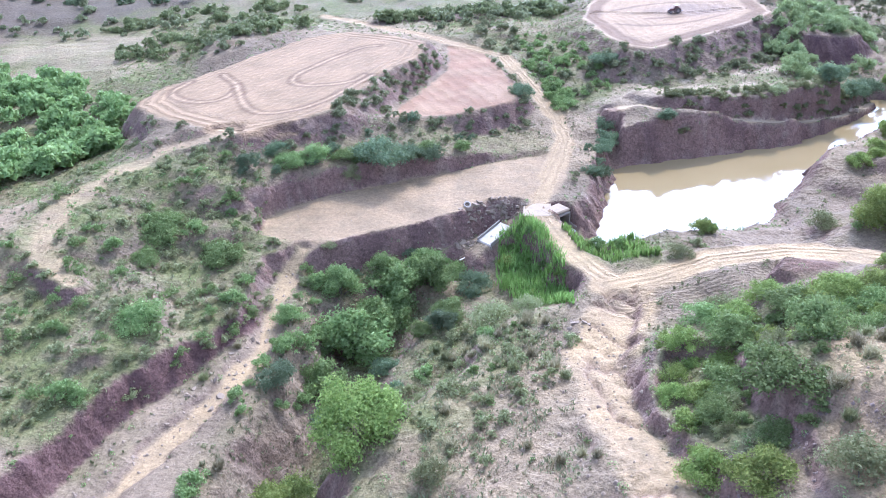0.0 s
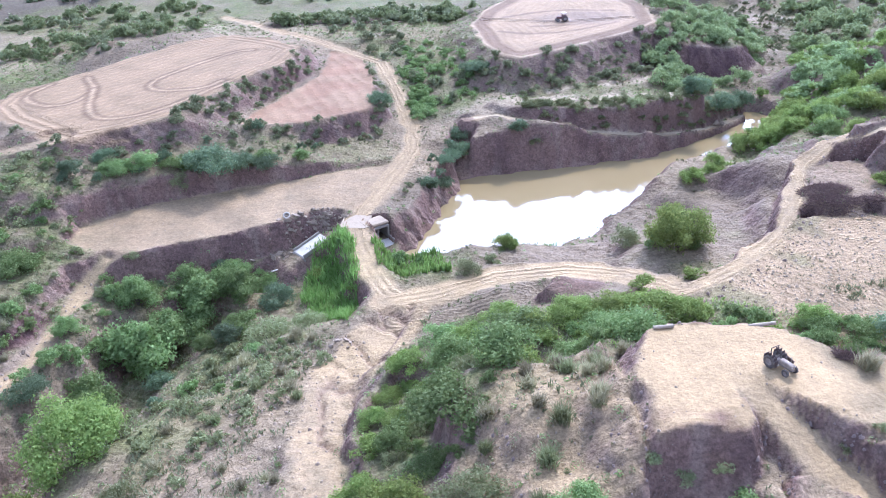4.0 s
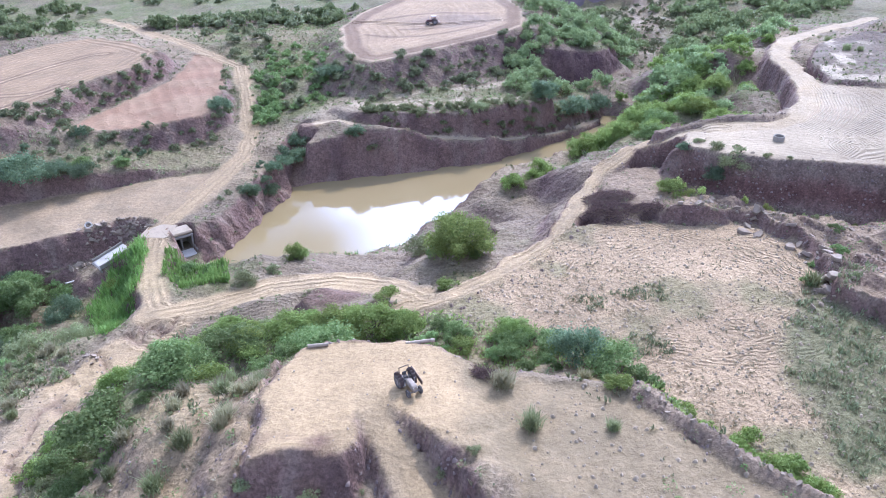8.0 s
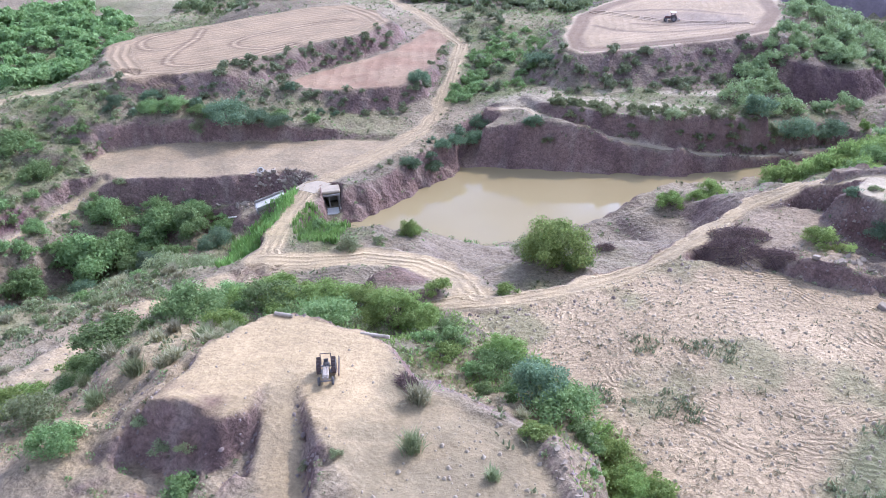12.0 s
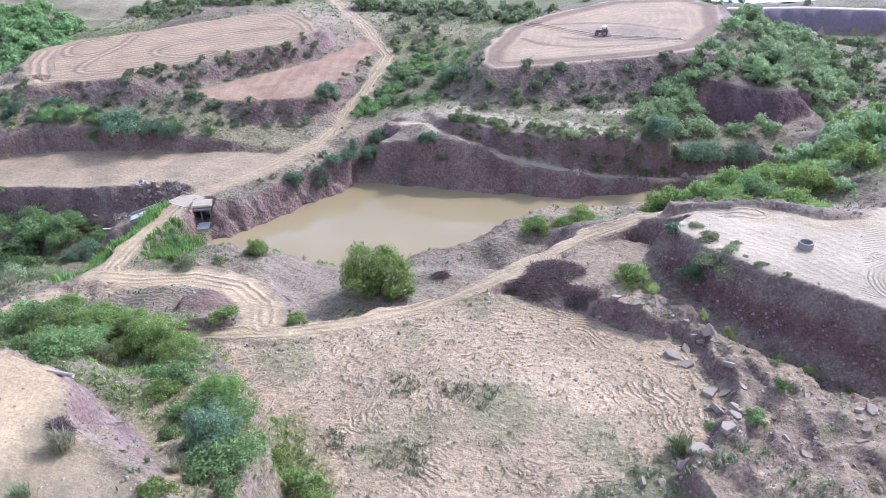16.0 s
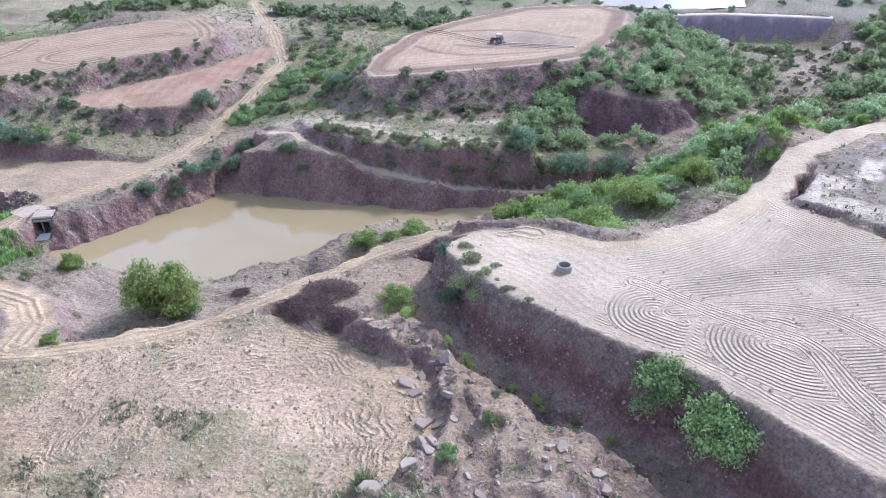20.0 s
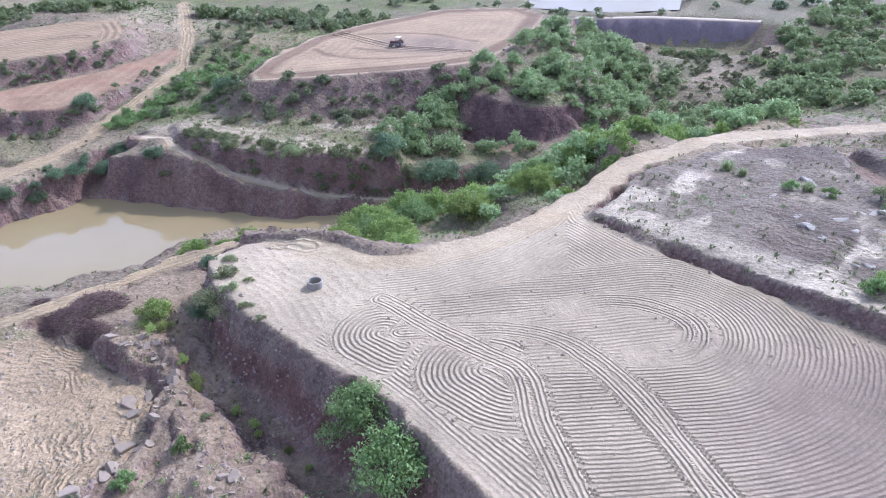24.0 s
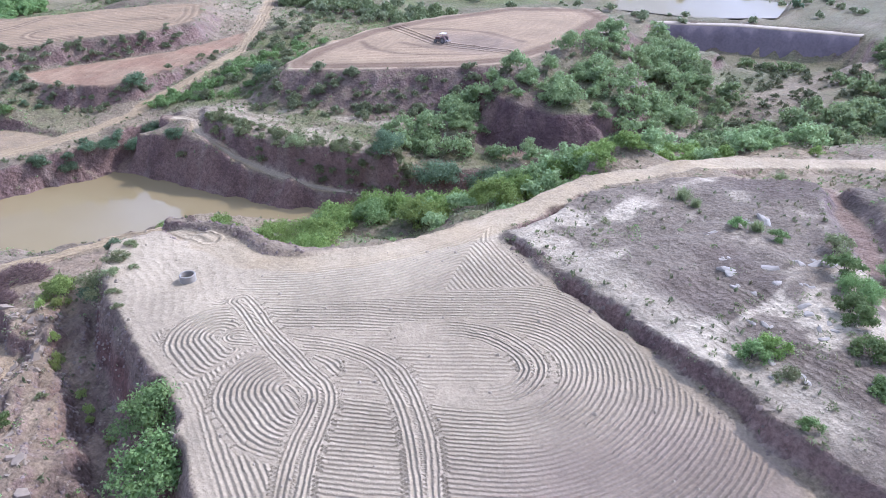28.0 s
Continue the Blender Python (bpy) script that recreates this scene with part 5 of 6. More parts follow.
def wheel(parent, x, y, r, w):
    """A lugged tyre standing upright with its rim."""
    turn = Matrix.Translation((x, y, r)) @ Matrix.Rotation(radians(90), 4, "X")

    def tyre(bm):
        lathe(bm, [(r * 0.55, -w / 2), (r * 0.9, -w / 2), (r * 0.97, -w * 0.3), (r * 0.97, w * 0.3), (r * 0.9, w / 2), (r * 0.55, w / 2)], 28, turn)
        for k in range(18):
            m = turn @ Matrix.Rotation(k * 6.28319 / 18, 4, "Z") @ Matrix.Translation((r * 0.98, 0, (w * 0.2 if k % 2 else -w * 0.2))) @ Matrix.Rotation(radians(35 if k % 2 else -35), 4, "X")
            block(bm, 0, 0, 0, r * 0.07, r * 0.10, w * 0.55, m, 0)

    def rim(bm):
        lathe(bm, [(r * 0.10, -w * 0.2), (r * 0.56, -w * 0.36), (r * 0.56, w * 0.36), (r * 0.10, w * 0.2)], 20, turn)
    tire = part("tyre", shape("tyre", tyre, RUBBER), parent)
    part("rim", shape("rim", rim, DUSTY), tire, "dusty steel rim")


def tractor(name, m, label, roof, plough, hood_paint, roof_paint, fender_paint):
    thing = tagged(empty(name, m), label, "tractor")

    def hood(bm):
        block(bm, 0.95, 0, 1.02, 1.5, 0.62, 0.55, None, 0.09)
        block(bm, 1.72, 0, 0.98, 0.10, 0.56, 0.48, None, 0.04)

    def chassis(bm):
        block(bm, 0.75, 0, 0.68, 2.1, 0.34, 0.3, None, 0.04)
        block(bm, -0.45, 0, 0.78, 0.9, 0.62, 0.5, None, 0.06)
        rod(bm, (1.45, -0.72, 0.42), (1.45, 0.72, 0.42), 0.07)
        rod(bm, (-0.5, -0.8, 0.78), (-0.5, 0.8, 0.78), 0.10)
        block(bm, 0.1, 0.5, 0.62, 0.6, 0.35, 0.05, None, 0.01)
        block(bm, 0.1, -0.5, 0.62, 0.6, 0.35, 0.05, None, 0.01)

    def seat(bm):
        block(bm, -0.45, 0, 1.12, 0.45, 0.46, 0.1, None, 0.04)
        block(bm, -0.68, 0, 1.36, 0.1, 0.46, 0.42, None, 0.04)

    def steering(bm):
        rod(bm, (0.2, 0, 1.15), (-0.02, 0, 1.42), 0.03)
        lathe(bm, [(0.16, -0.015), (0.2, -0.015), (0.2, 0.015), (0.16, 0.015)], 16, Matrix.Translation((-0.03, 0, 1.43)) @ Matrix.Rotation(radians(-38), 4, "Y"))

    def frame_(bm):
        for y in (-0.52, 0.52):
            rod(bm, (-0.75, y, 0.85), (-0.75, y, 2.15), 0.045)
            if roof:
                rod(bm, (0.25, y, 1.0), (0.2, y, 2.15), 0.035)
                rod(bm, (-0.75, y, 2.15), (0.2, y, 2.15), 0.035)
        rod(bm, (-0.75, -0.55, 2.15), (-0.75, 0.55, 2.15), 0.045)

    part("hood", shape("hood", hood, hood_paint), thing)
    part("chassis", shape("chassis", chassis, DUSTY), thing, "dusty grey chassis")
    part("seat", shape("seat", seat, RUBBER), thing, "black worn seat")
    part("steering_wheel", shape("steering_wheel", steering, RUBBER), thing)
    part("roll_bar", shape("roll_bar", frame_, fender_paint), thing)
    part("exhaust", shape("exhaust", lambda bm: rod(bm, (1.2, 0.2, 1.25), (1.2, 0.2, 1.95), 0.04), DUSTY), thing)
    for y in (-0.31, 0.31):
        part("headlight", shape("headlight", lambda bm, y=y: block(bm, 1.76, y * 0.7, 1.1, 0.06, 0.14, 0.12, None, 0.03), PALE_PAINT), thing, "pale round headlight")
    for s in (-1, 1):
        def fender(bm, s=s):
            for k in range(7):
                a = radians(-10 + 27 * k)
                block(bm, -0.5 + 0.80 * math.cos(a), s * 0.72, 0.75 + 0.80 * math.sin(a), 0.05, 0.42, 0.40, Matrix.Translation((0, 0, 0)), 0.01)
        part("fender", shape("fender", fender, fender_paint), thing)
        wheel(thing, -0.5, s * 0.78, 0.72, 0.38)
        wheel(thing, 1.45, s * 0.68, 0.42, 0.22)
    if roof:
        part("roof", shape("roof", lambda bm: block(bm, -0.28, 0, 2.2, 1.3, 1.35, 0.08, None, 0.04), roof_paint), thing, "pale canopy roof")
    if plough:
        bar = part("plough", shape("plough", lambda bm: [rod(bm, (-1.2, -0.9, 0.62), (-1.2, 0.9, 0.62), 0.06), rod(bm, (-1.2, 0, 0.62), (-0.8, 0, 0.7), 0.05), rod(bm, (-1.75, -0.9, 0.62), (-1.75, 0.9, 0.62), 0.06),
                                                                rod(bm, (-1.2, -0.5, 0.62), (-1.75, -0.5, 0.62), 0.05), rod(bm, (-1.2, 0.5, 0.62), (-1.75, 0.5, 0.62), 0.05)], DUSTY), thing, "mounted steel cultivator")
        for k in range(9):
            y, x = -0.88 + 0.22 * k, (-1.2, -1.75)[k % 2]
            part("tine", shape("tine", lambda bm, x=x, y=y: [rod(bm, (x, y, 0.62), (x - 0.22, y, 0.35), 0.025, 6), rod(bm, (x - 0.22, y, 0.35), (x - 0.05, y, 0.02), 0.025, 6)], DUSTY), bar)
    return thing


def stand(x, y, turn=0.0, lift=0.0):
    return pose(x, y, float(ground_at(x, y)[0]) + lift, 0, 0, turn)


DUST_PAINT = plain("dust_covered_paint", (0.3, 0.24, 0.178), 0.9, 0, 0.25, 4, 0.2, (0.13, 0.095, 0.075))
DARK_STEEL = plain("dark_rusty_steel", (0.10, 0.07, 0.062), 0.75, 0.3, 0.3, 6, 0.3, (0.12, 0.075, 0.05))
old_tractor = tractor("tractor", stand(56.6, 52.6, -62) @ Matrix.Scale(0.8, 4), "dust-covered old tractor with bare roll bar on the terrace", False, False, DUST_PAINT, DUST_PAINT, DARK_STEEL)
part("side_board", shape("side_board", lambda bm: block(bm, -0.5, 1.25, 0.7, 2.4, 0.1, 0.5, Matrix.Rotation(radians(10), 4, "Y"), 0.02), DARK_STEEL), old_tractor, "dark steel board along the side")
tractor("tractor", stand(60.5, 214.6, 190), "red tractor with pale roof and cultivator ploughing the field", True, True, RED_PAINT, PALE_PAINT, RED_PAINT)

# well ring on the white field
ring_thing = tagged(empty("well_ring", stand(111.9, 112.4, 0, -0.05) @ Matrix.Scale(0.84, 4)), "open round concrete well ring on ploughed field", "well")
part("ring_wall", shape("ring_wall", lambda bm: lathe(bm, [(0.78, 0), (0.98, 0), (0.98, 0.86), (0.95, 0.9), (0.81, 0.9), (0.78, 0.86)], 40), CONCRETE), ring_thing)
part("rim", shape("rim", lambda bm: lathe(bm, [(0.80, 0.88), (0.93, 0.88), (0.93, 0.93), (0.80, 0.93)], 40), CONCRETE), ring_thing, "paler worn top edge")
tyre_ring = tagged(empty("pipe_section", stand(1.2, 119.6, 0, 0.25) @ pose(0, 0, 0, 35, 10, 0)), "short pale concrete pipe section lying on bank", "pipe")
part("pipe_wall", shape("pipe_wall", lambda bm: lathe(bm, [(0.42, -0.2), (0.6, -0.2), (0.6, 0.25), (0.42, 0.25)], 28), WHITEWASH), tyre_ring)

# the culvert bridge and its spillway
axis_turn = -17.0
bridge = tagged(empty("culvert_bridge", pose(13.1, 118.4, 4.72, 0, 0, axis_turn + 10)), "small concrete culvert bridge carrying the dirt track", "bridge")
part("deck", shape("deck", lambda bm: block(bm, 0, 0, -0.16, 4.6, 4.9, 0.34, None, 0.05), PACKED), bridge, "deck covered with packed dirt")
for y in (-1.75, 1.75):
    part("abutment", shape("abutment", lambda bm, y=y: block(bm, 0, y, -1.6, 4.5, 0.45, 2.6, None, 0.03), CONCRETE), bridge)
part("pier", shape("pier", lambda bm: block(bm, 0.2, 0.1, -1.6, 4.0, 0.3, 2.6, None, 0.03), CONCRETE), bridge)
for x in (-2.25, 2.25):
    part("kerb", shape("kerb", lambda bm, x=x: block(bm, x, 0, 0.02, 0.2, 4.6, 0.16, None, 0.04), PACKED), bridge, "worn kerb covered with dirt")
mouth = tagged(empty("culvert_mouth", pose(16.9, 117.2, 1.62, 0, 0, -55) @ Matrix.Scale(1.18, 4)), "square concrete culvert mouth opening towards the pond", "culvert")
for y in (-1.55, 1.55):
    part("side_wall", shape("side_wall", lambda bm, y=y: block(bm, -0.9, y, 0.85, 2.6, 0.28, 2.2, None, 0.04), CONCRETE), mouth)
part("roof_slab", shape("roof_slab", lambda bm: block(bm, -0.95, 0, 2.05, 2.6, 3.5, 0.3, None, 0.04), CONCRETE), mouth)
part("back_wall", shape("back_wall", lambda bm: block(bm, -2.3, 0, 0.85, 0.25, 3.3, 2.2, None, 0.02), CONCRETE), mouth)
part("divider", shape("divider", lambda bm: block(bm, -1.2, 0.1, 0.85, 2.0, 0.22, 2.1, None, 0.03), CONCRETE), mouth)
part("earth_cover", shape("earth_cover", lambda bm: block(bm, -1.1, 0, 2.42, 2.5, 3.7, 0.5, None, 0.16), PACKED), mouth, "packed dirt over the roof slab")
part("apron", shape("apron", lambda bm: block(bm, 1.25, 0, -0.02, 1.9, 3.1, 0.24, Matrix.Rotation(radians(5), 4, "Y"), 0.04), WHITEWASH), mouth, "pale concrete apron slab")
for y in (-1.6, 1.6):
    part("wing_wall", shape("wing_wall", lambda bm, y=y: block(bm, 1.0, y, 0.3, 1.5, 0.24, 0.9, Matrix.Rotation(radians(10), 4, "Y"), 0.04), CONCRETE), mouth)
chute = tagged(empty("spillway", pose(5.8, 115.3, 1.9, 0, -14, 43)), "whitish concrete spillway chute below the bridge", "spillway")
part("chute_floor", shape("chute_floor", lambda bm: block(bm, 0, 0, 0, 5.6, 2.9, 0.28, None, 0.04), WHITEWASH), chute)
for y in (-1.55, 1.55):
    part("side_wall", shape("side_wall", lambda bm, y=y: block(bm, 0, y, 0.2, 5.6, 0.22, 0.7, None, 0.04), CONCRETE), chute)
part("sill", shape("sill", lambda bm: block(bm, -2.9, 0, -0.5, 0.3, 3.4, 1.1, None, 0.05), CONCRETE), chute)
for x, y, turn, size in ((0.2, 111.5, 60, 2.6), (-1.2, 108.5, 80, 2.2)):
    post = tagged(empty("fallen_beam", stand(x, y, turn, 0.2) @ pose(0, 0, 0, 0, 14, 0)), "pale broken concrete beam lying in gully", "beam", "broken beams")
    part("beam", shape("beam", lambda bm, size=size: block(bm, 0, 0, 0, size, 0.22, 0.2, None, 0.03), WHITEWASH), post)


# stones
def boulder(seed, flat_=0.6):
    r = random.Random(seed)

    def build(bm):
        bmesh.ops.create_icosphere(bm, subdivisions=2, radius=1)
        ways = [Vector((r.gauss(0, 1), r.gauss(0, 1), r.gauss(0, 1))).normalized() for _ in range(14)]
        for v in bm.verts:
            p = v.co.copy()
            for w in ways:
                over = p.dot(w) - 0.5
                if over > 0:
                    p -= w * over * 0.92
            v.co = Vector((p.x * r.uniform(0.97, 1.03), p.y * 0.82, p.z * flat_))
    return shape("boulder", build, ROCK)


def slabstone(seed):
    r = random.Random(seed)

    def build(bm):
        n = r.choice((4, 5, 5, 6))
        turn = r.uniform(0, 6.28)
        ring_ = [(math.cos(turn + (k + r.uniform(-0.25, 0.25)) * 6.283 / n) * r.uniform(0.65, 1.15), math.sin(turn + (k + r.uniform(-0.25, 0.25)) * 6.283 / n) * r.uniform(0.45, 0.8)) for k in range(n)]
        low = [bm.verts.new((x * 1.02, y * 1.02, -0.34)) for x, y in ring_]
        high = [bm.verts.new((x * 0.94, y * 0.94, 0.2 + 0.09 * x)) for x, y in ring_]
        bm.faces.new(list(reversed(low)))
        bm.faces.new(high)
        for k in range(n):
            bm.faces.new((low[k], low[(k + 1) % n], high[(k + 1) % n], high[k]))
        bmesh.ops.bevel(bm, geom=list(bm.edges), offset=0.05, segments=1, affect="EDGES")
    return shape("boulder", build, ROCK)


STONES = [boulder(900 + k, (0.55, 0.7, 0.8)[k % 3]) for k in range(4)] + [slabstone(950 + k) for k in range(9)]


def lay_stones(name, line, number, sizes, off, seed, label, group):
    r = np.random.RandomState(seed)
    steps = [math.dist(a, b) for a, b in zip(line, line[1:])]
    for _ in range(number):
        k = r.choice(len(steps), p=np.array(steps) / sum(steps))
        u = r.rand()
        x, y = (line[k][i] + u * (line[k + 1][i] - line[k][i]) + r.normal(0, off) for i in (0, 1))
        s = sizes[0] + (sizes[1] - sizes[0]) * r.rand() ** 2
        z = float(ground_at(x, y)[0])
        ob = new(name, STONES[r.randint(3, len(STONES))])
        ob.matrix_basis = pose(x, y, z + 0.1 * s, r.normal(0, 24), r.normal(0, 24), r.uniform(0, 360)) @ Matrix.Diagonal((s, s, s * r.uniform(0.7, 1.1), 1))
        tagged(ob, label, "rock", group)


lay_stones("boulder", [(103, 98), (106, 95.6), (107.6, 91.5), (107.2, 86), (106, 80), (103, 77.5)], 36, (0.3, 0.9), 0.9, 31, "pale broken sandstone slab on the eroded ridge", "ridge rocks")
lay_stones("boulder", [(107.5, 92), (107.3, 84), (104, 78.5)], 5, (0.8, 1.3), 0.6, 37, "large pale sandstone block on the eroded ridge", "ridge rocks")
lay_stones("boulder", [(97, 101.5), (104, 99), (109, 95)], 40, (0.25, 0.7), 0.5, 32, "grey rubble stone on the ridge", "ridge rocks")
lay_stones("boulder", [(0.5, 118.6), (5, 121), (9.5, 121.4)], 60, (0.35, 0.9), 0.7, 33, "grey rubble stone lining the gully bank", "bank rocks")
lay_stones("boulder", [(8, 83), (14, 83.5), (17, 82.4)], 22, (0.25, 0.7), 0.8, 34, "dark fallen stone beside the dirt path", "path rocks")
lay_stones("boulder", [(108, 92), (113, 88), (119, 87), (126, 86)], 46, (0.2, 0.7), 2.4, 35, "grey stone on the eroded shelf", "shelf rocks")
lay_stones("boulder", [(101, 108), (104, 106.5), (108, 105)], 14, (0.2, 0.5), 0.7, 36, "pale stone on the crumbling field edge", "edge rocks")
lay_stones("boulder", [(75.5, 52), (78.2, 47.9), (80.6, 44.7), (83, 42.2), (88, 38.5)], 40, (0.2, 0.5), 0.35, 38, "weathered stone on the low field bank", "bank stones")
lay_stones("boulder", [(-9, 109.5), (-2, 112.5), (3, 117)], 24, (0.3, 0.8), 1.4, 39, "dark rubble stone below the cut bank", "bank rocks")
lay_stones("boulder", [(-27.5, 88), (-31, 78), (-37, 68)], 26, (0.25, 0.8), 1.6, 40, "fallen clay and stone block beside the path", "path rocks")
r_slab = random.Random(55)
for x, y, s, tilt in ((105.9, 91.1, 1.3, 8), (104.3, 99, 1.1, 42), (105, 98.6, 0.9, 58), (103.7, 98.5, 0.8, 30), (106.9, 80.5, 1.4, 14), (107.1, 82.4, 1.3, 20), (108.2, 83.8, 1.2, 12), (105.6, 79.3, 1.1, 24),
                      (122.9, 89.2, 0.9, 10), (119.4, 90.6, 0.8, 18), (123.8, 88.4, 0.8, 14), (101.4, 95.6, 1.3, 16), (103.2, 94.6, 1.1, 22), (102.6, 97, 1.0, 34), (106.4, 89, 0.9, 12), (94, 100.6, 1.0, 20), (96.4, 100.2, 0.8, 26)):
    ob = new("boulder", STONES[4 + r_slab.randrange(9)])
    ob.matrix_basis = stand(x, y, 0, 0.12 * s) @ pose(0, 0, 0, tilt * r_slab.uniform(-0.5, 0.5), tilt, r_slab.uniform(0, 360)) @ Matrix.Diagonal((s * 0.95, s * 0.9, s * 0.8, 1))
    tagged(ob, "broad pale sandstone slab fallen from the eroded ridge", "rock", "ridge rocks")
r_pale = random.Random(77)
PALE_ROCK = plain("pale_limestone", (0.3, 0.255, 0.195), 0.95, 0, 0.35, 2.2, 1.0, (0.19, 0.158, 0.135))
pale_stones = []
for k in range(3):
    me = boulder(970 + k, 0.5)
    me.materials.clear()
    me.materials.append(PALE_ROCK)
    pale_stones.append(me)
OUTCROPS = ((153.6, 156.8, 1.5), (152.6, 156.2, 1.0), (158.4, 150.4, 2.2), (160, 149.4, 1.5), (156.8, 143.6, 1.9), (158.4, 142.2, 1.2), (149.8, 151.4, 0.9), (161.6, 137, 1.3), (164.4, 140.6, 1.5), (166.4, 138, 1.2), (154.6, 147, 0.8), (164.6, 133, 1.4), (166, 130.6, 1.0), (162, 146, 1.0))
for x, y, s in OUTCROPS:
    for _ in range(3):
        k = r_pale.uniform(0.35, 0.75) * s
        ob = new("outcrop", pale_stones[r_pale.randrange(3)])
        ob.matrix_basis = stand(x + r_pale.gauss(0, 0.7) * s, y + r_pale.gauss(0, 0.7) * s, r_pale.uniform(0, 360), -0.12 * k) @ pose(0, 0, 0, r_pale.uniform(-15, 15), r_pale.uniform(-15, 15)) @ Matrix.Diagonal((k * 1.3, k, k * r_pale.uniform(0.6, 1.1), 1))
        tagged(ob, "weathered pale limestone outcrop on the bare rise", "rock", "pale outcrops")
for x, y, s, turn in ((90.2, 169.6, 1.3, 20), (91.8, 170.2, 0.9, 70)):
    ob = new("boulder", STONES[1])
    ob.matrix_basis = stand(x, y, turn, 0.3 * s) @ Matrix.Diagonal((s, s, s, 1))
    tagged(ob, "dark square boulder at the head of the pond", "rock", "pond rocks")


def timber(x, y, turn, size, label):
    log = tagged(empty("log", stand(x, y, turn, 0.16)), label, "log", "logs on the terrace")

    def build(bm):
        rod(bm, (-size / 2, 0, 0), (size / 2, 0.05, 0.02), 0.17, 10)
        for v in bm.verts:
            v.co.z += 0.03 * math.sin(3 * v.co.x)
    part("wood", shape("wood", build, WEATHERED), log)


timber(57.6, 59, 8, 2.6, "pale weathered log lying on terrace edge")
timber(48.6, 58.6, 2, 1.8, "short weathered log lying on terrace edge")
timber(62.8, 57.2, 70, 1.6, "pale weathered log standing out of the terrace edge")


def brush(x, y, size, number, seed, label):
    """A heap of dead branches."""
    r = np.random.RandomState(seed)
    v, q = [], []
    for _ in range(number):
        a, d = r.uniform(0, 6.28), r.rand() ** 0.6 * size
        cx, cy = d * math.cos(a), d * math.sin(a) * 0.7
        top = 0.24 * size * (1 - (d / size) ** 2) * r.rand()
        way = r.normal(0, 1, 3) * (1, 1, 0.45)
        way = way / np.linalg.norm(way) * r.uniform(0.25, 0.75)
        c = np.array((cx, cy, 0.1 + top))
        w = r.uniform(0.008, 0.028)
        up = np.array((0, 0, w))
        out_ = np.cross(way, (0, 0, 1.0))
        out_ = out_ / (np.linalg.norm(out_) + 1e-6) * w
        k = len(v)
        for p in (c - way, c + way + r.normal(0, 0.15, 3)):
            v += [p + up, p - up * 0.5 + out_, p - up * 0.5 - out_]
        for i in range(3):
            q.append((k + i, k + (i + 1) % 3, k + 3 + (i + 1) % 3, k + 3 + i))
    v = np.array(v) + np.array((x, y, 0))
    v[:, 2] += ground_at(v[:, 0], v[:, 1])
    heap = tagged(empty("brushwood_pile", pose(x, y, float(ground_at(x, y)[0]))), label, "brushwood", "brushwood piles")
    part("dead_wood", sheet("dead_wood", v - np.array((x, y, float(ground_at(x, y)[0]))), q, LEAF["brown"]), heap)


brush(85.2, 106.2, 3.8, 1500, 41, "heap of dead brown branches beside the road")
brush(84.4, 102.2, 3.6, 1300, 42, "heap of dead brown thorn branches at field edge")
brush(89.6, 101.6, 2.3, 560, 43, "low heap of dead brown branches")
# taken for a heap of broken planks, built here from branch sticks
brush(63, 54.4, 1.0, 260, 45, "small heap of dark broken planks on the terrace, built from branches")
brush(67.6, 109.8, 1.3, 350, 44, "bare brown dead bush near the pond")


# ---- growth that nobody could count ----
def stuff(name, v, q, mat, label, category):
    return tagged(new(name, sheet(name, v, q, mat)), label, category, kind="stuff")


def join(pieces):
    base, vs, qs = 0, [], []
    for v, q in pieces:
        vs.append(v)
        qs.append(q + base)
        base += len(v)
    return np.concatenate(vs), np.concatenate(qs)


def pick_in(poly, number, r):
    lo, hi = np.min(poly, 0), np.max(poly, 0)
    x, y = r.uniform(lo[0], hi[0], number), r.uniform(lo[1], hi[1], number)
    keep = side(x, y, poly) < 0
    return x[keep], y[keep]


def thicket(name, outlines, leaf, sizes, leaves, size, label, seed):
    """Woods seen from afar, a crown for every tree, in one mesh."""
    r, pieces = np.random.RandomState(seed), []
    for poly, number in outlines:
        x, y = pick_in(poly, number, r)
        clear = near_grid(BARE, x, y) < 0.3
        for a, b, c in zip(x[clear], y[clear], ground_at(x[clear], y[clear])):
            s = r.uniform(*sizes)
            (v, q), _ = crown(r, 6, r.uniform(0.9, 1.4), leaves, size)
            pieces.append((v * s + np.array((a, b, c - 0.1)), q))
    v, q = join(pieces)
    return stuff(name, v, q, LEAF[leaf], label, "woods")


BANK_NORTH = [(82, 174), (92, 182), (104, 190), (112, 206), (118, 226), (110, 250), (90, 270), (86, 262), (89, 232), (87, 210), (78, 196), (76, 184)]
ROADSIDE = [(23, 158), (20, 170), (17, 190), (4, 210), (10, 222), (24, 204), (34, 186), (36, 170)]
WOODS_WEST = [(-80, 126), (-72, 142), (-70, 158), (-74, 172), (-88, 190), (-118, 206), (-150, 204), (-150, 108), (-92, 108)]
WOODS_EAST = [(139, 226), (165, 226), (200, 250), (200, 345), (150, 335), (138, 285), (132, 256)]
HEDGES = [(-16, 246), (-2, 219), (14, 222), (26, 230), (34, 240), (18, 256)]
SLOPE_FAR = [(-70, 206), (-60, 196), (-46, 214), (-50, 240), (-100, 262), (-190, 300), (-190, 250), (-120, 240), (-84, 236)]
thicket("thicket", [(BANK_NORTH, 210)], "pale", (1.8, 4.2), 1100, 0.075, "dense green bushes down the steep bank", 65)
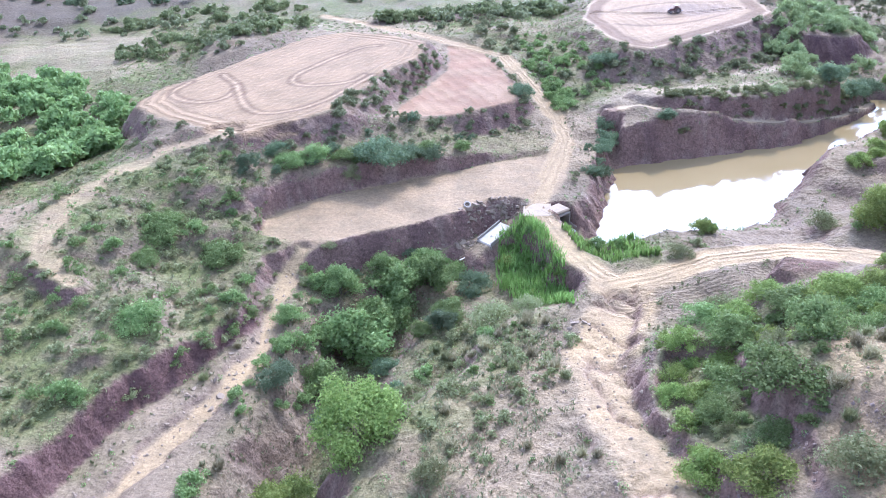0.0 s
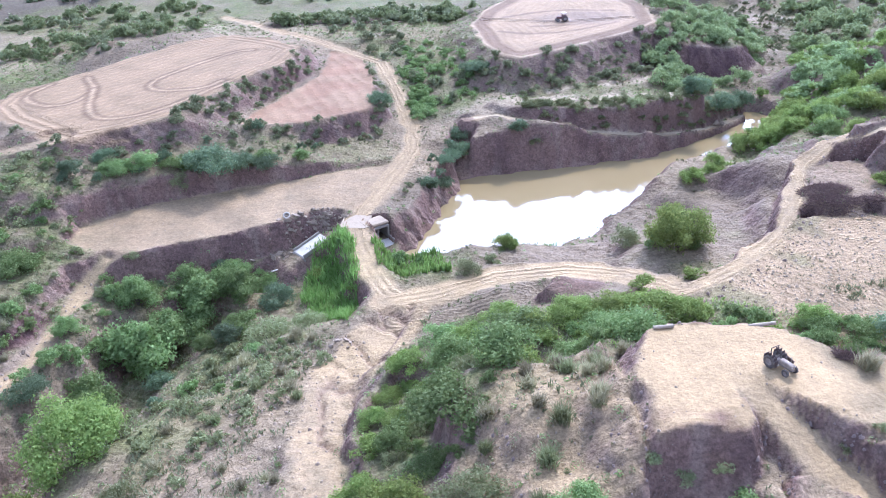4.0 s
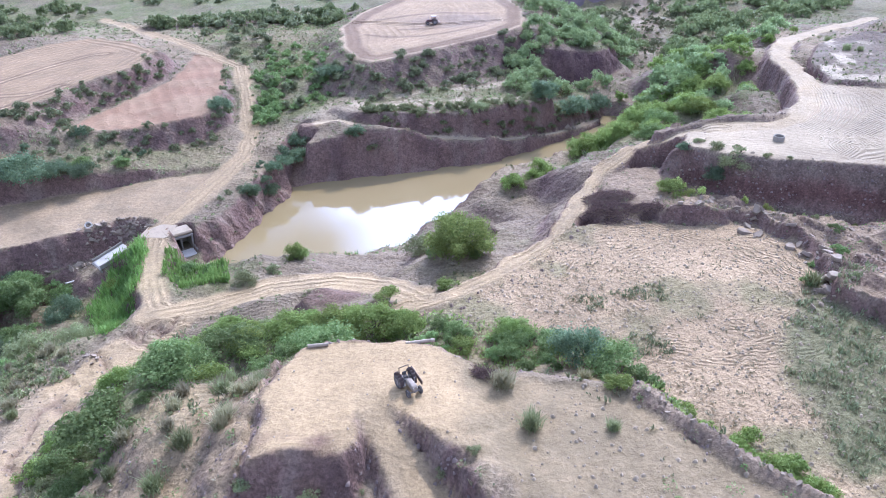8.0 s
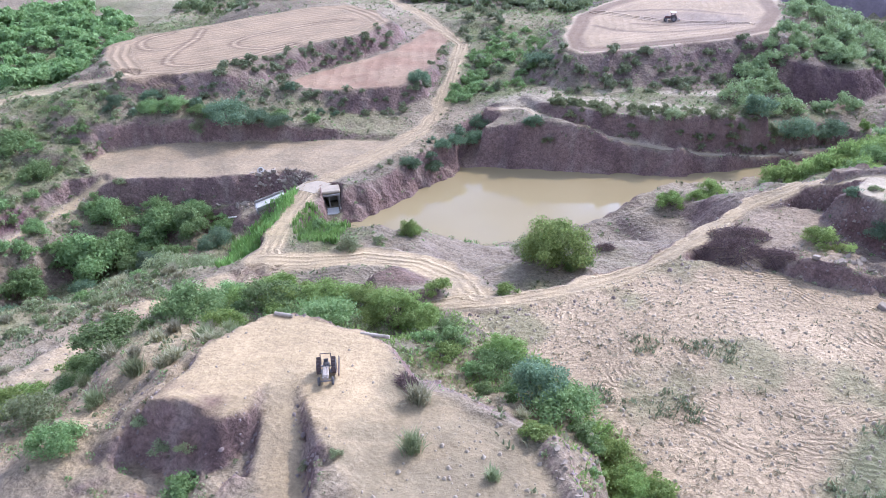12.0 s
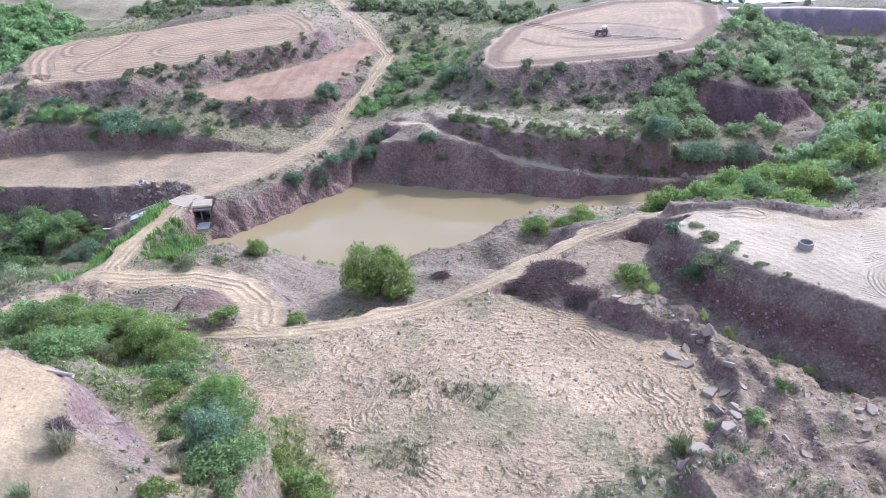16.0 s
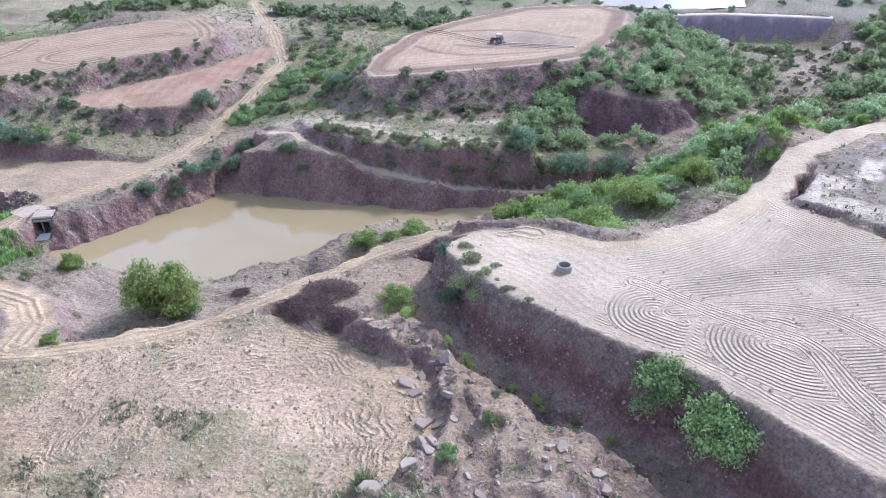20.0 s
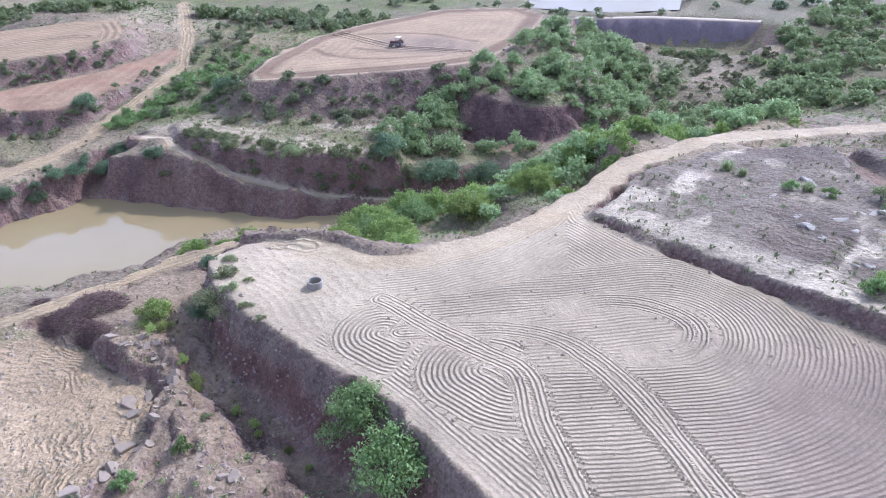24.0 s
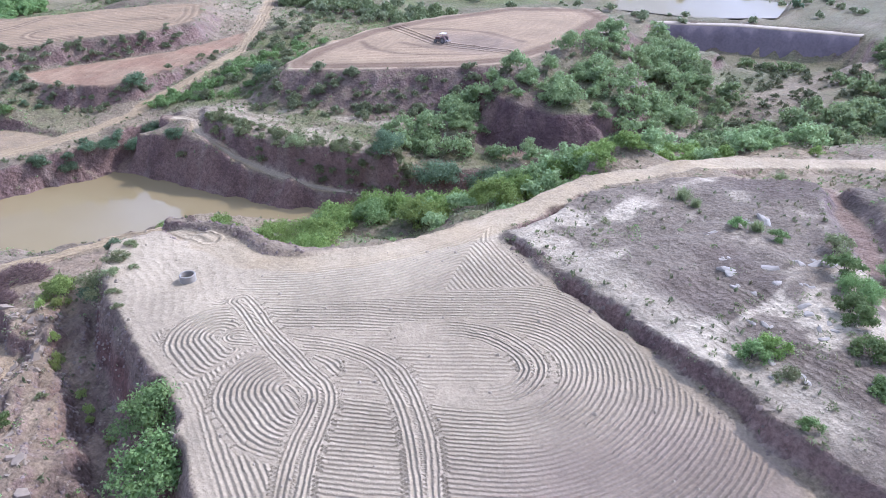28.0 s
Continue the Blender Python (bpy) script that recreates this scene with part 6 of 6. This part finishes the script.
thicket("thicket", [(BANK_NORTH, 90), (ROADSIDE, 70), ([(38, 176), (36, 190), (44, 181), (54, 184), (66, 192), (80, 204), (82, 192), (70, 180), (52, 174)], 130), ([(-68, 152), (-57, 140), (-47, 132), (-38, 126), (-27, 132), (-19, 143), (-15, 156), (-21, 152), (-30, 137), (-39, 133), (-57, 147)], 90)], "scrub", (0.7, 2.2), 560, 0.115, "dull green bushes on banks beside the track", 66)
thicket("hedge", [([(-15, 151), (-25, 142), (-21, 157), (-14, 169), (-7, 180), (-6, 192), (-3, 186), (-8.5, 168)], 330), ([(8, 155), (16, 160), (14, 176), (10, 190), (8, 175)], 60), ([(-14, 150.5), (-5, 149), (4, 151.4), (12, 156.4), (15, 162), (15, 152), (4, 146.6), (-10, 145.6)], 130)], "scrub", (0.5, 1.5), 300, 0.14, "low dull green bushes on the bank between two fields", 67)
thicket("thicket", [([(-66, 128), (-38, 130), (-24, 106), (-29, 90), (-46, 64), (-70, 60)], 430), ([(-2, 92), (10, 86), (14, 80), (6, 60), (-8, 52), (-10, 82)], 110)], "grey", (0.4, 1.4), 170, 0.16, "low scattered grey-green scrub on the hill", 68)
thicket("thicket", [([(-68, 140), (-50, 126), (-30, 126), (-16, 133), (14, 150), (12, 156), (-14, 150), (-24, 142), (-38, 130), (-58, 144), (-69, 156)], 150), ([(36, 192), (40, 180), (46, 177), (66, 188), (80, 200), (88, 212), (96, 210), (88, 192), (66, 176), (44, 170), (34, 176)], 190),
                    ([(-14, 152), (-6, 170), (-1, 190), (-6, 196), (-10, 178), (-18, 160)], 50), ([(16, 124), (22, 142), (27, 156), (32, 156), (29, 144), (24, 128)], 26)], "scrub", (0.4, 1.3), 300, 0.13, "low dusty green scrub on the eroded slopes", 69)
thicket("thicket", [([(114, 182), (119, 166), (124, 150), (127, 158), (130, 167), (139, 182), (150, 194), (142, 202), (128, 204), (116, 196)], 90)], "bright", (1.3, 3.2), 900, 0.08, "light green bushes on the slope above the stream", 70)
thicket("thicket", [([(-66, 128), (-38, 130), (-24, 106), (-29, 90), (-46, 64), (-70, 60)], 130)], "mid", (0.5, 1.7), 300, 0.12, "scattered green bushes on the hill", 71)
thicket("thicket", [([(116, 206), (122, 206), (140, 214), (150, 232), (146, 262), (134, 282), (112, 276), (108, 262), (118, 244), (120, 226)], 420)], "scrub", (0.4, 1.5), 170, 0.16, "low dusty shrubs along the dry stream bed", 72)
thicket("thicket", [([(108, 222), (118, 214), (122, 226), (118, 246), (106, 262), (92, 276), (86, 268), (102, 246)], 130), ([(90, 276), (104, 276), (124, 282), (134, 288), (120, 272)], 40)], "pale", (1.4, 3.6), 420, 0.12, "dense haze-pale green bushes beside the dry stream bed", 73)
thicket("thicket", [([(44, 158.2), (58, 157.8), (72, 159), (84, 164.5), (90, 170.5), (86, 174), (74, 166), (58, 164), (44, 163.5)], 360)], "grey", (0.6, 1.6), 420, 0.11, "grey-green scrub on the bank above the pond", 74)
thicket("thicket", [([(22, 160), (20, 175), (16, 190), (20, 193), (25, 177), (26, 162)], 120), ([(24, 164), (20, 192), (14, 206), (22, 214), (34, 200), (36, 180), (34, 168)], 120)], "mid", (0.8, 2.0), 420, 0.11, "green bushes along the edge of the track", 75)
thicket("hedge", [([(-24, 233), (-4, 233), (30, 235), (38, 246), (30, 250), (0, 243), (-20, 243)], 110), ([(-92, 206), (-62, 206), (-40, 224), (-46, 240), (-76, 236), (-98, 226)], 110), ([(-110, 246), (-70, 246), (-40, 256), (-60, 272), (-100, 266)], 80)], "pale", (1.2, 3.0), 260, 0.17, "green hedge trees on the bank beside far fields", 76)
thicket("thicket", [([(-40, 119), (-40, 130), (-24, 142), (-12, 148), (14, 153), (17, 142), (0, 134.5), (-18, 127.5)], 26), ([(19, 131), (23, 142), (26, 154), (31, 156), (29, 146), (25.5, 131)], 16)], "dark", (0.8, 2.2), 900, 0.09, "dark green bushes along the top of cut banks", 77)
thicket("thicket", [([(-66, 128), (-38, 130), (-24, 106), (-29, 90), (-46, 64), (-66, 70)], 30), ([(-26, 92), (-24, 104), (-20, 100), (-21.5, 80), (-26, 64), (-31, 56), (-29, 70)], 34)], "mid", (0.8, 2.4), 1100, 0.08, "green bushes on the hill and beside the path", 78)
thicket("thicket", [([(84, 150), (92, 140), (103, 132), (113, 148), (117, 166), (114, 182), (104, 186), (99, 170)], 60)], "bright", (1.5, 3.4), 1500, 0.07, "light green bushes along the pond's upper end", 79)
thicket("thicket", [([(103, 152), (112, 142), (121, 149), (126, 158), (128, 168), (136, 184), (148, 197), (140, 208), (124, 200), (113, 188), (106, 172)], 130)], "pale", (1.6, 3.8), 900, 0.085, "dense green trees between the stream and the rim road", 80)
thicket("woodland", [(WOODS_WEST, 330)], "mid", (2.2, 5.2), 560, 0.135, "dense green scrub woodland below the fields", 61)
thicket("woodland", [(WOODS_EAST, 330), ([(126, 200), (150, 205), (150, 240), (130, 236)], 26)], "pale", (1.8, 4.2), 380, 0.13, "haze-pale green scrub woodland across the stream bed", 62)
thicket("hedge", [(HEDGES, 70), (SLOPE_FAR, 240), ([(-40, 262), (80, 276), (140, 330), (-60, 345)], 200)], "scrub", (0.9, 2.6), 200, 0.2, "green hedges and scrub along far fields", 63)
thicket("woodland", [([(-190, 280), (-90, 272), (-60, 330), (-260, 420)], 330), ([(60, 312), (140, 318), (160, 420), (20, 420)], 70)], "dark", (1.2, 3.2), 150, 0.24, "scrub on the far hillside", 64)


def scrub(name, leaf, density, seed, label, tall, width, blades, need):
    """Knee-high tufts over the unploughed ground, thick in some places and thin in others."""
    r = np.random.RandomState(seed)
    n = int(density * 290 * 228)
    x, y = r.uniform(CORE[0], CORE[1], n), r.uniform(CORE[2], CORE[3], n)
    chance = np.clip(0.25 + 0.9 * rough(x, y, 11, 3, seed) + 0.6 * near_grid(GREEN, x, y), 0, 1) * np.clip(1 - 1.3 * near_grid(BARE, x, y), 0, 1) * np.clip(1.7 - near_grid(STEEP, x, y), 0.3, 1)
    keep = r.rand(n) < chance * need
    x, y = x[keep], y[keep]
    s = 0.25 + 0.75 * r.rand(len(x)) ** 2
    at = np.repeat(np.stack([x, y], -1), blades, 0) + r.normal(0, 0.12, (len(x) * blades, 2)) * np.repeat(s, blades)[:, None]
    v, q = blades_of(r, at, np.repeat(s, blades), tall, width, 0.5)
    v[:, 2] += np.repeat(ground_at(x, y), blades * 6)
    return stuff(name, v, q, LEAF[leaf], label, "grass")


scrub("grass_tufts", "scrub", 0.46, 161, "grey-green grass tufts on the slopes", 0.62, 0.12, 5, 1.0)
scrub("grass_tufts", "straw", 0.24, 162, "dry straw-coloured grass tufts on the slopes", 0.62, 0.09, 5, 0.8)


def low_cover(name, leaf, density, seed, label, need):
    """Small cushions of leaves among the grass."""
    r = np.random.RandomState(seed)
    n = int(density * 290 * 228)
    x, y = r.uniform(CORE[0], CORE[1], n), r.uniform(CORE[2], CORE[3], n)
    chance = np.clip(0.1 + 0.9 * rough(x, y, 15, 3, seed) + 0.75 * near_grid(GREEN, x, y), 0, 1) * np.clip(1 - 1.4 * near_grid(BARE, x, y), 0, 1) * np.clip(1.8 - near_grid(STEEP, x, y), 0.3, 1)
    keep = r.rand(n) < chance * need
    x, y = x[keep], y[keep]
    k = 22
    s = np.repeat(0.25 + 0.6 * r.rand(len(x)) ** 2.2, k)
    way = r.normal(0, 1, (len(x) * k, 3))
    way /= np.linalg.norm(way, axis=1)[:, None]
    way[:, 2] = np.abs(way[:, 2])
    c = np.stack([np.repeat(x, k), np.repeat(y, k), np.repeat(ground_at(x, y), k)], -1) + way * s[:, None] * (1, 1, 0.9)
    v, q = sprigs(c, way, 0.125, r)
    return stuff(name, v, q, LEAF[leaf], label, "shrubs")


low_cover("low_shrubs", "grey", 0.26, 171, "low grey-green shrubs on dry ground", 0.9)
low_cover("low_shrubs", "mid", 0.17, 172, "low green shrubs on dry ground", 0.8)


def crop(name, poly, number, seed, leaf, label, tall, width, blades, lean=0.4, spread=0.15, sizes=(0.6, 1.0), patchy=-9.0):
    r = np.random.RandomState(seed)
    x, y = pick_in(poly, number, r)
    keep = rough(x, y, 5.5, 3, seed) > patchy
    x, y = x[keep], y[keep]
    s = r.uniform(*sizes, len(x))
    at = np.repeat(np.stack([x, y], -1), blades, 0) + r.normal(0, spread, (len(x) * blades, 2))
    v, q = blades_of(r, at, np.repeat(s, blades), tall, width, lean)
    v[:, 2] += np.repeat(ground_at(x, y), blades * 6)
    return stuff(name, v, q, LEAF[leaf], label, "grass")


crop("reed_bed", [(10.2, 118), (13, 112), (15.4, 100), (15, 88.5), (11.5, 94), (5.6, 103.2), (6.4, 114.5)], 2100, 181, "reed", "tall bright green reeds below the causeway", 1.75, 0.085, 6, 0.9, 0.32, (0.4, 1.0))
crop("reed_bed", [(16.6, 112), (20, 113.5), (22.5, 111.5), (27, 108), (28, 103.5), (29.5, 98.5), (23.5, 98.5), (19, 102), (17.2, 106)], 700, 182, "reed", "bright green reeds at the edge of the pond", 1.5, 0.11, 5, 0.5, 0.2)
crop("reed_bed", [(27, 110.5), (38, 112.5), (46, 116), (47, 113), (38, 109), (28, 107)], 160, 183, "mid", "green rushes at the water's edge", 0.9, 0.09, 5, 0.5, 0.2)
crop("weeds", [(72, 72), (75, 82), (86, 84), (92, 80), (90, 72), (82, 68)], 1100, 184, "scrub", "grey-green weeds in patches on the stony field", 0.55, 0.08, 7, 0.6, 0.22, (0.3, 1.0), 0.25)
crop("weeds", PLOT_GREEN, 2300, 185, "scrub", "grey-green weeds on the fallow plot", 0.65, 0.1, 6, 0.6, 0.22, (0.3, 1.0), -0.3)
crop("weeds", [(60, 80), (66, 74), (78, 62), (96, 42), (120, 58), (104, 80), (104, 96), (84, 100), (72, 90)], 900, 186, "straw", "sparse dry weeds in the stony field", 0.4, 0.06, 5, 0.5, 0.12, (0.3, 1.0))
crop("grass", [(30, 80), (44, 84), (58, 78), (66, 70), (78, 60), (84, 48), (79, 47), (70, 60), (58, 63), (46, 62), (38, 68)], 4600, 187, "bright", "fresh green grass behind the terrace", 0.55, 0.1, 4, 0.6, 0.25, (0.4, 1.0))
crop("grass", [(2, 84), (12, 86), (11, 70), (12, 56), (6, 46), (-6, 52), (-4, 66)], 1500, 197, "scrub", "dry grey-green grass on the slope beside the wash", 0.6, 0.09, 5, 0.6, 0.25, (0.4, 1.0), -0.1)
crop("grass", [(-20, 66), (-24, 100), (-4, 108), (10, 90), (6, 80), (-4, 66)], 1900, 188, "scrub", "dull green grass down the gully slope", 0.5, 0.1, 4, 0.6, 0.25, (0.4, 1.0))


crop("stubble", FIELD_PEBBLE, 2600, 189, "straw", "short dull stubble tufts over the ploughed field", 0.22, 0.07, 5, 0.6, 0.1, (0.4, 1.1), -0.2)
crop("dry_reeds", [(118, 152), (121, 168), (126, 170), (127, 160), (123, 150)], 160, 190, "straw", "tall dry straw-coloured reeds below the rim road", 1.7, 0.07, 7, 0.9, 0.3, (0.5, 1.0))
crop("grass", [(-25, 98), (-20, 96), (-18, 76), (-24, 56), (-34, 40), (-40, 42), (-31, 58), (-26.5, 76)], 1100, 194, "scrub", "dull green grass on the slope beside the path", 0.6, 0.1, 5, 0.6, 0.25, (0.4, 1.0))
crop("grass", [(66, 70), (74, 64), (80, 57), (88, 45), (94, 44), (88, 55), (80, 65), (70, 73)], 2400, 195, "bright", "fresh green grass on the bank above the stony field", 0.55, 0.1, 5, 0.6, 0.25, (0.4, 1.0))


def rubble(name, outlines, mat, sizes, seed, label):
    """Loose clods and stones: small uneven pyramids, too many to count."""
    r, pieces = np.random.RandomState(seed), []
    for poly, number in outlines:
        x, y = pick_in(poly, number, r)
        n = len(x)
        z = ground_at(x, y)
        s = sizes[0] + (sizes[1] - sizes[0]) * r.rand(n) ** 3
        a = r.uniform(0, 6.28, n)
        ring_ = [np.stack([x + s * np.cos(a + k * 1.571 + r.uniform(-0.4, 0.4, n)) * r.uniform(0.6, 1.2, n), y + s * np.sin(a + k * 1.571) * r.uniform(0.6, 1.2, n), z - 0.03], -1) for k in range(4)]
        high = [ring_[k] * 0.45 + np.stack([x, y, z], -1) * 0.55 + np.stack([0 * x, 0 * y, s * r.uniform(0.4, 0.9, n)], -1) for k in range(4)]
        v = np.stack(ring_ + high, 1).reshape(-1, 3)
        k = 8 * np.arange(n)[:, None]
        q = np.concatenate([k + np.array([f]) for f in ((0, 1, 5, 4), (1, 2, 6, 5), (2, 3, 7, 6), (3, 0, 4, 7), (4, 5, 6, 7))])
        pieces.append((v, q))
    v, q = join(pieces)
    return stuff(name, v, q, mat, label, "stones")


rubble("clods", [(FIELD_PEBBLE, 9000), (FIELD_WHITE, 500), (EAST_TOP, 1000)], CLOD, (0.07, 0.32), 191, "small dry clods scattered over the field")
rubble("clods", [([(49, 75.6), (54, 78.6), (61, 81.8), (68.2, 86.4), (74.6, 92.2), (79.8, 99.8), (81.4, 99.6), (76, 91.4), (69, 85), (61.6, 80.2), (54.6, 77)], 900), ([(132, 138), (139.4, 134.8), (154.8, 129.2), (168, 122.8), (168.6, 124.4), (155, 131), (140, 136.8), (133, 140.4)], 700),
                 ([(96, 119.6), (102, 121), (108, 121.4), (113, 120.9), (117.6, 123.2), (118.6, 126.4), (113, 122.8), (108, 123.4), (102, 122.8), (96, 121.4)], 260)], DARK_CLOD, (0.1, 0.42), 196, "dark clods along the edge of road and field")
rubble("stones", [(SHELF, 1500), ([(2, 116), (0, 119.5), (6, 123), (10.5, 122.5), (9, 119), (5, 118)], 420), ([(-30, 105), (-26, 104), (-24, 80), (-32, 60), (-46, 56), (-30, 88)], 1100), ([(8, 86), (19, 84), (20, 60), (22, 44), (8, 44), (2, 70)], 900),
                  ([(96, 112), (109, 106), (127, 100), (126, 94), (107, 101), (93, 110)], 700), ([(80, 112), (90, 120), (84, 126), (60, 124), (50, 112), (44, 98)], 500)], ROCK, (0.06, 0.34), 192, "loose grey stones on eroded ground")
rubble("stones", [(RISE, 1100), (TERRACE, 160), (BENCH, 420), ([(30, 52), (46, 60), (46, 44), (32, 38)], 420)], ROCK, (0.05, 0.2), 193, "loose pale stones on bare ground")


def scree(name, box, number, mat, sizes, seed, label, steep):
    """Broken lumps of clay on the steep faces within a box of x from, x to, y from, y to."""
    r = np.random.RandomState(seed)
    x, y = r.uniform(box[0], box[1], number), r.uniform(box[2], box[3], number)
    keep = (near_grid(STEEP, x, y) > steep) & (near_grid(ZZ, x, y) > WATER + 0.1) & (rough(x, y, 4, 2, seed) > -0.35)
    x, y = x[keep], y[keep]
    n = len(x)
    z = ground_at(x, y)
    size = sizes[0] + (sizes[1] - sizes[0]) * r.rand(n) ** 2.5
    corners = []
    for a, b, c in ((-1, -1, -0.5), (1, -1, -0.5), (1, 1, -0.5), (-1, 1, -0.5), (-0.6, -0.6, 0.7), (0.6, -0.6, 0.5), (0.5, 0.6, 0.8), (-0.6, 0.5, 0.6)):
        corners.append(np.stack([x + size * (a * r.uniform(0.5, 1.2, n)), y + size * (b * r.uniform(0.5, 1.2, n)), z + size * c * r.uniform(0.6, 1.2, n)], -1))
    k = 8 * np.arange(n)[:, None]
    q = np.concatenate([k + np.array([f]) for f in ((0, 1, 5, 4), (1, 2, 6, 5), (2, 3, 7, 6), (3, 0, 4, 7), (4, 5, 6, 7))])
    return stuff(name, np.stack(corners, 1).reshape(-1, 3), q, mat, label, "stones")


scree("clay_lumps", (20, 100, 38, 75), 15000, FACE_CLOD, (0.04, 0.2), 201, "broken brown clay lumps on the terrace cuts", 0.75)
scree("clay_lumps", (84, 150, 80, 125), 24000, FACE_CLOD, (0.04, 0.2), 202, "broken brown clay lumps on the field scarps", 0.75)
